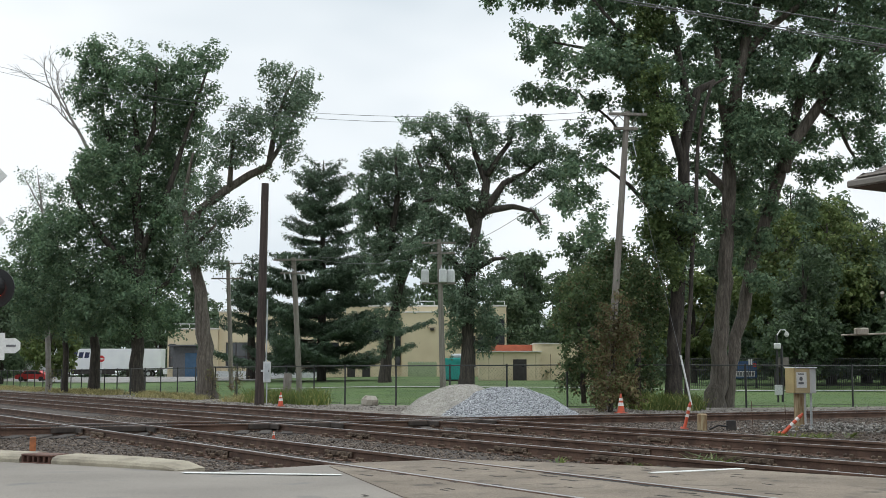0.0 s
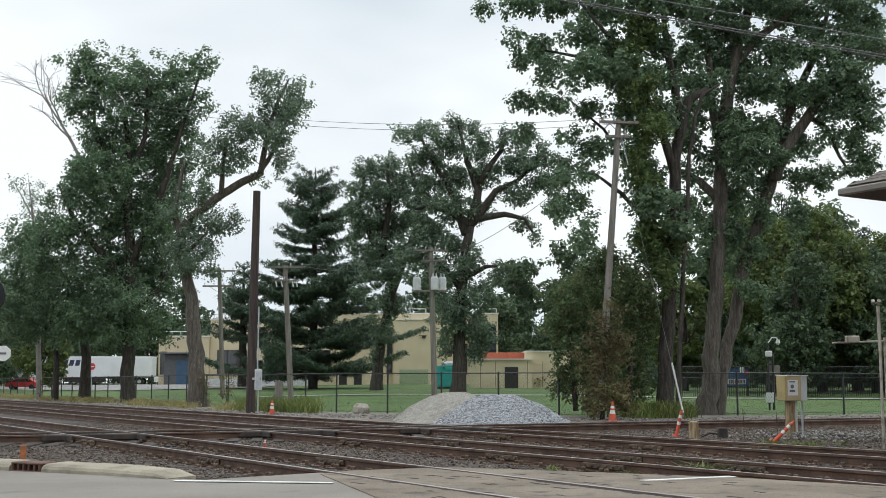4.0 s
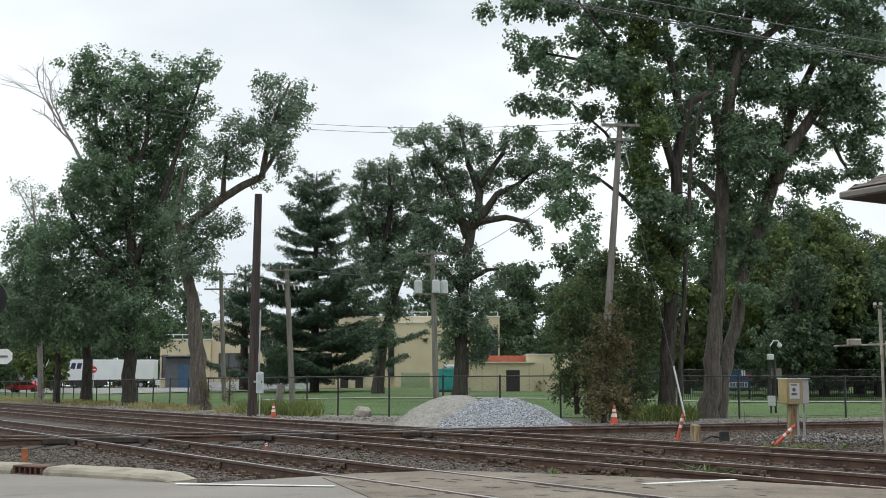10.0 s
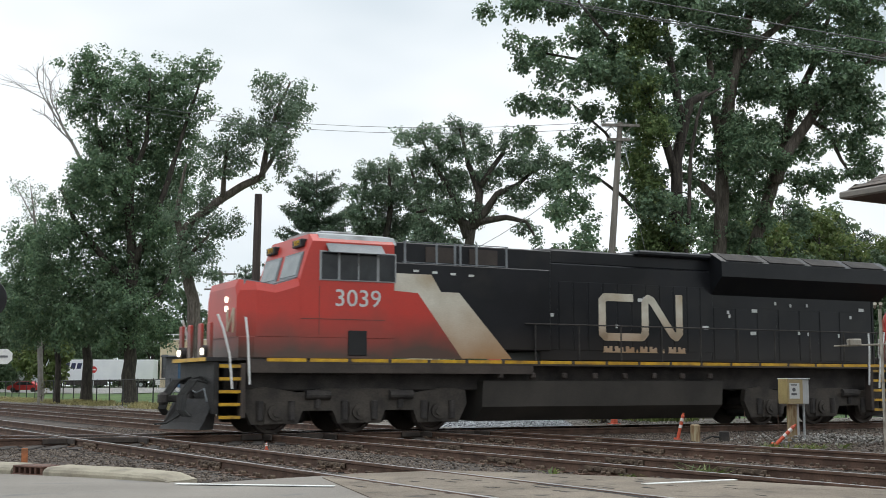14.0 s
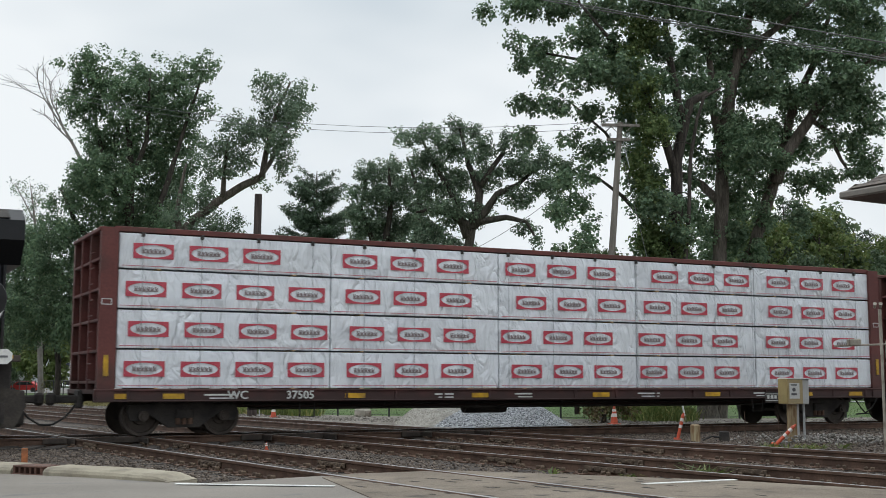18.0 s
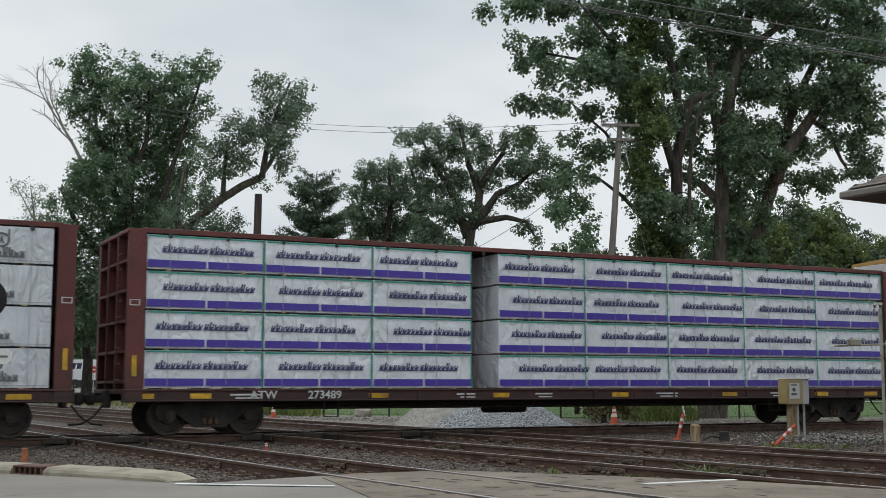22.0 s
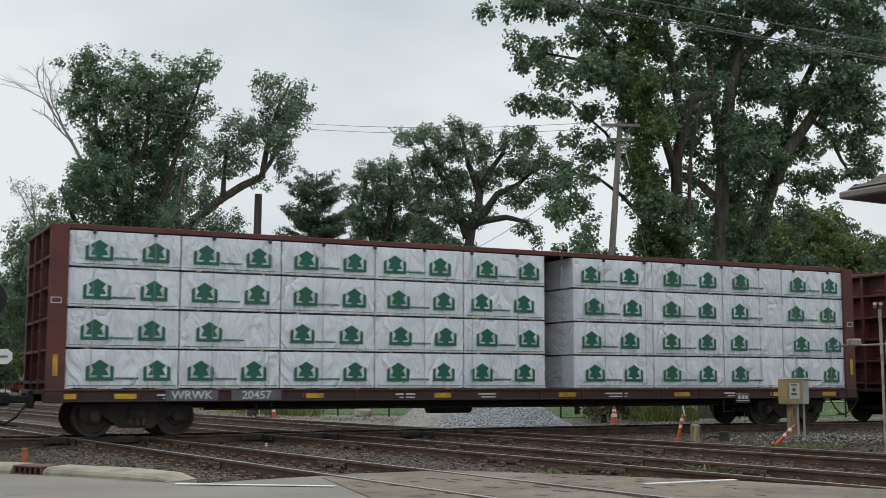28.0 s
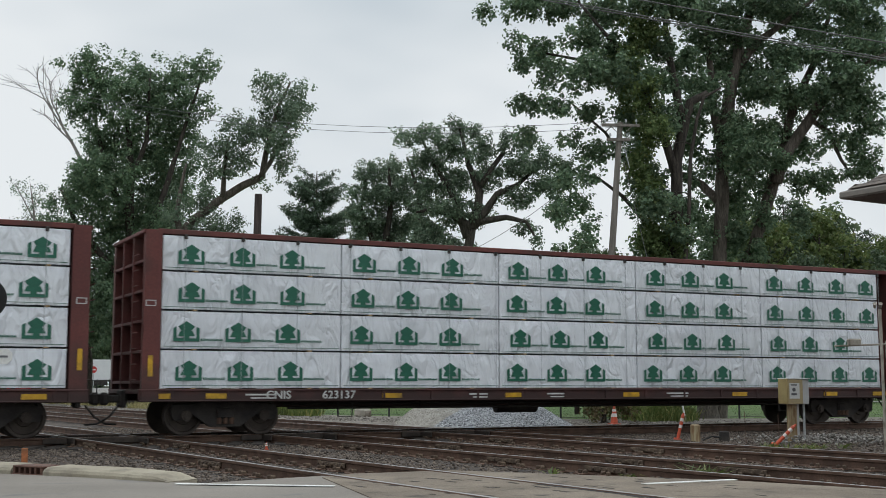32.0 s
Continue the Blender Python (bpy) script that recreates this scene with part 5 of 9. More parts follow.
# ---- the train: s runs back along it, by its place at 18 s ----
def travel(t):
    k = t - 18.0
    return 11.883 * (k - 0.00114 * k * k)


def train_pose(s, t, y=0.0, z=0.0, turn=0.0):
    p = T_MID + T_DIR * (s * CAR_X - travel(t))
    return Matrix.Translation((p.x, p.y, 0.005)) @ Matrix.Rotation(radians(T_TURN), 4, "Z") @ pose(0, y, z * CAR_Z, 0, 0, turn)


CAR_X, CAR_Z = 1.0125, 0.946
rolling = []


def roll(ob, s, y=0.0, z=0.0, turn=0.0):
    """Note a thing that rides the train at s, y across and z up."""
    ob.matrix_basis = train_pose(s, 0.0, y, z, turn) @ Matrix.Diagonal((CAR_X, 1, CAR_Z, 1))
    rolling.append((ob, s, y, z, turn))
    return ob


def wheel_mesh(r):
    gg = Geo()
    pr = [(0.0, r * 0.42), (0.03, r * 0.45), (0.05, r * 0.80), (0.0, r * 0.84), (0.0, r * 0.985), (0.10, r), (0.13, r * 1.06), (0.14, r * 1.05), (0.14, r * 0.2)]
    n = 24
    vs, fs = [], []
    for k in range(n):
        a = 2 * math.pi * k / n
        vs += [(rr * math.cos(a), yy, rr * math.sin(a)) for yy, rr in pr]
    m = len(pr)
    for k in range(n):
        for j in range(m - 1):
            fs.append((k * m + j, ((k + 1) % n) * m + j, ((k + 1) % n) * m + j + 1, k * m + j + 1))
    fs.append(tuple(k * m for k in range(n)))
    fs.append(tuple(k * m + m - 1 for k in range(n))[::-1])
    gg.add(vs, fs)
    gg.disc((0, -0.02, 0), r * 0.22, 0.1, "y", 12)
    return gg.mesh("wheel", M_WHEEL)


WHEEL_CAR, WHEEL_LOCO = wheel_mesh(0.46), wheel_mesh(0.53)


def freight_truck(parent, x):
    """A three-piece truck under a car, about x: side frames, bolster, springs, journal caps and four wheels."""
    t = part("truck", Geo().box((0, 0, 0.52), (0.42, 2.3, 0.26), bevel=0.04), M_UNDER, parent, "grimy cast freight truck", pose(x, 0, 0))
    side = [(-1.22, 0.58), (-1.18, 0.72), (-0.72, 0.74), (-0.40, 0.86), (0.40, 0.86), (0.72, 0.74), (1.18, 0.72), (1.22, 0.58), (1.16, 0.36), (0.82, 0.36), (0.74, 0.50), (0.34, 0.20), (-0.34, 0.20), (-0.74, 0.50), (-0.82, 0.36), (-1.16, 0.36)]
    for s in (-1, 1):
        gg = Geo().prism(side, s * 1.0 - 0.07, s * 1.0 + 0.07)
        part("side_frame", gg, M_UNDER, t)
        gg = Geo()
        for k in (-0.14, 0.0, 0.14):
            gg.tube([(k, s * 1.09, 0.27), (k, s * 1.09, 0.62)], 0.055, 8)
        part("spring_nest", gg, M_RAIL, t)
        for ax in (-0.89, 0.89):
            gg = Geo().disc((ax, s * 1.09, 0.47), 0.12, 0.1, "y", 14).disc((ax, s * 1.15, 0.47), 0.07, 0.05, "y", 10)
            part("journal_cap", gg, M_WHEEL, t)
    for ax in (-0.89, 0.89):
        for s in (-1, 1):
            part("wheel", WHEEL_CAR, None, t, "", pose(ax, s * 0.86 if s < 0 else 0.86, 0.46, 0, 0, 0 if s < 0 else 180) @ Matrix.Diagonal((CAR_Z / CAR_X, 1, 1, 1)))
        part("axle", Geo().tube([(ax, -0.75, 0.46), (ax, 0.75, 0.46)], 0.085, 10), M_WHEEL, t)
    return t


def coupler(parent, x, way):
    gg = Geo().box((way * 0.25, 0, 0.86), (0.7, 0.16, 0.18), bevel=0.03).box((way * 0.62, 0, 0.86), (0.2, 0.3, 0.3), bevel=0.06)
    gg.box((way * 0.02, 0, 0.86), (0.12, 0.5, 0.42), bevel=0.03)
    c = part("coupler", gg, M_UNDER, parent, "", pose(x, 0, 0))
    hose = Geo().tube([(way * 0.15, -0.35, 0.72), (way * 0.35, -0.36, 0.45), (way * 0.6, -0.3, 0.28), (way * 0.85, -0.2, 0.26)], 0.024, 6)
    part("air_hose", hose, M_TYRE, c)


def ring_outline(rx, rz, n=18, cx=0.0, cz=0.0):
    return [(cx + rx * math.cos(2 * math.pi * k / n), cz + rz * math.sin(2 * math.pi * k / n)) for k in range(n)]


def rim(gg, outer, inner, y0, y1):
    """A flat ring between two outlines with as many points each."""
    n = len(outer)
    gg.add([(x, y0, z) for x, z in outer] + [(x, y0, z) for x, z in inner], [(i, (i + 1) % n, n + (i + 1) % n, n + i) for i in range(n)])
    return gg


CAR_LONG = 22.6


def centrebeam():
    """An empty centre-beam flat car, front end at x = 0."""
    car = thing("centrebeam_car", "dark red centre-beam flat car loaded with wrapped lumber", "rail car")
    L = CAR_LONG
    part("deck", Geo().box((L / 2, 0, 1.03), (L, 2.9, 0.10), bevel=0.01).box((L / 2, 0, 0.82), (L - 4.6, 0.7, 0.36), bevel=0.03), M_CAR, car)
    for s in (-1, 1):
        gg = Geo().box((L / 2, s * 1.52, 0.945), (L, 0.12, 0.30), bevel=0.015).box((L / 2, s * 1.59, 1.07), (L, 0.06, 0.045), bevel=0.01)
        gg.box((L / 2, s * 1.58, 0.82), (L, 0.07, 0.035), bevel=0.01)
        for k in range(18):
            gg.box((0.7 + k * (L - 1.4) / 17, s * 1.585, 0.945), (0.06, 0.05, 0.22), bevel=0.008)
        part("side_sill", gg, M_CAR, car)
    for end in (0, 1):
        x0 = L - 0.42 if end else 0.0
        plate = x0 + (0.08 if end else 0.34)
        b = part("bulkhead", Geo().box((plate, 0, 2.95), (0.06, 3.1, 3.6)), M_CAR, car, "ribbed dark red end bulkhead")
        for s in (-1, 1):
            part("post", Geo().prism([(x0 + (0.05 if not end else 0.0), 0.80), (x0 + (0.06 if not end else 0.0), 4.76), (x0 + (0.42 if not end else 0.36), 4.76), (x0 + (0.42 if not end else 0.37), 0.80)], s * 1.52 - 0.09, s * 1.52 + 0.09), M_CAR, b)
            part("stiffener", Geo().box((x0 + 0.21, s * 0.5, 2.9), (0.34, 0.10, 3.7), bevel=0.01), M_CAR, b)
        for z in (1.25, 1.95, 2.65, 3.35, 4.05):
            part("rib", Geo().box((x0 + 0.21, 0, z), (0.30, 2.95, 0.07), bevel=0.01), M_CAR, b)
        part("cap", Geo().box((x0 + 0.21, 0, 4.72), (0.38, 3.16, 0.1), bevel=0.02), M_CAR, b)
        for k in range(9):
            z = 1.3 + k * 0.36
            part("rung", Geo().tube([(x0 + (-0.06 if not end else 0.48), -1.52, z), (x0 + (-0.06 if not end else 0.48), -1.05, z)], 0.013, 6), M_CAR, b)
        gg = Geo().box((x0 + (0.22 if not end else 0.2), -1.622, 1.62 if not end else 1.75), (0.10, 0.012, 0.48))
        part("reflector", gg, M_YELLOW, b, "yellow upright reflector strip")
        frame_ = [(x0 + 0.09, 2.99), (x0 + 0.31, 2.99), (x0 + 0.31, 3.13), (x0 + 0.09, 3.13)]
        part("stencil", rim(Geo(), frame_, [(x0 + 0.11, 3.01), (x0 + 0.29, 3.01), (x0 + 0.29, 3.11), (x0 + 0.11, 3.11)], -1.618, -1.618), M_PALEMARK, b)
    gg = Geo().box((L / 2, 0, 4.79), (L - 0.3, 0.42, 0.10), bevel=0.02)
    part("top_chord", gg, M_CAR, car)
    gg = Geo().box((L / 2, 0, 2.95), (L - 0.9, 0.06, 3.6))
    part("centre_web", gg, M_CAR, car)
    gg = Geo()
    for s in (-1, 1):
        gg.box((L / 2, s * 0.85, 4.775), (L - 0.7, 1.3, 0.03), bevel=0.01)
        gg.box((L / 2, s * 1.50, 4.745), (L - 0.7, 0.05, 0.12), bevel=0.01)
    part("canopy_edge", gg, M_CAR, car)
    n = 17
    for k in range(n):
        x = 0.95 + k * (L - 1.9) / (n - 1)
        c = part("tie_down_cable", Geo().box((x, -1.565, 2.86), (0.010, 0.006, 3.62)), M_STRAP, car, "thin grey steel cable")
        part("cable_hook", Geo().box((x, -1.555, 4.64), (0.075, 0.05, 0.11), bevel=0.01), M_UNDER, c, "dark cable hook")
    for x in (0.45, 1.7, 5.9, 9.2, 12.7, 16.3, 19.6, 21.5):
        part("reflector", Geo().box((x, -1.592, 0.93), (0.50, 0.012, 0.12)), M_YELLOW, car, "yellow reflector strip")
    for x0, w in ((2.7, 0.7), (8.2, 0.5), (10.4, 0.5), (14.2, 0.7), (18.0, 0.55)):
        part("stencil", Geo().box((x0, -1.589, 0.96), (w, 0.012, 0.04)), M_PALEMARK, car)
        part("stencil", Geo().box((x0 + 0.05, -1.589, 0.88), (w * 0.8, 0.012, 0.03)), M_PALEMARK, car)
    board = part("placard_board", Geo().box((18.35, -1.60, 0.83), (0.50, 0.02, 0.32), bevel=0.01), M_UNDER, car, "dark framed placard board")
    for z in (0.93, 0.74):
        part("placard_edge", Geo().box((18.35, -1.613, z), (0.46, 0.006, 0.02)), M_PALEMARK, board)
    for q in range(3):
        part("placard_line", Geo().box((18.22 + 0.13 * q, -1.613, 0.84), (0.09, 0.006, 0.10)), M_PALEMARK, board)
    for x in (4.6, 17.8):
        gg = Geo().tube([(x, -1.45, 0.86), (x, -1.45, 0.42), (x + 0.35, -1.45, 0.42), (x + 0.35, -1.45, 0.86)], 0.02, 6)
        part("stirrup", gg, M_UNDER, car)
    gg = Geo().tube([(3.6, -0.8, 0.62), (18.8, -0.8, 0.62)], 0.03, 6).tube([(3.6, -0.55, 0.72), (18.8, -0.55, 0.72)], 0.025, 6)
    for x in (7, 9.5, 12, 14.5):
        gg.tube([(x, -0.8, 0.62), (x, -0.8, 0.85)], 0.02, 5)
    part("brake_rod", gg, M_UNDER, car)
    gg = Geo().tube([(9.6, 0.1, 0.60), (10.8, 0.1, 0.60)], 0.17, 12)
    part("air_reservoir", gg, M_UNDER, car)
    for x in (2.05, L - 2.05):
        freight_truck(car, x)
    coupler(car, 0.0, -1)
    coupler(car, L, 1)
    return car


def pack_mesh(length, high, seed, material, torn=False):
    """A wrapped lumber pack with creased, slightly bulging sides: x along, front at -y, base at z = 0."""
    rnd = random.Random(seed)
    nx, nz, d = max(8, int(length * 5)), 6, 1.42
    gg = Geo()
    def bulge(u, w, face):
        p = Vector((u * length * 1.3 + seed * 3.1, w * 2.1, face * 5.0))
        edge = min(1, 8 * min(u, 1 - u)) * min(1, 5 * min(w, 1 - w))
        return (noise.noise(p) * 0.022 + noise.noise(p * 3.1 + Vector((u * 4, -w * 3, 0))) * 0.012) * (0.3 + 0.7 * edge) - 0.018 * (1 - edge)
    for face in (-1, 1):
        vs = []
        for j in range(nz + 1):
            for i in range(nx + 1):
                u, w = i / nx, j / nz
                vs.append(((u - 0.5) * length, face * (d / 2 + bulge(u, w, face)), w * high))
        fs = [(j * (nx + 1) + i, j * (nx + 1) + i + 1, (j + 1) * (nx + 1) + i + 1, (j + 1) * (nx + 1) + i) for j in range(nz) for i in range(nx)]
        gg.add(vs, [q if face < 0 else q[::-1] for q in fs])
    x, y = length / 2, d / 2 - 0.018
    gg.add([(-x, -y, 0), (-x, y, 0), (-x, y, high), (-x, -y, high)], [(0, 3, 2, 1)])
    gg.add([(x, -y, 0), (x, y, 0), (x, y, high), (x, -y, high)], [(0, 1, 2, 3)])
    gg.add([(-x, -y, high), (x, -y, high), (x, y, high), (-x, y, high)], [(0, 1, 2, 3)])
    gg.add([(-x, -y, 0), (x, -y, 0), (x, y, 0), (-x, y, 0)], [(0, 3, 2, 1)])
    me = bpy.data.meshes.new("wrap")
    me.from_pydata(gg.v, [], gg.f)
    me.materials.append(material)
    me.update()
    return smooth(me)


def word_outline(long, high, tall, slant=0.0):
    """A row of unreadable letter strokes on one thin base line, as a single outline centred on the origin."""
    n, pts = len(tall), []
    step = long / n
    for k, h in enumerate(tall):
        x = -long / 2 + k * step
        top, mid, low = high * (h - 0.5), 0.0, -high * 0.5 + high * 0.16
        sl = slant
        pts += [(x + step * 0.12, low), (x + step * 0.12 + sl, top), (x + step * 0.42 + sl, top), (x + step * 0.42 + sl * 0.5, mid + high * 0.1),
                (x + step * 0.62 + sl * 0.5, mid + high * 0.1), (x + step * 0.62 + sl, top * (0.7 if k % 3 else 1.0)), (x + step * 0.88 + sl, top * (0.7 if k % 3 else 1.0)), (x + step * 0.88, low)]
    return pts + [(long / 2, -high / 2), (-long / 2, -high / 2)]


def mark_meshes():
    """Printed marks, flat in x and z about their middle."""
    out = {}
    gg = Geo()
    oval = ring_outline(0.46, 0.15, 24)
    frame_ = [(max(-0.515, min(0.515, x * 1.62)), max(-0.185, min(0.185, z * 1.75))) for x, z in oval]
    rim(gg, frame_, oval, 0, 0)
    out["red"] = gg.mesh("printed_mark", M_REDMARK)
    out["red_bars"] = Geo().prism(word_outline(0.62, 0.12, (1, 0.9, 1, 1, 0.9, 1)), -0.001, 0).mesh("printed_word", M_BROWNMARK)
    gg = Geo()
    ring = [(0.128 * math.cos(radians(a)), 0.07 + 0.128 * math.sin(radians(a))) for a in range(38, 381, 18)]
    inner = [(0.092 * math.cos(radians(a)), 0.07 + 0.092 * math.sin(radians(a))) for a in range(380, 37, -18)]
    gg.prism(ring + [(0.128, 0.25), (0.094, 0.25), (0.094, 0.10)] + inner, -0.001, 0)
    out["grey"] = gg.mesh("printed_mark", M_GREYMARK)
    out["grey_bars"] = Geo().prism(word_outline(0.60, 0.13, (1.25, 0.8, 0.8, 1.3, 1.3, 0.8, 0.85)), -0.001, 0).mesh("printed_word", M_GREYMARK)
    out["grey_core"] = Geo().prism([(-0.045, 0.01), (-0.02, 0.01), (0.0, 0.06), (0.02, 0.01), (0.045, 0.01), (0.0, 0.15)], -0.001, 0).mesh("printed_mark", M_GREYMARK)
    out["dash"] = Geo().prism(word_outline(1.02, 0.15, (1.0, 1.35, 0.95, 0.95, 0.95, 0.9, 1.35, 0.95, 0.95), 0.035), -0.001, 0).mesh("printed_mark", M_NAVYMARK)
    gg = Geo()
    gg.prism([(-0.44, -0.125), (0.38, -0.125), (0.44, 0.125), (-0.38, 0.125)], 0, 0.001)
    out["blue"] = gg.mesh("printed_mark", M_BLUEMARK)
    out["blue_bars"] = Geo().prism(word_outline(0.62, 0.13, (1, 1, 1, 1, 1), 0.03), -0.003, -0.002).mesh("printed_word", M_WRAP)
    gg = Geo()
    gg.prism([(-0.26, 0.07), (-0.26, -0.20), (0.26, -0.20), (0.26, 0.07), (0.195, 0.11), (0.195, -0.135), (0.06, -0.135), (0.055, -0.09), (0.165, -0.09), (0.12, 0.015), (0.095, 0.02), (0.165, 0.11), (0.0, 0.22), (-0.165, 0.11), (-0.095, 0.02), (-0.12, 0.015), (-0.165, -0.09), (-0.055, -0.09), (-0.06, -0.135), (-0.195, -0.135), (-0.195, 0.11)], -0.001, 0)
    out["green"] = gg.mesh("printed_mark", M_GREENMARK)
    out["fine"] = Geo().prism(word_outline(0.5, 0.05, (1, 1.2, 0.9, 1, 1, 1.2, 1, 0.9, 1, 1)), -0.001, 0).mesh("printed_line", M_GREENMARK)
    return out


MARKS = mark_meshes()
TIER_Z = (1.115, 2.02, 2.935, 3.85)
TIER_H = (0.862, 0.868, 0.868, 0.80)
pack_cache = {}


def pack(length, tier, seed, material, label, group):
    key = (round(length, 2), tier, seed % 4, material.name)
    if key not in pack_cache:
        pack_cache[key] = pack_mesh(length - 0.03, TIER_H[tier], seed % 4 + tier * 5 + int(length * 7), material)
    p = thing("lumber_pack", label, "lumber pack", group=group)
    part("wrap", pack_cache[key], None, p)
    for x in (-length * 0.32, length * 0.32):
        part("dunnage", DUNNAGE, None, p, "", pose(x, 0, -0.014))
    return p


DUNNAGE = Geo().box((0, 0, 0), (0.09, 1.36, 0.028)).mesh("dunnage", M_LUMBER)
FRONT_Y, BACK_Y = -0.835, 0.835
LABELS = {"red": "white-wrapped lumber pack printed with red oval marks", "grey": "pale grey-wrapped lumber pack printed with charcoal ring marks",
          "dash": "white-wrapped lumber pack with violet bands and dark print", "blue": "white-wrapped lumber pack printed with slanted blue marks",
          "green": "white-wrapped lumber pack printed with deep green marks"}


def load(s0, edges, style, step, seed):
    """Four tiers of packs on both sides of a centre-beam car whose front is at s0; edges are the packs' ends along the car on the seen side."""
    rnd = random.Random(seed)
    wrap = M_WRAP_GREY if style == "grey" else M_WRAP
    for tier in range(4):
        phase = rnd.uniform(0.25, 0.75)
        for a, b in edges:
            n = max(1, round((b - a) / 2.4)) if style == "green" and b - a > 6 else 1
            length = b - a
            p = pack(length, tier, rnd.randrange(40), wrap, LABELS[style], "lumber packs on the cars")
            h = TIER_H[tier]
            yf = -0.731
            x = -length / 2 + (rnd.uniform(0.55, 0.75) if a < 0.6 else rnd.uniform(0.48, 0.66) if style == "green" else rnd.uniform(0.48, 0.95))
            while x < length / 2 - 0.46:
                if style == "dash":
                    part("printed_mark", MARKS["dash"], None, p, "", pose(x + 0.15, yf, h * 0.58))
                elif style == "green":
                    part("printed_mark", MARKS["green"], None, p, "", pose(x, yf, h * 0.45) @ Matrix.Scale(1.12, 4))
                    if x + 0.6 < length / 2 - 0.2:
                        part("printed_line", MARKS["fine"], None, p, "", pose(x + 0.56, yf, h * 0.25))
                elif style == "blue":
                    m = part("printed_mark", MARKS["blue"], None, p, "", pose(x + 0.1, yf, h * 0.5))
                    part("printed_word", MARKS["blue_bars"], None, m)
                elif style == "red":
                    m = part("printed_mark", MARKS["red"], None, p, "", pose(x, yf, h * 0.5) @ Matrix.Diagonal((0.85, 1, 0.95, 1)))
                    part("printed_word", MARKS["red_bars"], None, m, "", pose(0, -0.002, 0))
                else:
                    m = part("printed_mark", MARKS["grey"], None, p, "", pose(x, yf, h * 0.50) @ Matrix.Scale(1.3, 4))
                    part("printed_word", MARKS["grey_bars"], None, m, "", pose(0.06, 0, -0.155))
                    part("printed_mark", MARKS["grey_core"], None, m)
                x += step
            if style == "dash":
                n = max(1, round(length / 1.25))
                for k in range(n):
                    part("violet_band", Geo().box((0, 0, 0), (length / n - 0.05, 0.002, 0.17)), M_VIOLET, p, "violet printed band", pose(-length / 2 + (k + 0.5) * length / n, yf, 0.13))
                part("green_edge", Geo().box((0, 0, 0), (length - 0.06, 0.003, 0.04)), M_SEAGREEN, p, "", pose(0, yf, h - 0.03))
                part("green_edge", Geo().box((0, 0, 0), (0.03, 0.003, h - 0.05)), M_SEAGREEN, p, "", pose(length / 2 - 0.04, yf, h / 2))
            if style in ("red", "green", "blue", "grey"):
                part("printed_line", Geo().box((0, 0, 0), (length - 0.12, 0.002, 0.012)), M_REDMARK if style == "red" else M_GREENMARK if style == "green" else M_STRAP, p, "", pose(0, yf - 0.001, 0.05))
            roll(p, s0 + (a + b) / 2, FRONT_Y, TIER_Z[tier] + 0.005)
        for k in range(5):
            q = pack(4.24, tier, rnd.randrange(40), wrap, LABELS[style] if style != "dash" else "white-wrapped lumber pack on the far side of its car", "lumber packs on the cars")
            roll(q, s0 + 0.62 + 4.24 * (k + 0.5), BACK_Y, TIER_Z[tier] + 0.005)


def run(start, *widths, gap_after=None, gap=0.7):
    out, x = [], start
    for k, w in enumerate(widths):
        out.append((x, x + w))
        x += w + (gap if gap_after == k else 0)
    return out


flat = centrebeam()
CARS = [(-8.17, "red", run(0.44, 4.85, 4.44, 4.14, 4.01, 4.34), 1.22, 1), (15.57, "grey", run(0.42, 4.22, 2.96, 4.2, 3.03, 4.2, 3.07), 1.20, 2),
        (39.15, "dash", run(0.44, 2.66, 2.66, 2.64, 2.57, 2.62, 2.59, 2.64, 2.6, gap_after=2, gap=0.73), 1.05, 3),
        (83.08, "blue", run(0.43, 4.27, 4.74, 4.3, 4.3, 3.3, gap_after=1, gap=0.8), 1.25, 4),
        (106.83, "green", run(0.43, 2.38, 2.30, 2.32, 2.35, 2.32, 2.5, 2.36, 2.11, 2.34, gap_after=4, gap=0.84), 1.2, 5),
        (130.82, "green", run(0.44, 2.36, 2.33, 2.36, 2.32, 2.45, 2.32, 2.37, 2.2, 2.4, gap_after=4, gap=0.59), 1.2, 6),
        (154.45, "green", run(0.44, 4.18, 4.19, 4.13, 4.23, 4.46), 1.16, 7)]
flats = [flat] + [copy_thing(flat, Matrix()) for _ in CARS[1:]]
for i, (s0, style, edges, step, seed) in enumerate(CARS):
    c = flats[i]
    tagged(c, "dark red centre-beam flat car carrying %s" % {"red": "red-marked lumber packs", "grey": "grey-wrapped lumber packs", "dash": "violet-banded lumber packs", "blue": "blue-marked lumber packs", "green": "green-marked lumber packs"}[style], group="cars of the freight train")
    roll(c, s0)
    load(s0, edges, style, step, seed)
    mark, number = (("WC", "37505"), ("", ""), ("ATW", "273489"), ("", ""), ("WRWK", "20457"), ("WC", "37 235"), ("CNIS", "623137"))[i]
    if mark:
        for txt, x in ((mark, 3.1), (number, 4.55)):
            if mark == "WRWK":
                part("stencil_panel", Geo().box((x, -1.6195, 0.945), (1.15, 0.004, 0.24)), M_GREYMARK, c, "dark stencil panel")
            part("stencil", text_mesh(txt, 0.27, M_PALEMARK, bold=0.004), None, c, "white stencilled reporting mark", pose(x, -1.624, 0.945))
    else:
        for k in range(9):
            part("stencil", Geo().box((2.7 + k * 0.22 + (0.3 if k > 3 else 0), -1.62, 0.94), (0.14, 0.012, 0.17), bevel=0.004), M_PALEMARK, c, "white stencilled lettering bar")

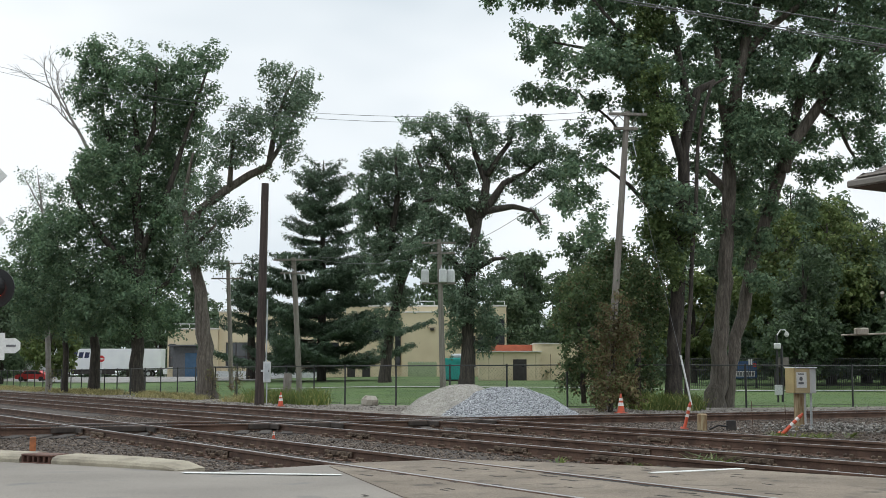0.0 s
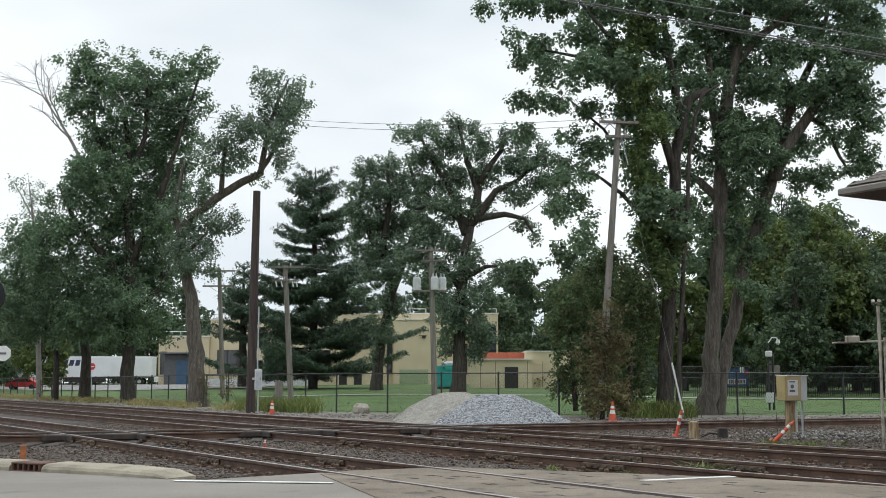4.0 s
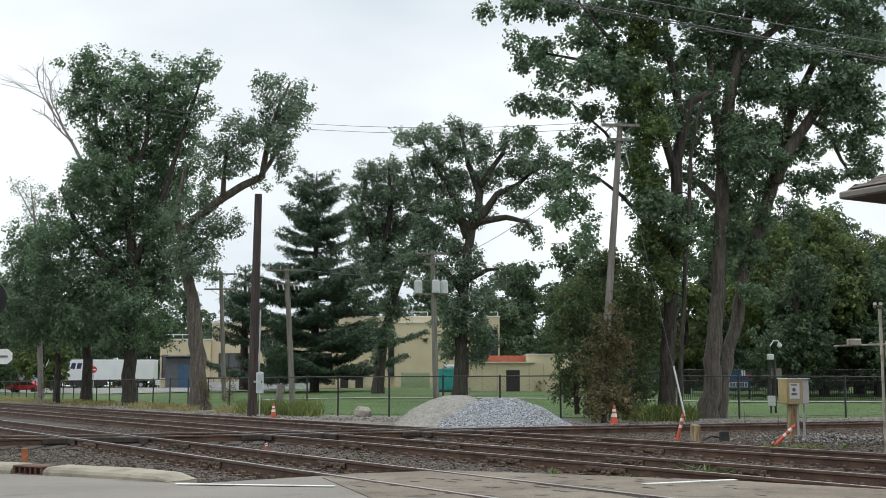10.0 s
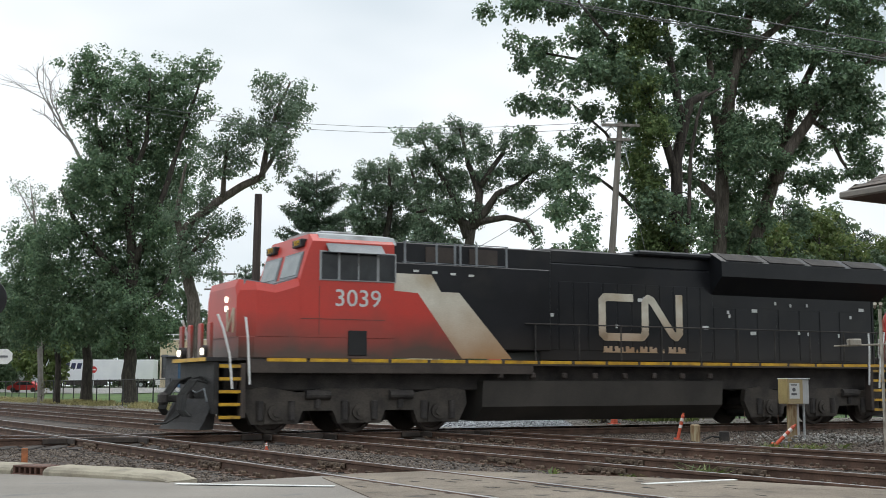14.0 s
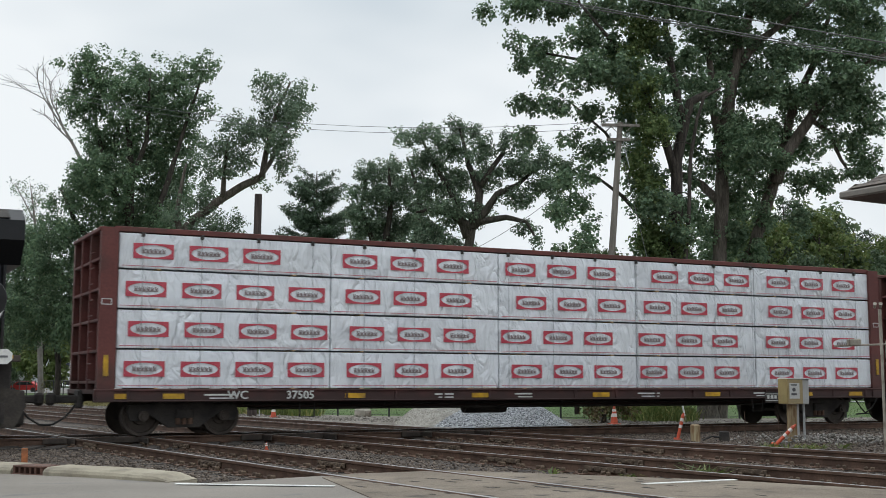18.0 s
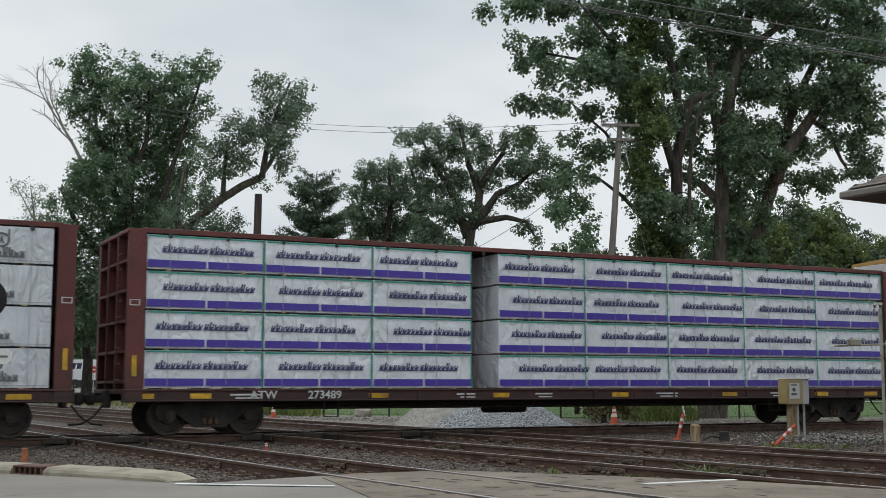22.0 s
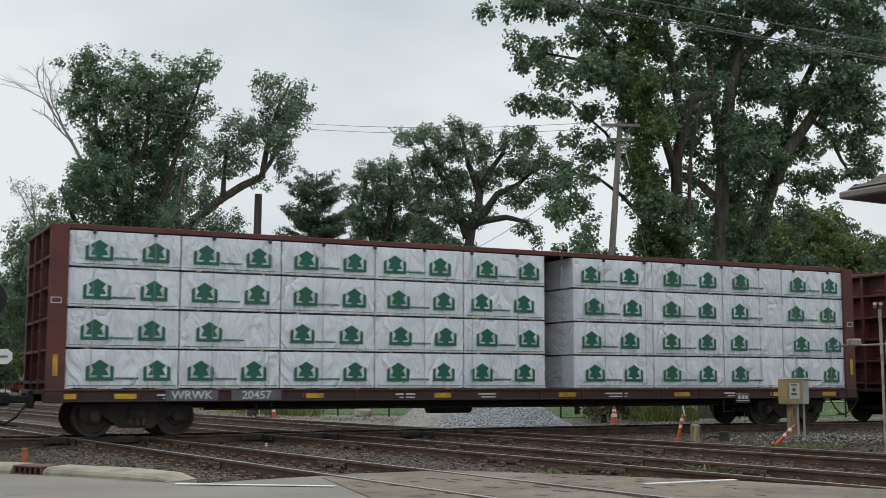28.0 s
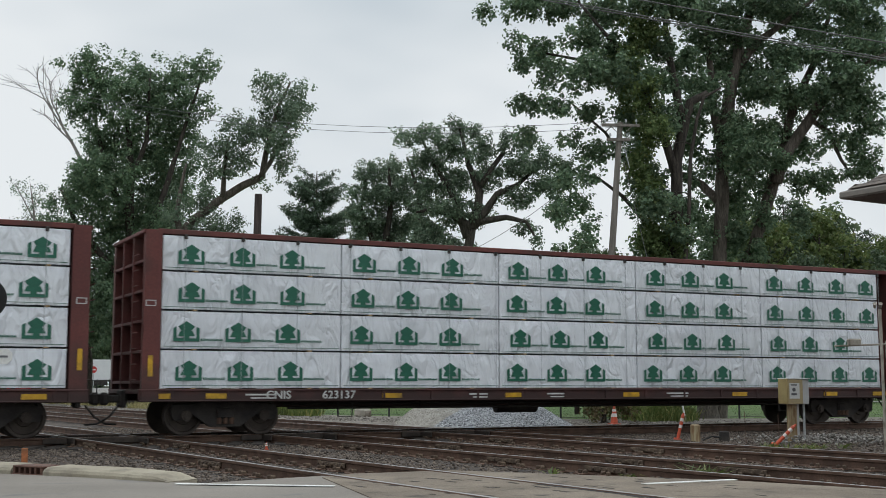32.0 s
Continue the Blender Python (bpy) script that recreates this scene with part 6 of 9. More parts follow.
# torn wrap and bare timber on one car
for z0, hh, x0, w in ((TIER_Z[3] + 0.03, 0.33, 10.25, 2.0), (TIER_Z[0] + 0.02, 0.30, 10.55, 1.35)):
    p = thing("bare_lumber", "bare orange-brown boards showing through torn wrap", "lumber")
    for k in range(3):
        for j in range(4):
            part("board", Geo().box((-w / 2 + w * (j + 0.5) / 4, 0, hh * (k + 0.5) / 3), (w / 4 - 0.012, 0.05, hh / 3 - 0.012), bevel=0.004), M_LUMBER, p)
    roll(p, 130.82 + x0 + w / 2, -1.575, z0)
for z0, x0, ww, seed in ((4.62, 9.9, 0.9, 1), (4.62, 10.9, 1.1, 2), (4.58, 11.9, 1.1, 3), (1.55, 10.7, 1.0, 4), (1.42, 11.9, 0.8, 5)):
    gg = Geo()
    nn = 14
    vs = []
    for j in range(nn):
        for i in range(nn):
            u, w = i / (nn - 1) - 0.5, j / (nn - 1) - 0.5
            q = Vector((u * 4 + seed * 7, w * 4, seed))
            vs.append((u * ww * (1.1 + 0.3 * noise.noise(q)), -0.06 - 0.16 * max(0, 0.6 + noise.noise(q * 1.3)) * (1 - 3 * w * w), w * 0.46 + noise.noise(q * 1.7 + Vector((0, 0, 9))) * 0.11))
    gg.add(vs, [(j * nn + i, j * nn + i + 1, (j + 1) * nn + i + 1, (j + 1) * nn + i) for j in range(nn - 1) for i in range(nn - 1)])
    torn = solid("torn_wrap", gg, M_WRAP, "crumpled flap of torn white lumber wrap", "lumber wrap", soft=True, plan=False)
    mod = torn.modifiers.new("thick", "SOLIDIFY")
    mod.thickness = 0.006
    for k in range(2):
        part("printed_mark", MARKS["green"], None, torn, "", pose(-0.2 + 0.4 * k, -0.235, -0.02 + 0.05 * k, 14 - 20 * k, 25 * k - 10, 0) @ Matrix.Scale(0.75, 4))
    roll(torn, 130.82 + x0 + 0.3, -1.52, z0)


# ---- boxcar ----
BOX_LONG = 18.4


def boxcar():
    car = thing("boxcar", "faded yellow boxcar with black plug doors and graffiti", "rail car", group="cars of the freight train")
    L, top, low, y = BOX_LONG, 5.34, 0.86, -1.55
    part("body", Geo().box((L / 2, 0, (top + low) / 2), (L - 0.06, 3.06, top - low), bevel=0.02), M_BOXYEL, car)
    roof = [(-1.62, 5.31), (-1.62, 5.38), (0, 5.47), (1.62, 5.38), (1.62, 5.31)]
    gg = Geo().prism(roof, 0, L, frame3=Matrix(((0, 1, 0), (1, 0, 0), (0, 0, 1))))
    for k in range(14):
        gg.prism([(-1.6, 5.37), (-1.6, 5.41), (0, 5.50), (1.6, 5.41), (1.6, 5.37)], 0.66 + k * (L - 1.4) / 13, 0.74 + k * (L - 1.4) / 13, frame3=Matrix(((0, 1, 0), (1, 0, 0), (0, 0, 1))))
    part("roof", gg, M_BOXYEL, car)
    for s in (-1, 1):
        part("roof_rail", Geo().box((L / 2, s * 1.615, 5.33), (L, 0.05, 0.07), bevel=0.01), M_BOXRAIL, car, "pale worn roof rail")
    for s in (-1, 1):
        part("side_sill", Geo().prism([(0.0, 0.86), (0.0, 0.98), (L, 0.98), (L, 0.86), (L - 3.6, 0.84), (L - 4.0, 0.68), (4.0, 0.68), (3.6, 0.84)], s * 1.57 - 0.03, s * 1.57 + 0.03), M_BOXYEL, car)
    for s in (-1, 1):
        for x in (0.06, 0.62, 1.55, 2.38, 3.24, 4.1, 4.96, 5.86, 12.4, 13.27, 14.12, 14.98, 15.85, 16.72, 17.52, 18.3):
            wd = 0.16 if x in (0.06, 18.3) else 0.075
            part("side_post", Geo().box((x, s * 1.57, (top + low) / 2), (wd, 0.11, top - low - 0.05), bevel=0.015), M_BOXYEL, car)
        for a, b in ((0.72, 6.55), (11.75, 17.5)):
            for z in (4.40, 3.13, 1.74):
                xs_ = [p for p in (0.62, 1.55, 2.38, 3.24, 4.1, 4.96, 5.86, 6.7) if a - 0.2 <= p] if a < 5 else [11.75, 12.4, 13.27, 14.12, 14.98, 15.85, 16.72, 17.52]
                for p, q in zip(xs_[:-1], xs_[1:]):
                    part("panel_rib", Geo().box(((p + q) / 2, s * 1.545, z), (q - p - 0.1, 0.10, 0.085), bevel=0.018), M_BOXYEL, car)
    for k in (0, 1):
        x0 = 6.80 + k * 2.45
        d = part("door", Geo().box((x0 + 1.21, -1.57, 3.17), (2.40, 0.06, 4.29), bevel=0.012), M_BOXBLACK, car, "black steel plug door")
        for z in (1.12, 1.75, 2.45, 4.0, 5.22):
            part("door_rib", Geo().box((x0 + 1.21, -1.61, z), (2.32, 0.035, 0.10), bevel=0.012), M_BOXBLACK, d)
        for xx in (0.35, 0.8, 1.6, 2.05):
            part("lock_rod", Geo().tube([(x0 + xx, -1.63, 1.1), (x0 + xx, -1.63, 5.25 if xx in (0.8, 1.6) else 2.5)], 0.018, 6), M_BOXBLACK, d)
        part("crank", Geo().disc((x0 + 1.2, -1.65, 1.9), 0.16, 0.03, "y", 14).box((x0 + 1.2, -1.67, 1.98), (0.05, 0.03, 0.4), bevel=0.01), M_BOXBLACK, d)
        rnd = random.Random(k + 3)
        def stencil(x, z, w, hh):
            part("stencil", Geo().box((x, -1.642, z), (w, 0.004, hh)), M_PALEMARK, d, "small white stencilled line")
        for r in range(6 if k == 0 else 2):
            w = (1.15, 1.2, 1.15, 1.0, 1.2, 0.7)[r] * (1 if k == 0 else 0.6)
            stencil(x0 + 1.2, 4.72 - r * 0.125 - (0.28 if k else 0), w, 0.072 if k == 0 else 0.03)
        for cx, cz, rows, w in ((0.35, 2.85, 4, 0.5), (1.85, 2.7, 5, 0.3), (0.3, 1.9, 6, 0.28), (1.1, 2.35, 3, 0.5), (2.1, 1.85, 5, 0.24), (1.5, 2.15, 2, 0.4)):
            for r in range(rows):
                stencil(x0 + cx + rnd.uniform(-0.04, 0.04), cz - r * 0.085, w * rnd.uniform(0.6, 1.0), 0.028)
        for cx, cz, ww, hh in ((1.45, 2.72, 0.16, 0.14), (0.95, 1.95, 0.18, 0.2), (0.95, 1.65, 0.16, 0.22), (2.2, 2.68, 0.34, 0.13)):
            stencil(x0 + cx, cz, ww, hh)
        for r in range(2):
            q0 = rnd.uniform(0.2, 1.4)
            part("scribble", Geo().tube([(x0 + q0 + 0.07 * q, -1.647, 1.62 + 0.1 * r + 0.13 * math.sin(q * 1.9 + r) * rnd.uniform(0.5, 1.0)) for q in range(13)], 0.02, 5), M_G_WHITE, d, "white spray-painted scribble")
    part("threshold", Geo().box((9.25, -1.60, 1.0), (4.9, 0.10, 0.14), bevel=0.02), M_BOXYEL, car)
    # ends
    for end in (0, 1):
        x, way = (0.0, -1) if end == 0 else (L, 1)
        for z in (1.2, 1.8, 2.4, 3.05, 3.7, 4.35):
            part("end_rib", Geo().box((x + way * 0.03, 0, z), (0.10, 2.95, 0.20), bevel=0.045), M_BOXYEL, car)
        part("end_panel", Geo().box((x + way * 0.01, 0, 4.98), (0.06, 3.0, 0.6), bevel=0.01), M_BOXTOP, car, "pale upper end panel")
        gg = Geo()
        for k in range(6):
            gg.tube([(x + way * 0.14, -1.5, 1.2 + k * 0.38), (x + way * 0.14, -1.05, 1.2 + k * 0.38)], 0.013, 6)
        part("ladder", gg, M_BOXYEL, car)
        gg = Geo().box((x + way * 0.2, 0.4, 1.3), (0.35, 1.3, 0.05)).box((x + way * 0.2, 0.5, 1.9), (0.1, 0.5, 0.5), bevel=0.05)
        part("brake_platform", gg, M_UNDER, car)
        gg = Geo()
        for k in range(5):
            gg.tube([(x - way * 0.1, -1.64, 1.1 + k * 0.38), (x - way * 0.5, -1.64, 1.1 + k * 0.38)], 0.012, 6)
        part("ladder", gg, M_BOXYEL, car)
        gg = Geo().tube([(x - way * 0.12, -1.55, 0.86), (x - way * 0.12, -1.55, 0.45), (x - way * 0.6, -1.55, 0.45), (x - way * 0.6, -1.55, 0.86)], 0.018, 6)
        part("stirrup", gg, M_UNDER, car)
    part("underframe", Geo().box((L / 2, 0, 0.78), (L - 0.8, 0.9, 0.28), bevel=0.02), M_UNDER, car)
    for x in (2.15, L - 2.15):
        freight_truck(car, x)
    coupler(car, 0.0, -1)
    coupler(car, L, 1)
    # lettering
    yy = -1.546

    def words(txt, size, x, z, m=M_BLACKLETTER, bold=0.0, yoff=0.0):
        part("lettering", text_mesh(txt, size, m, bold=bold), None, car, "", pose(x, yy + yoff * 1.45, z))
    words("next", 0.29, 1.07, 4.15)
    words("load", 0.29, 1.09, 3.91)
    words("any", 0.29, 3.66, 4.17)
    words("road", 0.29, 3.68, 3.92)
    for txt, x in (("TB", 2.0), ("OX", 2.86)):
        words(txt, 0.42, x, 2.84)
    for txt, x in (("67", 1.98), ("24", 2.84), ("91", 3.72)):
        words(txt, 0.42, x, 2.33)
    words("RAILCAR POOLING EXPERTS", 0.33, 14.55, 3.38, yoff=-0.062)
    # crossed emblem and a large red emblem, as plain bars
    for a, b, m in (((1.68, 4.30), (2.32, 3.78), M_BLUEPAINT), ((2.38, 3.80), (3.02, 4.30), M_BLUEPAINT), ((1.68, 3.22), (2.32, 3.70), M_BLUEPAINT), ((2.38, 3.66), (3.0, 3.18), M_BLUEPAINT),
                    ((1.64, 4.12), (2.22, 3.72), M_G_RED), ((2.44, 3.74), (3.02, 4.12), M_G_RED), ((1.64, 3.42), (2.22, 3.76), M_G_RED), ((2.44, 3.74), (3.02, 3.40), M_G_RED)):
        pa, pb = Vector((a[0], 0, a[1])), Vector((b[0], 0, b[1]))
        ang = math.atan2(pb.z - pa.z, pb.x - pa.x)
        mid = (pa + pb) / 2
        part("emblem_bar", Geo().box((mid.x, yy - 0.02 - (0.004 if m is M_BLUEPAINT else 0), mid.z), ((pb - pa).length, 0.006, 0.14), Matrix.Rotation(-ang, 3, "Y")), m, car)
    for x, z, w, hh, ang in ((13.95, 4.20, 0.6, 0.14, 0), (13.95, 3.90, 0.16, 0.5, 0), (14.62, 4.20, 0.6, 0.14, 0), (14.62, 3.90, 0.16, 0.5, 0), (15.32, 3.98, 0.82, 0.14, 50), (15.32, 3.98, 0.82, 0.14, -50)):
        part("emblem_bar", Geo().box((x, -1.632, z), (w, 0.006, hh), Matrix.Rotation(radians(ang), 3, "Y")), M_FADERED, car, "faded red emblem bar")
    # graffiti: coloured shapes with dark outlines
    def spray(points, m, depth, label=""):
        part("graffiti", Geo().prism(points, -1.632 - depth, -1.628), m, car, label)
    spray([(0.99, 0.85), (1.31, 1.26), (1.60, 1.88), (2.13, 1.97), (2.51, 2.15), (4.27, 2.24), (5.87, 2.03), (5.96, 2.22), (6.22, 2.19), (6.57, 1.77), (6.83, 1.02), (7.11, 0.85), (7.06, 0.67), (6.22, 0.64), (1.85, 0.80)], M_G_RED, 0.001, "red spray-painted backdrop")
    blobs = [[(2.14, 2.08), (2.71, 2.04), (2.81, 1.91), (2.77, 1.58), (2.85, 1.26), (2.88, 0.70), (2.23, 0.80), (1.83, 0.85), (1.95, 1.15), (2.14, 1.26), (2.37, 1.58), (2.33, 1.73), (2.17, 1.81)],
             [(2.91, 1.98), (3.30, 2.04), (3.56, 1.90), (3.55, 1.50), (3.40, 1.27), (3.28, 1.27), (3.33, 0.95), (3.29, 0.71), (3.04, 0.68), (2.91, 0.79)],
             [(3.56, 1.94), (3.86, 2.07), (4.15, 1.99), (4.21, 1.75), (4.05, 1.43), (3.97, 1.27), (4.21, 0.87), (4.13, 0.67), (3.46, 0.66), (3.39, 0.95), (3.48, 1.27)],
             [(4.21, 1.91), (4.43, 2.06), (4.93, 2.00), (4.87, 1.76), (4.62, 1.67), (4.58, 1.51), (4.70, 1.43), (4.66, 1.25), (4.58, 1.07), (5.02, 0.94), (5.00, 0.68), (4.28, 0.70), (4.01, 1.15), (4.13, 1.51)],
             [(5.02, 1.96), (5.87, 2.02), (5.87, 1.77), (5.37, 1.72), (5.33, 1.60), (5.92, 1.44), (6.00, 1.10), (6.26, 0.90), (6.18, 0.66), (5.11, 0.64), (5.02, 0.85), (5.53, 0.94), (5.57, 1.06), (5.02, 1.25), (4.90, 1.59)]]
    for b in blobs:
        cx, cz = sum(p[0] for p in b) / len(b), sum(p[1] for p in b) / len(b)
        spray([(cx + (x - cx) * 1.12 + 0.03, cz + (z - cz) * 1.06 - 0.01) for x, z in b], M_G_BLACK, 0.005, "black spray-painted outline")
        spray(b, M_G_TEAL, 0.009, "teal spray-painted shape")
    for b in ([(2.43, 1.42), (2.56, 1.58), (2.62, 1.19), (2.45, 1.03)],
              [(3.15, 1.74), (3.29, 1.78), (3.27, 1.58), (3.15, 1.54)],
              [(3.78, 1.79), (3.95, 1.81), (3.91, 1.63), (3.79, 1.59)],
              [(4.31, 1.75), (4.48, 1.79), (4.40, 1.43), (4.28, 1.39)],
              [(5.10, 1.72), (5.53, 1.76), (5.23, 1.64)],
              [(4.44, 1.19), (4.65, 1.01), (4.53, 0.94)],
              [(5.44, 1.27), (5.79, 1.17), (5.45, 1.12)]):
        spray(b, M_G_BLACK, 0.012)
    for b in ([(2.21, 2.04), (2.25, 2.05), (2.35, 1.58), (2.31, 1.54)],
              [(2.92, 1.91), (3.02, 1.98), (3.05, 1.91), (2.97, 1.74), (2.97, 1.42), (2.92, 1.42)],
              [(3.61, 1.89), (3.86, 2.02), (3.88, 1.97), (3.66, 1.83), (3.64, 1.59), (3.59, 1.58)],
              [(4.25, 1.85), (4.45, 2.00), (4.85, 1.97), (4.83, 1.92), (4.47, 1.93), (4.30, 1.78)],
              [(5.07, 1.91), (5.84, 1.97), (5.84, 1.92), (5.10, 1.84)],
              [(1.88, 0.88), (2.01, 1.11), (2.16, 1.22), (2.17, 1.17), (2.04, 1.05), (1.96, 0.87)],
              [(3.79, 1.15), (3.97, 0.87), (4.02, 0.69), (3.96, 0.69), (3.91, 0.85)],
              [(4.81, 1.43), (4.94, 1.02), (5.02, 0.96), (4.97, 0.91), (4.87, 1.01)]):
        spray(b, M_G_WHITE, 0.014)
    spray([(11.08, 0.64), (11.56, 1.33), (11.62, 1.88), (12.32, 2.29), (12.86, 1.99), (13.41, 2.14), (13.91, 1.81), (14.37, 2.18), (14.94, 1.92), (15.24, 2.19), (15.87, 1.73), (16.56, 0.94), (16.49, 0.80), (15.54, 0.77), (14.38, 0.64), (12.94, 0.63)], M_G_WHITE, 0.003, "white spray-painted outline")
    for b in ([(12.04, 1.50), (12.32, 2.17), (12.96, 1.76), (13.01, 1.47), (12.52, 1.54)],
              [(13.01, 1.52), (13.41, 2.05), (14.02, 1.72), (13.95, 1.43), (13.51, 1.52)],
              [(14.05, 1.52), (14.37, 2.09), (14.97, 1.77), (14.92, 1.34), (14.41, 1.45)],
              [(15.04, 1.43), (15.23, 2.12), (15.81, 1.71), (16.21, 1.24), (15.55, 1.09)],
              [(12.09, 1.42), (12.41, 1.42), (12.30, 1.05), (12.84, 1.05), (12.94, 0.67), (11.50, 0.68), (11.77, 1.05)],
              [(13.40, 1.41), (13.90, 1.37), (13.70, 1.19)],
              [(14.29, 1.31), (14.80, 1.27), (14.51, 1.05)],
              [(13.00, 1.03), (13.38, 0.65), (14.39, 0.69), (15.54, 0.79), (16.49, 0.84), (16.27, 1.19), (15.79, 1.24), (15.43, 1.04), (14.85, 1.09), (14.51, 0.95), (13.95, 1.14), (13.70, 1.00)]):
        spray(b, M_G_WINE, 0.007, "wine-red spray-painted shape")
    rnd = random.Random(8)
    edge = [(11.3 + k * 0.17, 2.42 - max(0, k * 0.17 - 3.3) * 0.5 + rnd.uniform(-0.11, 0.10)) for k in range(31)]
    spray([(11.2, 1.2)] + edge + [(16.6, 1.0), (15.0, 0.9)], M_G_BLACK, 0.0004, "black spray-painted shadow")
    for k in range(12):
        x, z = rnd.uniform(11.9, 15.9), rnd.uniform(0.9, 1.7)
        spray([(x - 0.04, z - 0.16), (x - 0.02, z + 0.16), (x + 0.05, z + 0.12), (x + 0.03, z - 0.2)], M_G_PINK, 0.010)
    part("graffiti", Geo().tube([(17.0 + 0.11 * q, -1.632, 3.2 + 0.17 * ((q * 7) % 3 - 1)) for q in range(9)], 0.016, 5), M_G_BLACK, car)
    for x, z, hh in ((3.05, 1.45, 0.42), (5.95, 1.4, 0.42), (12.0, 1.42, 0.42), (15.3, 1.42, 0.42), (17.35, 1.95, 0.46), (9.55, 1.6, 0.5)):
        part("reflector", Geo().box((x, -1.652, z), (0.10, 0.01, hh)), M_YELLOW, car, "yellow reflector strip")
    for x, z in ((3.85, 4.78), (14.75, 4.80)):
        pl = part("access_plate", Geo().box((x, -1.60, z), (0.84, 0.06, 0.34), bevel=0.015), M_BOXYEL, car)
        part("latch", Geo().box((x + 0.3, -1.64, z - 0.06), (0.14, 0.03, 0.08), bevel=0.01), M_UNDER, pl)
    return car


roll(boxcar(), 63.35)


# ---- locomotives: front pilot at x = 0, rail tops at z = 0 ----
def loco_truck(parent, axles):
    x0 = sum(axles) / 3
    t = part("truck", Geo().box((0, 0, 0.75), (3.2, 1.6, 0.35), bevel=0.05), M_UNDER, parent, "grimy cast three-axle truck", pose(x0, 0, 0))
    for s in (-1, 1):
        y = s * 1.12
        side = [(-2.85, 0.72), (-2.8, 1.06), (-2.3, 1.14), (-1.5, 1.0), (-0.9, 1.1), (0.9, 1.1), (1.5, 1.0), (2.3, 1.14), (2.8, 1.06), (2.85, 0.72), (2.62, 0.24), (1.52, 0.24), (1.40, 0.56), (0.66, 0.56), (0.54, 0.24), (-0.54, 0.24), (-0.66, 0.56), (-1.40, 0.56), (-1.52, 0.24), (-2.62, 0.24)]
        part("side_frame", Geo().prism(side, y - 0.09, y + 0.09), M_TRUCK, t)
        for ax in axles:
            gg = Geo().prism([(ax - x0 - 0.28, 0.26), (ax - x0 - 0.24, 0.76), (ax - x0 + 0.24, 0.76), (ax - x0 + 0.28, 0.26)], y + s * 0.08 - 0.05, y + s * 0.08 + 0.05)
            gg.disc((ax - x0, y + s * 0.15, 0.53), 0.20, 0.09, "y", 18).disc((ax - x0, y + s * 0.2, 0.53), 0.11, 0.06, "y", 12)
            part("journal_box", gg, M_TRUCK, t)
            for k in (-0.38, 0.38):
                part("spring", Geo().tube([(ax - x0 + k, y + s * 0.10, 0.34), (ax - x0 + k, y + s * 0.10, 0.80)], 0.085, 9), M_UNDER, t)
            part("wheel", WHEEL_LOCO, None, t, "", pose(ax - x0, s * 0.86, 0.53, 0, 0, 0 if s < 0 else 180) @ Matrix.Diagonal((CAR_Z / CAR_X, 1, 1, 1)))
        for k in (-1.05, 1.05):
            gg = Geo().tube([(k - 0.3, y + s * 0.12, 0.95), (k + 0.3, y + s * 0.12, 0.95)], 0.12, 12).tube([(k, y + s * 0.1, 0.62), (k, y + s * 0.1, 0.92)], 0.08, 10)
            part("brake_cylinder", gg, M_UNDER, t)
    for ax in axles:
        part("traction_motor", Geo().box((ax - x0 + 0.45, 0, 0.55), (1.0, 1.3, 0.62), bevel=0.08), M_UNDER, t)
        part("axle", Geo().tube([(ax - x0, -0.75, 0.53), (ax - x0, 0.75, 0.53)], 0.1, 10), M_WHEEL, t)


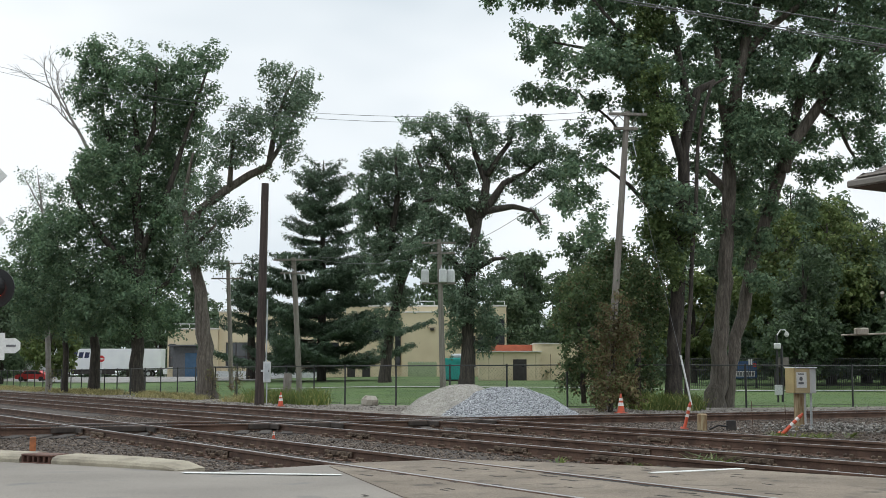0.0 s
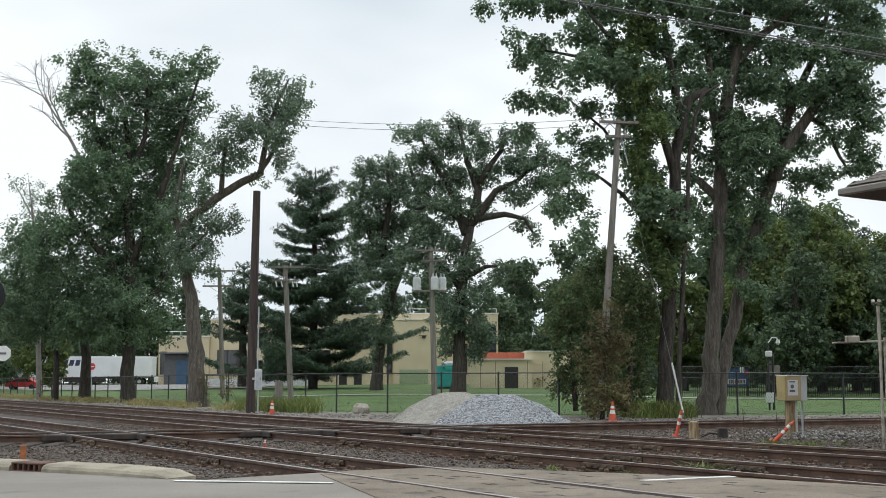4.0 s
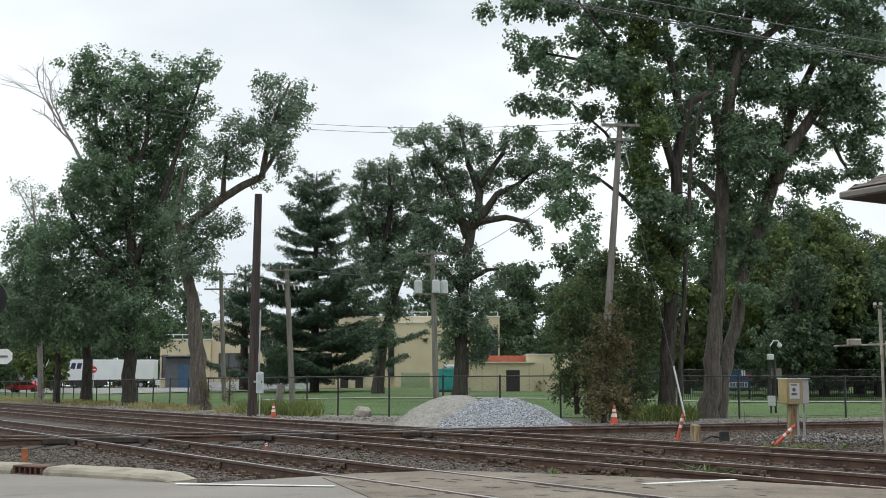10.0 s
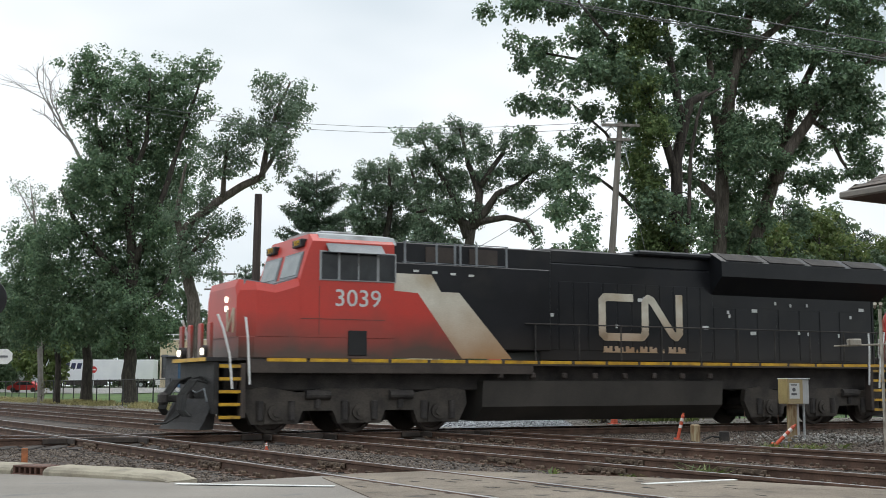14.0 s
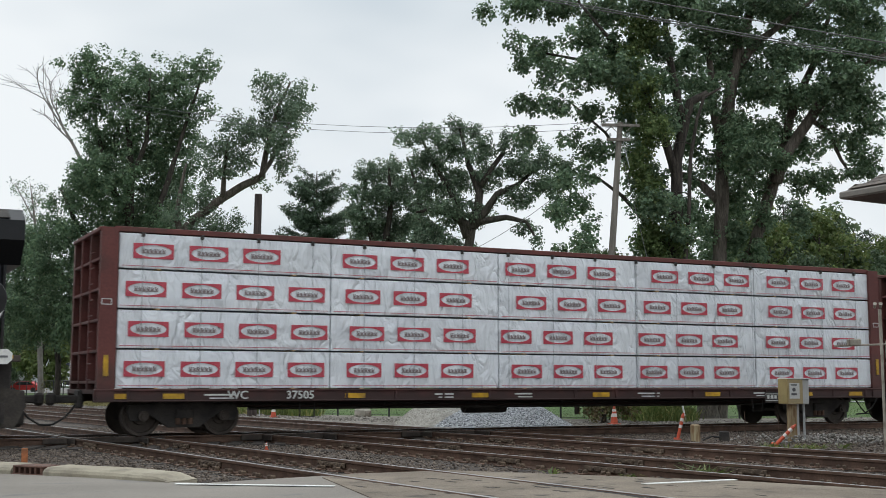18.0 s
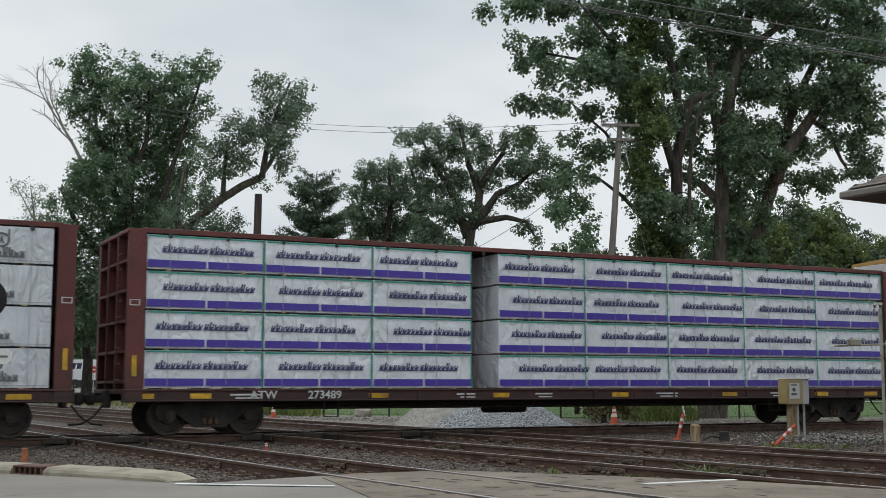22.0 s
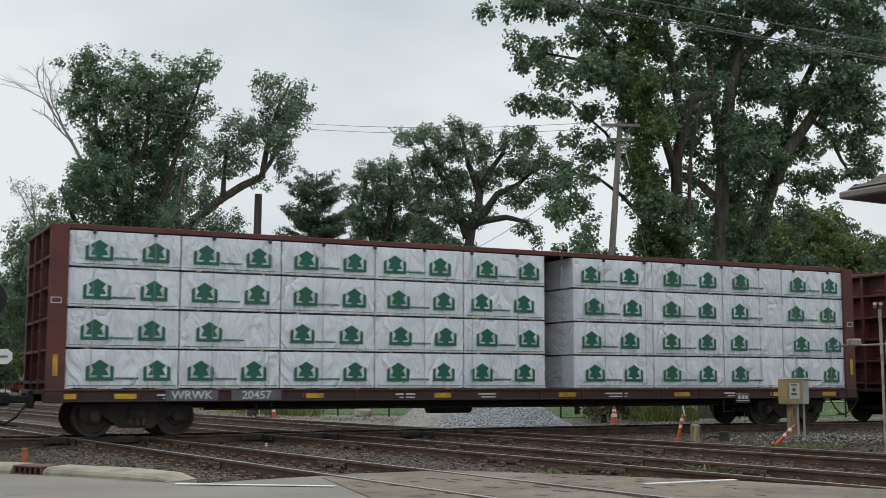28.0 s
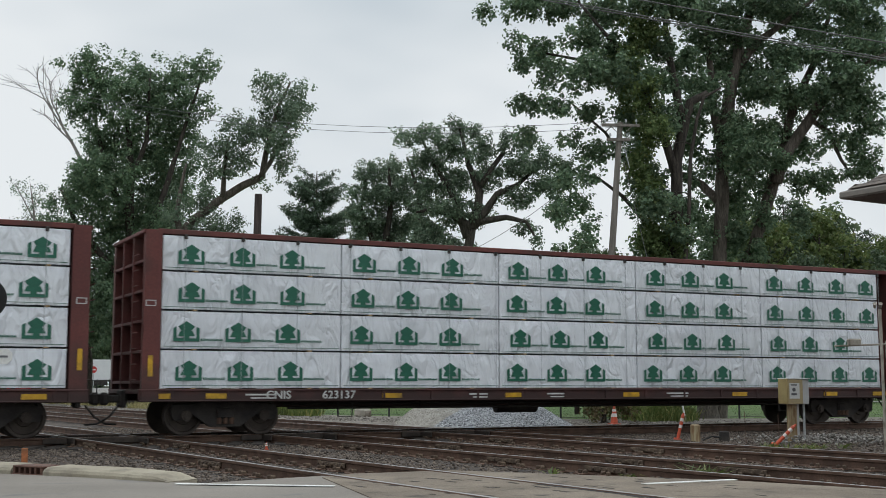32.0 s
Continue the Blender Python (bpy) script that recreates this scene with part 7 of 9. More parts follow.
def locomotive():
    lo = thing("locomotive", "red and black diesel freight locomotive with lit headlights", "locomotive", group="locomotives of the freight train")
    # frame, walkway sill, tank
    part("frame", Geo().box((11.4, 0, 1.38), (20.2, 2.2, 0.66), bevel=0.03).box((11.5, 0, 1.80), (20.0, 3.0, 0.06)), M_UNDER, lo)
    for s in (-1, 1):
        gg = Geo().box((5.4, s * 1.52, 1.63), (7.4, 0.06, 0.32), bevel=0.01).box((12.5, s * 1.52, 1.76), (18.2, 0.07, 0.14), bevel=0.01)
        part("side_sill", gg, M_SILL, lo)
        for k in range(19):
            x = 2.15 + k * 1.02
            part("sill_stripe", Geo().box((x + 0.48, s * 1.558, 1.79), (0.93, 0.008, 0.085)), M_YELLOW, lo, "worn yellow sill stripe")
    tank = [(-1.35, 0.62), (-1.42, 1.3), (1.42, 1.3), (1.35, 0.62), (0.95, 0.24), (-0.95, 0.24)]
    part("fuel_tank", Geo().prism(tank, 7.75, 15.2, frame3=Matrix(((0, 1, 0), (1, 0, 0), (0, 0, 1)))), M_TANK, lo, "grimy dark fuel tank")
    gg = Geo()
    for k in range(8):
        gg.box((8.2 + k * 0.93, -1.46, 1.44), (0.14, 0.14, 0.16), bevel=0.03)
    part("valve", gg, M_SILL, lo)
    # pilot and plow
    gg = Geo()
    plow = [(0.0, 0.14), (0.12, 0.30), (0.42, 0.86), (0.52, 0.86), (0.40, 0.14)]
    for s in (-1, 1):
        m3 = Matrix.Translation((0.15, s * 0.02, 0)) @ Matrix.Rotation(radians(-s * 24), 4, "Z")
        gg.prism(plow, 0 if s > 0 else -1.4, 1.4 if s > 0 else 0, frame3=m3)
    part("plow", gg, M_PLOW, lo, "black steel snow plow")
    part("pilot", Geo().box((1.05, 0, 1.15), (0.12, 2.9, 1.3), bevel=0.02).box((1.05, 0, 1.79), (0.5, 3.0, 0.1), bevel=0.01), M_PLOW, lo)
    part("pilot_stripe", Geo().box((0.79, 0, 1.79), (0.012, 2.9, 0.09)), M_YELLOW, lo, "worn yellow stripe")
    coupler(lo, 0.85, -1)
    coupler(lo, 21.6, 1)
    gg = Geo()
    for s in (-1, 1):
        for k in range(4):
            y0 = s * (0.42 + k * 0.2)
            part("air_hose", Geo().tube([(0.98, y0, 1.38 - 0.05 * k), (0.72, y0, 1.3), (0.5, y0 + 0.05, 0.95), (0.42, y0 + s * 0.1, 0.6), (0.55, y0 + s * 0.22, 0.45)], 0.032, 7), M_TYRE, lo)
        part("cut_lever", Geo().tube([(0.85, s * 0.25, 1.05), (0.78, s * 0.8, 1.0), (0.8, s * 1.35, 1.1), (0.85, s * 1.42, 0.8)], 0.018, 6), M_LOCOGREY, lo)
    for x0, way in ((1.05, 1), (21.2, -1)):
        for s in (-1, 1):
            gg = Geo()
            for k in range(5):
                gg.box((x0 + 0.28 * way, s * 1.40, 0.42 + k * 0.30), (0.48, 0.24, 0.03), bevel=0.006)
            st = part("step", gg, M_UNDER, lo)
            gg = Geo()
            for k in range(5):
                gg.box((x0 + 0.28 * way, s * 1.53, 0.43 + k * 0.30), (0.48, 0.02, 0.075))
            part("step_edge", gg, M_YELLOW, st, "yellow step edges")
            part("step_side", Geo().box((x0 + 0.58 * way, s * 1.42, 1.05), (0.12, 0.26, 1.3), bevel=0.02), M_SILL, st)
            gg = Geo().tube([(x0 - 0.02 * way, s * 1.5, 2.85), (x0 + 0.1 * way, s * 1.55, 2.5), (x0 + 0.25 * way, s * 1.56, 1.9), (x0 + 0.32 * way, s * 1.56, 1.1)], 0.028, 7)
            gg.tube([(x0 + 0.62 * way, s * 1.5, 2.8), (x0 + 0.66 * way, s * 1.56, 2.3), (x0 + 0.72 * way, s * 1.56, 1.2)], 0.028, 7)
            part("handrail", gg, M_WHITE, lo, "white-painted handrail")
    for y in (-1.2, -0.45, 0.45, 1.2):
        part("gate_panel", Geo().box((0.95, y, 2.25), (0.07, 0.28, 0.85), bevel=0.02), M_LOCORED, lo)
    # nose: sides taper to the front, top slopes up to the windscreen
    def shell(name, rings, m, label=""):
        gg = Geo()
        n = len(rings[0])
        gg.add([p for r in rings for p in r], [(i * n + j, i * n + (j + 1) % n, (i + 1) * n + (j + 1) % n, (i + 1) * n + j) for i in range(len(rings) - 1) for j in range(n)]
               + [tuple(range(n))[::-1], tuple((len(rings) - 1) * n + j for j in range(n))])
        return part(name, gg, m, lo, label)

    def ring(x, w, z0, z1, c=0.14, wt=None):
        wt = wt or w
        return [(x, -w, z0), (x, -w, z1 - c * 2), (x, -wt + c, z1), (x, wt - c, z1), (x, w, z1 - c * 2), (x, w, z0)]
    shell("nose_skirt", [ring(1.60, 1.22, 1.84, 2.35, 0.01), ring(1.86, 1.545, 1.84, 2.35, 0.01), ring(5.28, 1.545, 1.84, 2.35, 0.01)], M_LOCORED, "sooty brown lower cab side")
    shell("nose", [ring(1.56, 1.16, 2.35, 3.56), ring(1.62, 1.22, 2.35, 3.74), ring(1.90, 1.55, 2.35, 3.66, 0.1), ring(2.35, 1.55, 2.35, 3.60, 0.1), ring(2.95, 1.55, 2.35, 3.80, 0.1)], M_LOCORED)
    part("nose_top", Geo().prism([(1.70, 3.60), (1.70, 3.745), (2.0, 3.70), (2.35, 3.64), (2.94, 3.83), (2.94, 3.60)], -1.25, 1.25), M_LOCOGREY, lo, "grey anti-glare panel")
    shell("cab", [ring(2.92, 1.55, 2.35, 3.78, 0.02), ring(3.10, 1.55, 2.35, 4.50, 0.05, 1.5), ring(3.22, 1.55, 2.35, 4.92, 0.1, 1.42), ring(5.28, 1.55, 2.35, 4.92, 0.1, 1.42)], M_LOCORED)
    part("cab_roof", Geo().prism([(-1.52, 4.72), (-1.36, 4.92), (-0.6, 5.06), (0.6, 5.06), (1.36, 4.92), (1.52, 4.72)], 3.42, 5.35, frame3=Matrix(((0, 1, 0), (1, 0, 0), (0, 0, 1)))).box((4.3, 0, 5.10), (0.9, 0.7, 0.12), bevel=0.04), M_LOCOROOF, lo, "pale grey cab roof")
    part("window_visor", Geo().prism([(-1.80, 4.44), (-1.53, 4.70), (-1.51, 4.68), (-1.78, 4.42)], 3.55, 4.95, frame3=Matrix(((0, 1, 0), (1, 0, 0), (0, 0, 1)))), M_LOCOGREY, lo, "grey sun visor over the side windows")
    # windscreens, follow the rake of the cab front
    for s in (-1, 1):
        a, b = Vector((2.95, 0, 3.86)), Vector((3.09, 0, 4.42))
        d = (b - a)
        rot = Matrix.Rotation(math.atan2(d.x, d.z), 3, "Y")
        mid = (a + b) / 2
        w = part("windscreen", Geo().box((mid.x - 0.035, s * 0.74, mid.z), (0.03, 1.12, 0.56), rot, bevel=0.01), M_SCREEN, lo)
        part("windscreen_frame", Geo().box((mid.x - 0.02, s * 0.74, mid.z), (0.03, 1.24, 0.68), rot, bevel=0.01), M_LOCOGREY, w)
        part("number_board", Geo().box((3.12, s * 0.95, 4.70), (0.16, 0.62, 0.2), bevel=0.02), M_BOXBLACK, lo)
        # side windows
        wf = part("window_frame", Geo().box((4.36, s * 1.555, 4.12), (1.94, 0.03, 0.74), bevel=0.01), M_LOCOROOF, lo, "grey metal side window frame")
        for x, ww in ((3.64, 0.40), (4.12, 0.44), (4.60, 0.44), (5.09, 0.40)):
            part("side_window", Geo().box((x, s * 1.574, 4.12), (ww, 0.012, 0.67), bevel=0.004), M_WINDOW, wf)
    part("cab_grille", Geo().box((4.35, -1.555, 2.22), (0.47, 0.03, 0.62), bevel=0.01), M_BOXBLACK, lo)
    part("cab_seam", Geo().box((4.0, -1.552, 2.80), (2.1, 0.01, 0.015)).box((3.4, -1.552, 3.0), (0.012, 0.01, 1.2)), M_LOCODIRT, lo)
    # headlights and ditch lights
    for y, z in ((-0.42, 3.28), (-0.42, 3.05)):
        part("headlight", Geo().disc((1.56, y, z), 0.075, 0.07, "x", 16), M_HEADLIGHT, lo, "lit round headlight")
    for s in (-1, 1):
        dl = part("ditch_light", Geo().disc((0.84, s * 1.0, 1.98), 0.085, 0.06, "x", 16), M_HEADLIGHT, lo, "lit round ditch light")
        part("lamp_housing", Geo().disc((0.93, s * 1.0, 1.98), 0.15, 0.16, "x", 16), M_UNDER, dl)
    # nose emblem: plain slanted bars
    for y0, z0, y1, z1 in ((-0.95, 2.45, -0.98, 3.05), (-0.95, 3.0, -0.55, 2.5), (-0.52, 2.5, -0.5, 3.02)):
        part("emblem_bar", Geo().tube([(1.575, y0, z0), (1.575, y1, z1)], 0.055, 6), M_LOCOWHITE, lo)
    # long hood
    hood_y = 1.02
    part("hood", Geo().box((7.5, 0, 3.2), (4.4, 2.9, 2.2), bevel=0.03).box((7.6, 0, 4.56), (4.6, 2.3, 0.62), bevel=0.03), M_LOCOBLACK, lo)
    part("engine_hood", Geo().box((12.4, 0, 3.2), (5.6, hood_y * 2, 2.72), bevel=0.04), M_LOCOBLACK, lo)
    part("hood_roof", Geo().box((12.4, 0, 4.74), (5.6, hood_y * 1.9, 0.42), bevel=0.05), M_LOCOBLACK, lo)
    part("roof_hatch", Geo().box((13.9, 0, 4.97), (2.5, 2.3, 0.16), bevel=0.05), M_LOCOBLACK, lo)
    part("rear_hood", Geo().box((18.2, 0, 2.98), (6.1, hood_y * 2, 2.3), bevel=0.04), M_LOCOBLACK, lo)
    for k in range(12):
        x = 9.95 + k * 0.46 if k < 11 else 15.0
        part("hood_door", Geo().box((x, -hood_y - 0.006, 3.1), (0.42, 0.02, 1.9), bevel=0.006), M_LOCOBLACK, lo)
    for k in range(7):
        part("hood_door", Geo().box((15.6 + k * 0.78, -hood_y - 0.006, 2.7), (0.7, 0.02, 1.55), bevel=0.006), M_LOCOBLACK, lo)
    rad = [(-1.55, 4.36), (-1.55, 4.80), (-1.05, 5.10), (1.05, 5.10), (1.55, 4.80), (1.55, 4.36), (1.02, 3.85), (-1.02, 3.85)]
    part("radiator", Geo().prism(rad, 15.15, 21.6, frame3=Matrix(((0, 1, 0), (1, 0, 0), (0, 0, 1)))), M_LOCOBLACK, lo, "black winged radiator hood")
    gg = Geo()
    for k in range(4):
        gg.box((16.0 + k * 1.55, -1.30, 4.96), (1.3, 0.5, 0.02), Matrix.Rotation(radians(28), 3, "X"))
    part("radiator_screen", gg, M_UNDER, lo)
    part("exhaust_stack", Geo().box((10.9, 0, 5.0), (1.0, 0.7, 0.12), bevel=0.03), M_UNDER, lo)
    # dynamic brake screens and rails behind the cab
    gg = Geo()
    for x in (5.6, 6.45, 6.95, 7.1, 7.55, 8.4):
        gg.box((x, -1.46, 4.57), (0.05, 0.03, 0.56))
    for z in (4.32, 4.85):
        gg.box((7.0, -1.45, z), (2.9, 0.02, 0.02))
    part("screen_rail", gg, M_LOCOGREY, lo)
    part("screen", Geo().box((6.7, -1.158, 4.58), (0.8, 0.03, 0.4)), M_SILL, lo)
    part("screen", Geo().box((7.9, -1.158, 4.58), (0.8, 0.03, 0.4)), M_SILL, lo)
    # diagonal livery on the hood side
    yy = -1.452
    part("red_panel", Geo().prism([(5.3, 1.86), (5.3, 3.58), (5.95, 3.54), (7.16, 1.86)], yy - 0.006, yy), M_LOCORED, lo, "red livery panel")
    part("white_stripe", Geo().prism([(5.32, 4.02), (5.32, 3.57), (5.95, 3.53), (7.14, 1.87), (8.54, 1.87), (7.06, 3.58), (6.57, 3.58), (6.31, 4.02)], yy - 0.010, yy - 0.001), M_LOCOWHITE, lo, "weathered cream diagonal stripe")
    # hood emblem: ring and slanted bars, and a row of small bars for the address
    ey = -hood_y - 0.022
    def band(name, pts, r=0.11):
        gg = Geo()
        for (xa, za), (xb, zb) in zip(pts[:-1], pts[1:]):
            ln = math.hypot(xb - xa, zb - za)
            gg.box(((xa + xb) / 2, ey, (za + zb) / 2), (ln + 0.05, 0.012, r * 2), Matrix.Rotation(-math.atan2(zb - za, xb - xa), 3, "Y"))
        for x, z in pts[1:-1]:
            gg.disc((x, ey, z), r, 0.012, "y", 14)
        part(name, gg, M_LOCOWHITE, lo, "cream emblem band")
    band("emblem_band", [(12.50, 3.66), (11.62, 3.66), (11.53, 3.56), (11.53, 2.64), (11.63, 2.54), (12.80, 2.54), (12.91, 2.65), (12.91, 3.55), (13.02, 3.66), (13.14, 3.60), (13.82, 2.63), (13.94, 2.56), (14.05, 2.68), (14.05, 3.78)])
    for xa, ww, tall in ((12.05, 1.05, (0.9, 0.9, 0.9)), (13.0, 0.62, (0.9, 0.9)), (13.95, 0.62, (0.9, 0.9)), (12.63, 0.07, (0.35,)), (13.5, 0.07, (0.35,))):
        part("address_bar", Geo().prism([(xa + px_, 2.2 + pz_) for px_, pz_ in word_outline(ww, 0.2, tall)], ey - 0.006, ey), M_LOCOWHITE, lo, "cream bar lettering")
    gg = Geo()
    rnd = random.Random(5)
    for k in range(20):
        gg.box((rnd.uniform(9.6, 21), ey, rnd.uniform(2.6, 3.7)), (0.07 if k % 3 else 0.2, 0.008, 0.1))
    part("notice", gg, M_PALEMARK, lo)
    gg = Geo()
    for k in range(4):
        gg.box((5.9 + k * 0.5, -1.46, 4.1 - 0.02 * k), (0.14, 0.01, 0.06))
    part("notice", gg, M_PALEMARK, lo)
    # walkway handrail with stanchions
    gg = Geo().tube([(8.9, -1.5, 2.82), (21.2, -1.5, 2.82)], 0.02, 6)
    part("handrail", gg, M_UNDER, lo)
    for k in range(10):
        x = 9.2 + k * 1.3
        part("stanchion", Geo().tube([(x, -1.5, 1.83), (x, -1.5, 2.84)], 0.022, 6), M_UNDER, lo)
    part("rear_post", Geo().box((21.3, 0, 3.0), (0.06, 2.0, 2.3)), M_LOCOBLACK, lo)
    loco_truck(lo, (2.5, 4.55, 6.6))
    loco_truck(lo, (17.0, 18.95, 20.9))
    return lo


first = locomotive()
second = copy_thing(first, Matrix())
tagged(second, "cleaner red and black diesel locomotive running second")
for ob in second.children:
    if ob.name.split(".")[0] in ("headlight", "ditch_light"):
        ob.data = ob.data.copy()
        ob.data.materials[0] = M_LAMPOFF
        tagged(ob, "unlit round lamp")
for ob, num, s0 in ((first, "3039", -53.72), (second, "2809", -31.25)):
    part("road_number", text_mesh(num, 0.60, M_PALEMARK, bold=0.002), None, ob, "cream road number", pose(4.36, -1.556, 3.31))
    for s in (-1, 1):
        part("road_number", text_mesh(num, 0.2, M_YELLOW), None, ob, "", Matrix.Translation((3.035, s * 0.95, 4.70)) @ Matrix.Rotation(radians(-90), 4, "Z"))
    roll(ob, s0)


# ---- stone pile ----
def heap(name, cx, cy, rx, ry, hh, seed, material, label):
    gg = Geo()
    n = 36
    vs = []
    for j in range(n + 1):
        for i in range(n + 1):
            u, w = i / n * 2 - 1, j / n * 2 - 1
            r = math.hypot(u, w)
            q = Vector((u * 2.2 + seed, w * 2.2, seed * 2.0))
            k = max(0.0, 1 - r * (1 + 0.12 * noise.noise(q)))
            z = hh * (1 - (1 - min(1, k * 1.25)) ** 1.35) + 0.05 * noise.noise(q * 2.2) * min(1, k * 4)
            vs.append((cx + u * rx, cy + w * ry, -0.2 + max(-0.05, z)))
    gg.add(vs, [(j * (n + 1) + i, j * (n + 1) + i + 1, (j + 1) * (n + 1) + i + 1, (j + 1) * (n + 1) + i) for j in range(n) for i in range(n)])
    ob = solid(name, gg, material, label, "stone pile", soft=True)
    pts = []
    for p in ob.data.polygons:
        if p.center.z > -0.2:
            for _ in range(3 + int(p.area * 640)):
                a, b, c = (ob.data.vertices[v].co for v in p.vertices[:3])
                d = ob.data.vertices[p.vertices[3]].co
                u, w = RNG.random(), RNG.random()
                pts.append((a * (1 - u) + b * u) * (1 - w) + (d * (1 - u) + c * u) * w)
    return ob, np.array([tuple(p) for p in pts])


M_GRIT = stone_mat("pale_grit", (0.20, 0.185, 0.16), (0.50, 0.47, 0.42))
pile_a, pts_a = heap("gravel_mound", 0.42, 30.1, 2.2, 1.9, 1.04, 3.0, M_PILE_A, "heap of fine pale crushed limestone by the track")
pile_b, pts_b = heap("gravel_mound", 2.0, 29.3, 2.6, 2.1, 0.95, 8.0, M_PILE_B, "heap of coarse grey crushed stone by the track")
sa = stones("crushed_stone", pts_b[RNG.permutation(len(pts_b))[:17000]], 0.030, M_CRUSHED, "coarse grey stones covering the heap", "stone pile")
sb = stones("crushed_stone", pts_a[RNG.permutation(len(pts_a))[:14000]], 0.018, M_GRIT, "fine pale grit covering the heap", "stone pile")


# ---- chain-link fence along the verge ----
fence_line = [(-66, 108), (-38.5, 76), (-15.5, 50), (-4.9, 38.4), (4.9, 34.3), (10, 34.4), (18, 36.8), (34, 41.5)]
fence = thing("chain_link_fence", "black chain-link fence with thin posts behind the tracks", "fence", Matrix(), kind="structure")
POST_MESH = Geo().tube([(0, 0, -0.1), (0, 0, 1.86)], 0.042, 8).mesh("post", M_BLACKPAINT)
STRETCH = GRID_Y / GRID_X


def rise(p):
    return lift(p.x, p.y / STRETCH)


for (xa, ya), (xb, yb) in zip(fence_line[:-1], fence_line[1:]):
    n = max(1, round(math.hypot(xb - xa, yb - ya) / 2.6))
    a, b = Vector((xa, ya * STRETCH, 0)), Vector((xb, yb * STRETCH, 0))
    for k in range(n):
        p = a.lerp(b, k / n)
        part("post", POST_MESH, None, fence, "", pose(p.x, p.y, rise(p)))
        q = a.lerp(b, (k + 1) / n)
        pz, qz = rise(p), rise(q)
        part("top_rail", Geo().tube([(p.x, p.y, pz + 1.80), (q.x, q.y, qz + 1.80)], 0.025, 6), M_BLACKPAINT, fence)
        part("bottom_wire", Geo().tube([(p.x, p.y, pz + 0.08), (q.x, q.y, qz + 0.08)], 0.008, 4), M_BLACKPAINT, fence)
        near = math.hypot(p.x, p.y) < 85
        mesh_step = 0.16 if near else 0.3
        length = (q - p).length
        m = int(length / mesh_step)
        gg = Geo()
        d = (q - p).normalized()
        for j in range(-int(1.75 / mesh_step), m + 1):
            for way in (1, -1):
                s0 = j * mesh_step if way > 0 else (j + 1.75 / mesh_step) * mesh_step
                s1 = s0 + way * 1.75
                z0, z1 = 0.06, 1.80
                lo_, hi_ = sorted((s0, s1))
                if hi_ <= 0 or lo_ >= length:
                    continue
                ca, cb = min(max(s0, 0), length), min(max(s1, 0), length)
                za = z0 + (ca - s0) / (s1 - s0) * (z1 - z0)
                zb = z0 + (cb - s0) / (s1 - s0) * (z1 - z0)
                A, B = p + d * ca, p + d * cb
                A.z, B.z = pz + za, pz + zb
                t = 0.0028
                gg.add([A - d * t, A + d * t, B + d * t, B - d * t], [(0, 1, 2, 3)])
        me = bpy.data.meshes.new("wire_mesh")
        me.from_pydata(gg.v, [], gg.f)
        me.materials.append(M_BLACKPAINT)
        part("wire_mesh", me, None, fence)


# ---- grass tufts and weeds ----
def tufts(name, centres, blades, tall, spread, material, label, category):
    out = []
    for (x, y), hgt in centres:
        m = blades
        b = np.stack([x + RNG.normal(0, spread, m), y + RNG.normal(0, spread, m), np.full(m, lift(x, y) + 0.0)], axis=1)
        lean = RNG.normal(0, 0.28, (m, 2)) * hgt
        hh = hgt * tall * RNG.uniform(0.4, 1.15, m)
        wide = RNG.uniform(0.008, 0.02, m)[:, None] * np.array([1, 0, 0])
        tip = b + np.stack([lean[:, 0], lean[:, 1], hh], axis=1)
        mid = (b + tip) / 2 + np.stack([-lean[:, 0] * 0.2, lean[:, 1] * 0, hh * 0.08], axis=1)
        out.append(np.stack([b - wide, b + wide, mid + wide, mid - wide], axis=1))
        out.append(np.stack([mid - wide, mid + wide, tip + wide * 0.2, tip - wide * 0.2], axis=1))
    return solid(name, quads_mesh(name, np.concatenate(out), material), None, label, category, "stuff")


def along(n, lo, hi, off, spread):
    """Points beside the fence, between two x."""
    out = []
    for _ in range(n):
        x = RNG.uniform(lo, hi)
        for (xa, ya), (xb, yb) in zip(fence_line[:-1], fence_line[1:]):
            if xa <= x <= xb:
                out.append((x, ya + (yb - ya) * (x - xa) / (xb - xa) + off + RNG.normal(0, spread)))
    return out


tufts("dry_grass", [(p, RNG.uniform(0.35, 1.0)) for p in along(520, -50, -9, -1.5, 1.0) if noise.noise(Vector((p[0] * 0.35, 3.0, 0))) > -0.12], 34, 0.42, 0.24, M_DRYGRASS, "tall dry yellow-green grass along the fence", "grass")
tufts("weeds", [(p, RNG.uniform(0.5, 1.0)) for p in along(64, -10.5, -5.6, -1.4, 0.7)], 40, 0.8, 0.16, M_WEED, "tall green weeds round the foot of the poles", "weeds")
tufts("weeds", [(p, RNG.uniform(0.4, 1.0)) for p in along(110, 7.6, 10.0, -1.1, 0.5)], 44, 0.7, 0.16, M_WEED, "yellow-green weeds under the trees", "weeds")
tufts("weeds", [((2.9 + RNG.normal(0, 0.25), 12.1 + RNG.normal(0, 0.06)), 0.5) for _ in range(5)] + [((1.7, 12.9), 0.5), ((-5.2, 12.6), 0.4)] + [((4.05 + RNG.normal(0, 0.12), 12.35 + RNG.normal(0, 0.05)), 0.9) for _ in range(5)] + [((7.9 + RNG.normal(0, 0.5), 18.1 + RNG.normal(0, 0.2)), 0.6) for _ in range(10)], 12, 0.22, 0.06, M_WEED, "sparse weeds between the rails", "weeds")
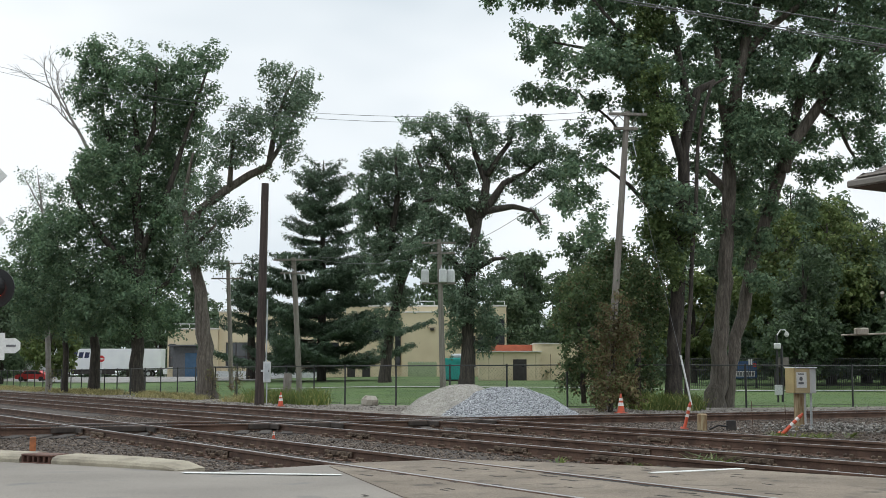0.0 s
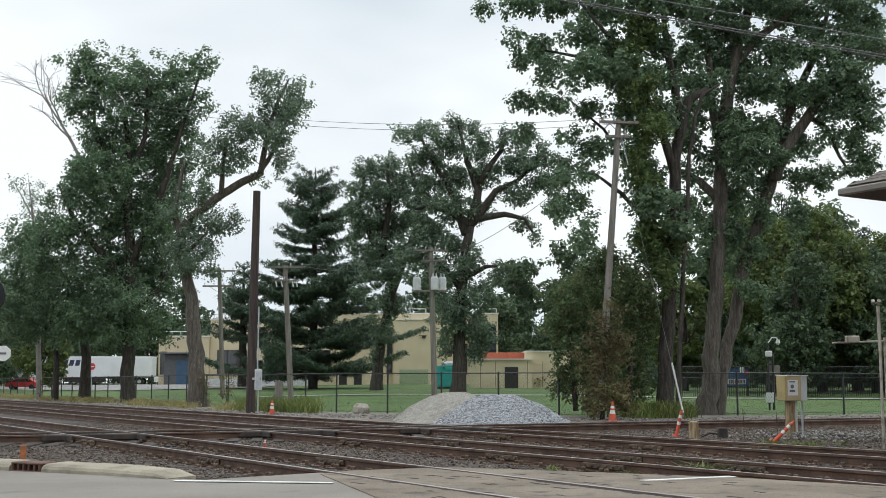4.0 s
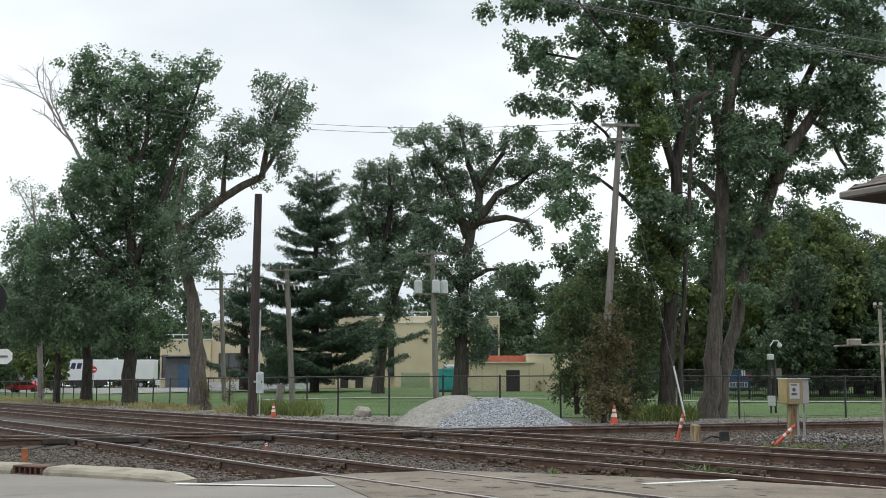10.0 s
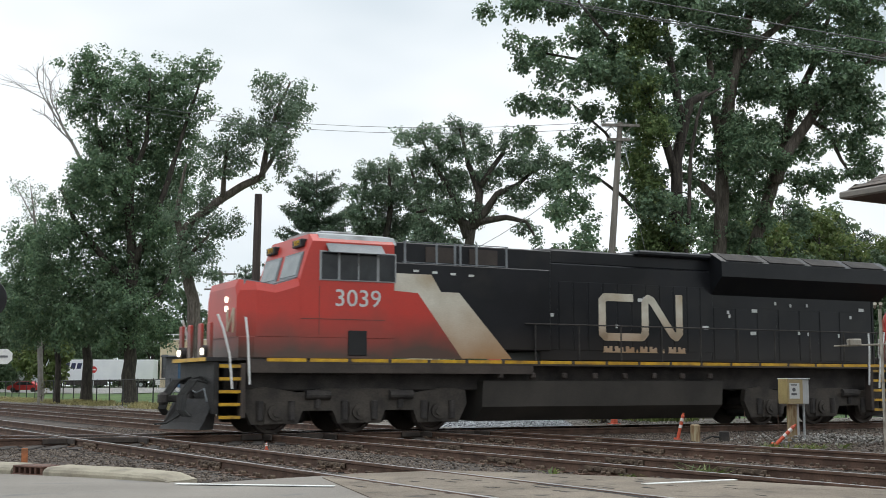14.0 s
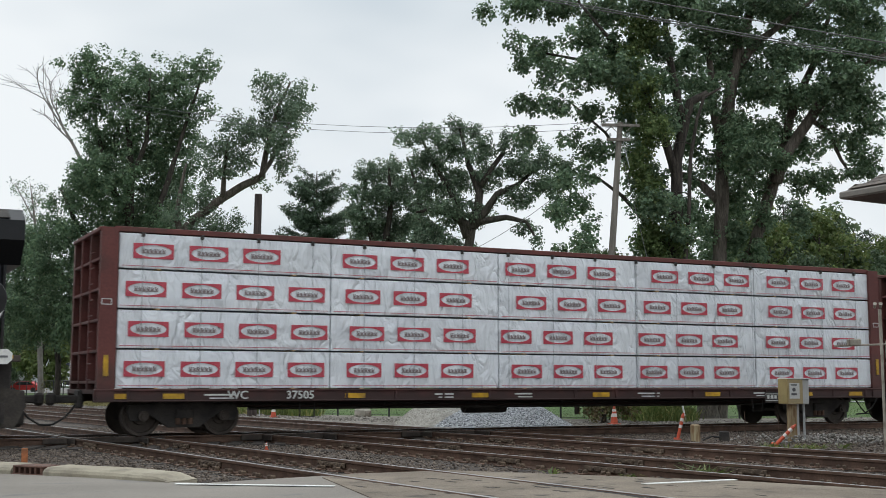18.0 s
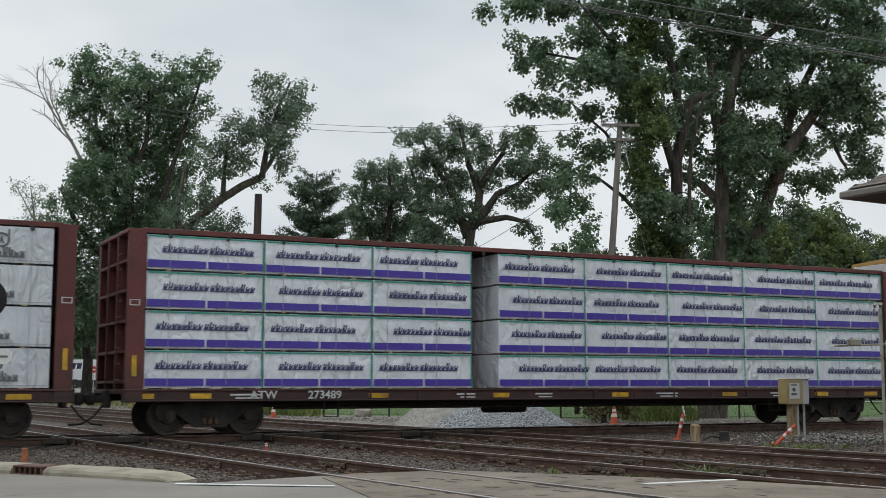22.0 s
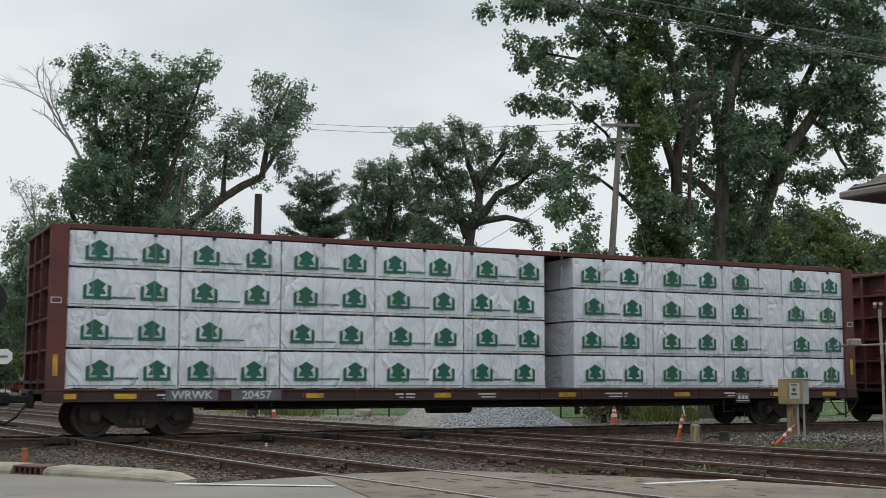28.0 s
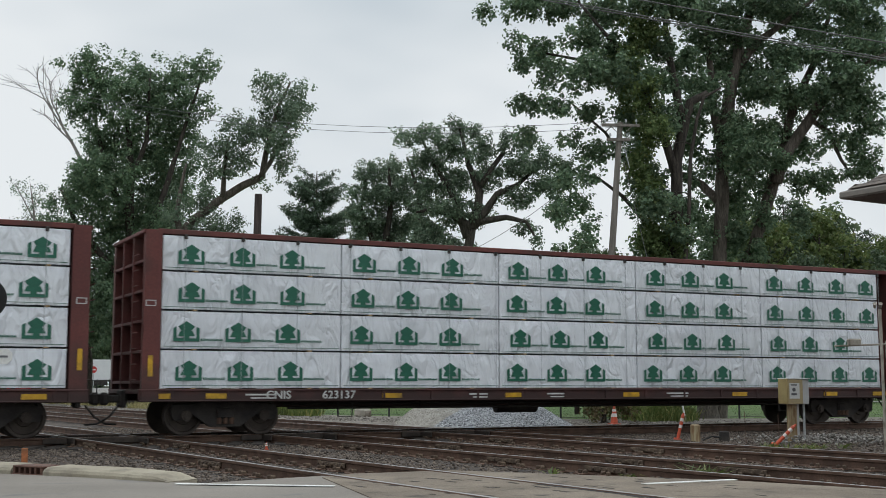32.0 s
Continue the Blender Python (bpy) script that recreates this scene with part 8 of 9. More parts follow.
vp = along(9000, -50, 30, -3.6, 1.1)
stones("verge_gravel", np.array([(x * GRID_X, y * GRID_Y, lift(x, y) * GRID_Z - 0.045 + 0.005) for x, y in vp if y > 27]), 0.05, stone_mat("verge_stone", (0.09, 0.078, 0.066), (0.32, 0.29, 0.255)), "loose brown-grey gravel of the verge", "gravel")
bl = []
for _ in range(24000):
    y = 36 + 34 * RNG.random() ** 1.5
    bl.append((RNG.uniform(-0.6, 0.6) * y, y))
bl = np.array([(x, y, lift(x, y) - 0.06) for x, y in bl])
bl = bl[bl[:, 1] > np.interp(bl[:, 0], [p[0] for p in fence_line], [p[1] for p in fence_line]) + 0.3]
w = np.array([0.011, 0, 0])
up = np.stack([RNG.normal(0, 0.04, len(bl)), RNG.normal(0, 0.04, len(bl)), RNG.uniform(0.02, 0.05, len(bl))], axis=1)
solid("lawn_grass", quads_mesh("lawn_grass", np.stack([bl - w, bl + w, bl + up + w * 0.3, bl + up - w * 0.3], axis=1), L_LAWN), None, "short green grass blades of the lawn", "grass", "stuff")


def ribbon(name, xs_, near, far, up, material, label, category, rows_=4):
    """A paved strip that follows the ground between two edges."""
    gg = Geo()
    grid = [(x, a + (b - a) * j / rows_) for x, a, b in zip(xs_, near, far) for j in range(rows_ + 1)]
    n_ = rows_ + 1
    gg.add([(x, y, lift(x, y) + up) for x, y in grid], [(i * n_ + j, (i + 1) * n_ + j, (i + 1) * n_ + j + 1, i * n_ + j + 1) for i in range(len(xs_) - 1) for j in range(rows_)])
    return solid(name, gg, material, label, category, "structure")


px_ = [-14 + k for k in range(60)]
mid_ = np.interp(px_, [-14, 0, 10, 18, 30, 45], [63.5, 62.6, 60.5, 55.4, 54.4, 54.2])
ribbon("footpath", px_, mid_ - 0.55, mid_ + 0.55, 0.012, M_PATH, "pale concrete footpath across the lawn", "path", 2)
dx_ = [-72 + 2 * k for k in range(27)]
near_ = np.interp(dx_, [-72, -45, -35, -28, -20, -10], [125, 95, 85, 81, 84, 88])
far_ = np.interp(dx_, [-72, -45, -35, -28, -10], [140, 112, 106, 104, 104])
ribbon("drive", dx_, near_, far_, 0.012, M_DRIVE, "pale grey concrete drive in front of the building", "drive", 8)
ribbon("drive_kerb", dx_, far_, far_ + 0.35, 0.16, M_ROOFCOPE, "pale concrete kerb along the drive", "kerb", 1)


# ---- poles and wires ----
def pole(name, label, base, top, r0, r1, material):
    return thing(name, label, "utility pole", Matrix.Translation(base)), Vector(top) - Vector(base)


def crossarm(parent, at, long, turn=0.0, pins=4, braces=True):
    a = part("crossarm", Geo().box((0, 0, 0), (long, 0.10, 0.12), bevel=0.01), M_POLE, parent, "", Matrix.Translation(at) @ Matrix.Rotation(radians(turn), 4, "Z"))
    for k in range(pins):
        x = -long / 2 + 0.15 + k * (long - 0.3) / (pins - 1)
        part("insulator", Geo().tube([(x, 0, 0.06), (x, 0, 0.14), (x, 0, 0.15), (x, 0, 0.26)], [0.015, 0.015, 0.05, 0.035], 8), M_GALV, a)
    if braces:
        part("brace", Geo().tube([(-long * 0.3, -0.06, -0.02), (0, -0.1, -0.5), (long * 0.3, -0.06, -0.02)], 0.018, 5), M_POLE, a)
    return a


def shaft(parent, d, r0, r1, material, n=12):
    gg = Geo().tube([(0, 0, -0.3), d * 0.33, d * 0.66, d], [r0, r0 * 0.67 + r1 * 0.33, r0 * 0.33 + r1 * 0.67, r1], n)
    return part("shaft", gg, material, parent, soft=False)


p, d = pole("utility_pole", "dark creosoted pole cut off without wires", (-8.75, 37.7, -0.2), (-8.62, 37.7, 10.11), 0.2, 0.16, None)
shaft(p, d, 0.22, 0.17, M_POLE_DARK)
part("conduit", Geo().tube([(0.32, -0.18, 1.5), (0.34, -0.15, 4.9)], 0.035, 6), M_GALV, p)
box_ = thing("meter_cabinet", "pale grey metal cabinet on the dark pole", "electrical box", pose(-8.35, 37.45, 0.9))
part("case", Geo().box((0, 0, 0.45), (0.32, 0.22, 0.95), bevel=0.02), M_GREYBOX, box_)
part("door", Geo().box((0.02, -0.12, 0.45), (0.24, 0.02, 0.8), bevel=0.006), M_GALV, box_)
part("latch", Geo().box((0.1, -0.135, 0.5), (0.03, 0.02, 0.1)), M_UNDER, box_)
part("bracket", Geo().box((-0.15, 0.15, 0.5), (0.3, 0.1, 0.1)).tube([(0.0, 0, -1.05), (0, 0, 0)], 0.03, 6), M_GALV, box_)
p, d = pole("utility_pole", "weathered grey wooden pole with a crossarm on top", (-9.46, 51.8, 0.05), (-9.97, 51.8, 8.66), 0.2, 0.16, None)
shaft(p, d, 0.19, 0.15, M_POLE)
crossarm(p, d - Vector((0, 0.15, 0.15)), 2.5)
crossarm(p, d - Vector((0, 0.15, 1.0)), 1.6, 0, 3, False)
for k in (-0.55, -0.2, 0.5, 0.75):
    part("fuse_holder", Geo().tube([(d.x + k, -0.2, d.z - 1.05), (d.x + k + 0.08, -0.25, d.z - 1.4)], 0.045, 6), M_GREYBOX, p)
p, d = pole("utility_pole", "slim grey wooden pole with two crossarms", (-17.1, 64.3, 0.3), (-17.57, 64.3, 10.19), 0.2, 0.16, None)
shaft(p, d, 0.19, 0.15, M_POLE)
crossarm(p, d - Vector((0, 0.15, 0.2)), 2.5)
crossarm(p, d - Vector((0, 0.15, 1.4)), 2.5)
p, d = pole("transformer_pole", "grey wooden pole carrying three transformer cans", (-0.42, 51.8, 0.05), (-0.69, 51.8, 9.83), 0.2, 0.16, None)
shaft(p, d, 0.2, 0.15, M_POLE)
crossarm(p, d - Vector((0, 0.15, 0.25)), 2.2)
crossarm(p, d - Vector((-0.2, 0.15, 0.9)), 1.6, 0, 3, False)
for x, y in ((-0.88, 0.0), (0.25, -0.28), (0.75, 0.05)):
    can = part("transformer_can", Geo().tube([(x + d.x, y, 7.0), (x + d.x, y, 7.03), (x + d.x, y, 7.75), (x + d.x, y, 7.85)], [0.18, 0.25, 0.25, 0.2], 16), M_GREYBOX, p, "pale grey transformer can")
    for k in (-0.1, 0.1):
        part("bushing", Geo().tube([(x + d.x + k, y, 7.82), (x + d.x + k, y, 8.08)], [0.05, 0.03], 7), M_GALV, can)
part("platform", Geo().box((d.x, 0.0, 6.95), (2.2, 0.3, 0.1), bevel=0.01), M_POLE, p)
lean_pole, d = pole("utility_pole", "tall leaning grey wooden pole with a crossarm", (6.36, 33.2, -0.3), (7.34, 33.2, 12.05), 0.2, 0.16, None)
shaft(lean_pole, d, 0.17, 0.115, M_POLE)
crossarm(lean_pole, d - Vector((0, 0.15, 0.15)), 1.6, 6)
crossarm(lean_pole, d - Vector((0.1, 0.15, 0.75)), 1.0, 6, 2, False)
part("guy_strut", Geo().tube([(d.x + 0.1, 0, d.z - 0.8), (d.x + 0.35, 0, d.z - 1.9)], 0.02, 5), M_GALV, lean_pole)


def wire(name, a, b, sag, r, label):
    a, b = Vector(a), Vector(b)
    pts = [a.lerp(b, k / 24) - Vector((0, 0, sag * 4 * (k / 24) * (1 - k / 24))) for k in range(25)]
    return solid(name, Geo().tube(pts, r, 5), M_WIRE, label, "cable")


for k, (dz, dy) in enumerate(((0, 0), (-0.22, 0.4))):
    wire("overhead_wire", (7.0 + 0.5 * k, 33 + dy, 12.05 + dz * 0.5), (-36, 41 + dy, 21.25 + dz), 2.5, 0.010, "thin overhead power wire slung between poles")
wire("overhead_wire", (-9.0, 51.6, 8.7), (-0.3, 51.6, 9.7), 0.4, 0.012, "thin overhead power wire slung between poles")
wire("overhead_wire", (-9.0, 51.6, 8.6), (-0.7, 51.6, 8.9), 0.5, 0.016, "thin overhead power wire slung between poles")
wire("overhead_wire", (7.2, 33.1, 11.2), (-0.6, 51.6, 8.9), 0.8, 0.014, "thin overhead power wire slung between poles")
for dz in (0.0, 0.06, 0.46):
    wire("overhead_wire", (-8, 20, 12.95 + dz), (26, 20, 6.85 + dz), 0.2, 0.014, "thin overhead wire crossing before the trees")
guy = thing("guy_wire", "pole guy wire with a white plastic sleeve", "guy wire", Matrix.Translation((9.15, 31.0, -0.2)))
part("strand", Geo().tube([(0, 0, 0.1), (-1.9, 2.0, 10.5)], 0.008, 5), M_WIRE, guy)
part("sleeve", Geo().tube([(-0.05, 0.03, 0.30), (-0.43, 0.03, 2.16)], 0.035, 8), M_WHITE, guy, "white plastic sleeve")


# ---- trackside equipment ----
cab_ = thing("control_cabinet", "cream and yellow trackside control box on a post", "control box", pose(8.68, 20.44, -0.15, 0, 0, 22))
part("post", Geo().box((-0.03, 0, 0.45), (0.20, 0.16, 0.95), bevel=0.012), M_RUSTPOST, cab_, "rust-streaked cream post")
part("post", Geo().box((0.10, 0.02, 0.45), (0.12, 0.14, 0.93), bevel=0.012), M_GREYBOX, cab_)
part("case", Geo().box((0.05, 0, 1.22), (0.62, 0.40, 0.62), bevel=0.015), M_GREYBOX, cab_)
part("door", Geo().box((-0.07, -0.215, 1.22), (0.44, 0.03, 0.60), bevel=0.008), M_CREAMBOX, cab_, "cream cabinet door")
part("edge_panel", Geo().box((-0.315, -0.06, 1.23), (0.05, 0.34, 0.62), bevel=0.008), M_YELBOX, cab_, "yellow cabinet side")
part("hood", Geo().box((0.05, -0.01, 1.54), (0.66, 0.46, 0.025), bevel=0.008), M_GREYBOX, cab_)
sg = part("notice", Geo().box((-0.11, -0.236, 1.24), (0.30, 0.008, 0.38)), M_WHITE, cab_, "white notice with a dark symbol")
part("symbol", Geo().disc((-0.13, -0.243, 1.27), 0.05, 0.004, "y", 14).box((-0.13, -0.243, 1.16), (0.16, 0.004, 0.05)).box((-0.13, -0.243, 1.385), (0.18, 0.004, 0.03)), M_GREYMARK, sg)
part("side_post", Geo().tube([(0.42, 0.1, 0.0), (0.42, 0.1, 1.55)], 0.03, 8), M_GALV, cab_)


def delineator(x, y, tilt, turn):
    o = thing("delineator_post", "leaning orange plastic delineator post with white bands", "marker post", pose(x, y, -0.13, 0, tilt, turn), group="orange track markers")
    part("tube", Geo().tube([(0, 0, 0), (0, 0, 0.62), (0, 0, 0.64), (0, 0, 0.69)], [0.042, 0.042, 0.026, 0.026], 12), M_ORANGE, o, soft=False)
    for z in (0.30, 0.47):
        part("band", Geo().tube([(0, 0, z), (0, 0, z + 0.08)], 0.045, 12), M_REFLECT, o, "white reflective band")
    part("base", Geo().tube([(0, 0, -0.01), (0, 0, 0.04)], [0.11, 0.09], 12), M_ORANGE, o)


delineator(5.88, 20.7, 14, 0)
delineator(7.42, 18.5, 46, 0)


def cone(x, y, z, size=1.0, tilt=0.0):
    o = thing("traffic_cone", "orange traffic cone with white bands", "traffic cone", pose(x, y, z, 0, tilt, 20), group="traffic cones")
    h = 0.7 * size
    part("base", Geo().box((0, 0, 0.015 * size), (0.36 * size, 0.36 * size, 0.03 * size), bevel=0.01 * size), M_ORANGE, o)
    part("body", Geo().tube([(0, 0, 0.03 * size), (0, 0, h)], [0.14 * size, 0.03 * size], 16), M_ORANGE, o)
    for a, b in ((0.35, 0.52), (0.62, 0.74)):
        ra, rb = (0.14 - 0.11 * a) * size + 0.004, (0.14 - 0.11 * b) * size + 0.004
        part("band", Geo().tube([(0, 0, a * h + 0.02), (0, 0, b * h + 0.02)], [ra, rb], 16), M_REFLECT, o, "white reflective band")


cone(6.15, 29.6, -0.155)
cone(-7.45, 36.2, -0.16, 0.9)
cone(-3.74, 17.5, -0.13, 0.23)
bollard = thing("pipe_bollard", "short rusty yellow-topped steel pipe standing in gravel", "bollard", pose(6.19, 20.24, -0.15))
part("pipe", Geo().tube([(0, 0, -0.1), (0, 0, 0.36)], 0.12, 16), M_RUSTPOST, bollard)
part("cap", Geo().tube([(0, 0, 0.36), (0, 0, 0.40), (0, 0, 0.42)], [0.125, 0.125, 0.08], 16), M_RUSTPOST, bollard, "worn pipe cap")
jb = thing("junction_box", "small dark junction box with a cable", "electrical box", pose(6.95, 20.4, -0.15))
part("case", Geo().box((0, 0, 0.12), (0.22, 0.2, 0.26), bevel=0.02), M_UNDER, jb)
part("cable", Geo().tube([(-0.1, 0, 0.1), (-0.3, 0.05, 0.12), (-0.5, 0, 0.04), (-0.65, -0.05, 0.0)], 0.02, 6), M_TYRE, jb)
for x, y, hh in ((7.2, 19.6, 0.75), (7.95, 19.5, 0.68)):
    solid("marker_rod", Geo().tube([(0, 0, 0), (0, 0, hh)], 0.008, 6), M_RAIL, "thin upright rusty marker rod", "rod", at=pose(x, y, -0.15, 0, -2, 0))
solid("rubble_stone", Geo().box((0, 0, 0.2), (0.75, 0.5, 0.55), bevel=0.16), M_WOODPOST, "weathered boulder on the verge", "boulder", at=pose(-3.65, 37.4, -0.2, 4, 3, 20))
solid("broken_stump", Geo().tube([(0, 0, -0.2), (0, 0, 0.6), (0.05, 0, 1.45)], [0.26, 0.22, 0.2], 9), M_POLE, "weathered grey pole stump in the weeds", "stump", at=pose(-8.0, 40.3, -0.15))
sheet("concrete_slab", [(9.9, 21.3), (13.5, 22.4), (13.9, 21.2), (10.2, 20.3)], -0.10, 0.1, M_KERB, "pale concrete slab beside the track", "slab")


# ---- crossing signal at the roadside ----
sig = thing("crossing_signal", "railway crossing signal with red lamps and white signs", "crossing signal", pose(-7.12, 12.1, -0.17))
part("mast", Geo().tube([(0, 0, 0), (0, 0, 4.4)], 0.055, 12), M_GALV, sig)
part("base", Geo().box((0, 0, 0.1), (0.35, 0.35, 0.25), bevel=0.03), M_GALV, sig)
for x in (-0.42, 0.38):
    hd = part("lamp_head", Geo().disc((x, -0.1, 2.66), 0.30, 0.03, "y", 24).disc((x, -0.04, 2.66), 0.15, 0.14, "y", 18), M_SIGNBLACK, sig, "round black lamp backing")
    part("lens", Geo().disc((x, -0.13, 2.66), 0.15, 0.04, "y", 20), M_REDLAMP, hd, "lit red lens")
    part("visor", Geo().tube([(x, -0.12, 2.68), (x, -0.42, 2.70)], [0.17, 0.17], 20, cap=False), M_SIGNBLACK, hd)
part("lamp_arm", Geo().tube([(-0.5, 0, 2.66), (0.5, 0, 2.66)], 0.03, 8), M_SIGNBLACK, sig)
for ang in (45, -45):
    part("cross_board", Geo().box((0, -0.08 - (0.02 if ang > 0 else 0), 4.0), (1.2, 0.02, 0.22), Matrix.Rotation(radians(ang), 3, "Y")), M_WHITE, sig, "white crossbuck board")
part("track_sign", Geo().prism([(-0.35, 1.63), (0.56, 1.60), (0.56, 2.0), (-0.35, 2.0)], -0.1, -0.08), M_WHITE, sig, "white track count sign")
part("track_sign", Geo().prism([(0.56, 1.70), (0.72, 1.70), (0.79, 1.76), (0.79, 1.86), (0.72, 1.92), (0.56, 1.92)], -0.1, -0.08), M_WHITE, sig)
part("sign_bar", Geo().box((0.46, -0.105, 1.8), (0.04, 0.006, 0.26)).box((0.66, -0.105, 1.81), (0.14, 0.006, 0.03)), M_GREYMARK, sig)


# ---- depot corner ----
N_ = S_OFF
corner = Vector((8.9, 18.0, 0))
depot = thing("depot", "old brick railway depot with a shingled hipped roof", "building", Matrix.Translation(corner) @ Matrix.Rotation(radians(S_TURN), 4, "Z"))
part("wall", Geo().box((6.0, 4.4, 2.5), (10.6, 7.0, 5.3)), M_MORTAR, depot)
EAVE = 5.40
over = [(0, 0), (12, 0), (12, 9), (0, 9)]
ridge_a, ridge_b = (4.2, 4.5), (8, 4.5)
gg = Geo().add([(x, y, EAVE + 0.10) for x, y in over] + [(*ridge_a, EAVE + 2.5), (*ridge_b, EAVE + 2.5)], [(0, 1, 5, 4), (1, 2, 5), (2, 3, 4, 5), (3, 0, 4), (3, 2, 1, 0)])
part("roof", gg, M_SHINGLE, depot)
part("soffit", Geo().box((6, 4.5, EAVE - 0.03), (11.9, 8.9, 0.05)), M_SOFFIT, depot, "brown boarded soffit")
gg = Geo().box((6, 0.0, EAVE + 0.03), (12.1, 0.12, 0.16), bevel=0.03).box((0.0, 4.5, EAVE + 0.03), (0.12, 9.1, 0.16), bevel=0.03)
part("gutter", gg, M_FASCIA, depot, "pale weathered gutter")
slate = Geo().box((0, 0, 0), (0.30, 0.24, 0.014), bevel=0.003).mesh("shingle", M_SHINGLE)
slope = math.atan2(2.4, 4.35)
for r in range(9):
    for k in range(16):
        yv = 0.05 + r * 0.2
        x = 0.1 + yv * 0.93 + k * 0.31 + (0.15 if r % 2 else 0)
        part("shingle", slate, None, depot, "", pose(x + 0.15, yv + 0.1, EAVE + 0.135 + (yv + 0.1) * 2.4 / 4.5, math.degrees(slope) - 3))
        if k < 16:
            y2 = 0.1 + yv * 1.07 + k * 0.31 + (0.15 if r % 2 else 0)
            part("shingle", slate, None, depot, "", pose(yv * 0.93 + 0.1, y2 + 0.15, EAVE + 0.135 + (yv + 0.1) * 0.93 * 2.4 / 4.2, math.degrees(slope) - 3, 0, -90))
brick = Geo().box((0, 0, 0), (0.205, 0.02, 0.062), bevel=0.004).mesh("brick", M_BRICK)
for r in range(46):
    for k in range(3):
        off = 0.11 if r % 2 else 0.0
        part("brick", brick, None, depot, "", pose(0.81 + off + k * 0.218, 0.897, 1.5 + r * 0.075))
        part("brick", brick, None, depot, "", pose(0.697, 1.0 + off + k * 0.218, 1.5 + r * 0.075, 0, 0, 90))
lampb = thing("wall_lamp", "small pale floodlight on a pipe bracket at the depot", "lamp", pose(9.08, 17.0, 1.85))
part("pipe", Geo().tube([(0.03, 0, 0.0), (0.02, 0, 0.95)], 0.035, 8), M_WOODPOST, lampb)
for x in (-0.09, 0.03):
    part("lamp_head", Geo().tube([(x, -0.02, 0.98), (x - 0.03, -0.12, 1.06)], [0.025, 0.04], 10), M_WOODPOST, lampb)
part("stand", Geo().tube([(0.03, 0, -2.0), (0.03, 0, 0.02)], 0.03, 8), M_WOODPOST, lampb)


# ---- far buildings ----
bld = thing("plant_building", "cream stucco two-storey plant building with flat roof", "building", Matrix.Translation((0, 104, 0.9)))


def block(x0, x1, y0, y1, z, name="wall"):
    part(name, Geo().box(((x0 + x1) / 2, (y0 + y1) / 2, z / 2), (x1 - x0, y1 - y0, z)), M_STUCCO, bld)
    part("coping", Geo().box(((x0 + x1) / 2, (y0 + y1) / 2, z + 0.08), (x1 - x0 + 0.2, y1 - y0 + 0.2, 0.18), bevel=0.02), M_ROOFCOPE, bld)


block(-13.2, 7.2, 0, 14, 9.0)
block(-29.5, -13.22, 0.6, 14, 8.3)
block(-35.9, -29.52, 0, 12, 6.1)
block(-6.0, 1.8, -2.2, -0.02, 8.1)


def window(x0, x1, z0, z1, y, bars=3):
    w_ = part("window", Geo().box(((x0 + x1) / 2, y - 0.02, (z0 + z1) / 2), (x1 - x0, 0.06, z1 - z0)), M_GLASS, bld, "dark steel-framed window")
    gg = Geo()
    for k in range(bars + 1):
        gg.box((x0 + (x1 - x0) * k / bars, y - 0.07, (z0 + z1) / 2), (0.12, 0.06, z1 - z0 + 0.1))
    for z in (z0, z0 + (z1 - z0) * 0.4, z1):
        gg.box(((x0 + x1) / 2, y - 0.07, z), (x1 - x0 + 0.1, 0.06, 0.1))
    part("frame", gg, M_DARKDOOR, w_)
    part("sill", Geo().box(((x0 + x1) / 2, y - 0.1, z0 - 0.12), (x1 - x0 + 0.3, 0.2, 0.1)), M_ROOFCOPE, w_)


window(-28.5, -24.8, 1.5, 4.4, 0.6)
window(-22.4, -18.6, 1.5, 4.4, 0.6)
window(-17.6, -14.2, 1.5, 4.4, 0.6)
window(-10.4, -7.6, 5.4, 7.6, 0.0, 2)
window(-13.0, -11.2, 5.4, 7.6, 0.0, 2)
window(-6.9, -6.3, 1.6, 7.0, 0.0, 1)
window(2.2, 3.2, 1.4, 5.2, 0.0, 1)
window(3.6, 5.0, 3.2, 5.4, 0.0, 1)
window(5.4, 6.9, 2.2, 7.4, 0.0, 2)
for x0 in (-13.0, -11.1):
    dd = part("door", Geo().box((x0 + 0.5, -0.04, 1.15), (1.0, 0.08, 2.2)), M_DARKDOOR, bld, "dark brown door")
    part("door_window", Geo().box((x0 + 0.5, -0.09, 1.6), (0.25, 0.02, 0.3)), M_WHITE, dd)
en = part("entrance", Geo().box((-32.9, -0.6, 1.9), (4.0, 1.2, 3.9), bevel=0.03), M_GREYMARK, bld, "dark glazed entrance porch")
part("door", Geo().box((-32.6, -1.23, 1.6), (1.5, 0.06, 3.0)), M_BLUEDOOR, en, "pale blue glazed door")
part("awning", Geo().box((-33.0, -1.2, 4.0), (4.6, 2.4, 0.2), bevel=0.03), M_GREYMARK, en)
window(-35.6, -34.9, 1.4, 4.2, 0.0, 1)
gg = Geo()
for k in range(16):
    gg.box((-29.5 + k * 0.9, -2.4, 0.75), (0.06, 0.06, 1.3))
for z in (0.4, 1.35):
    gg.box((-22.8, -2.4, z), (13.6, 0.06, 0.08))
part("ramp_rail", gg, M_GREYMARK, bld)
part("ramp", Geo().box((-22.8, -2.0, 0.35), (13.6, 1.2, 0.9)), M_GREYBOX, bld)
gg = Geo()
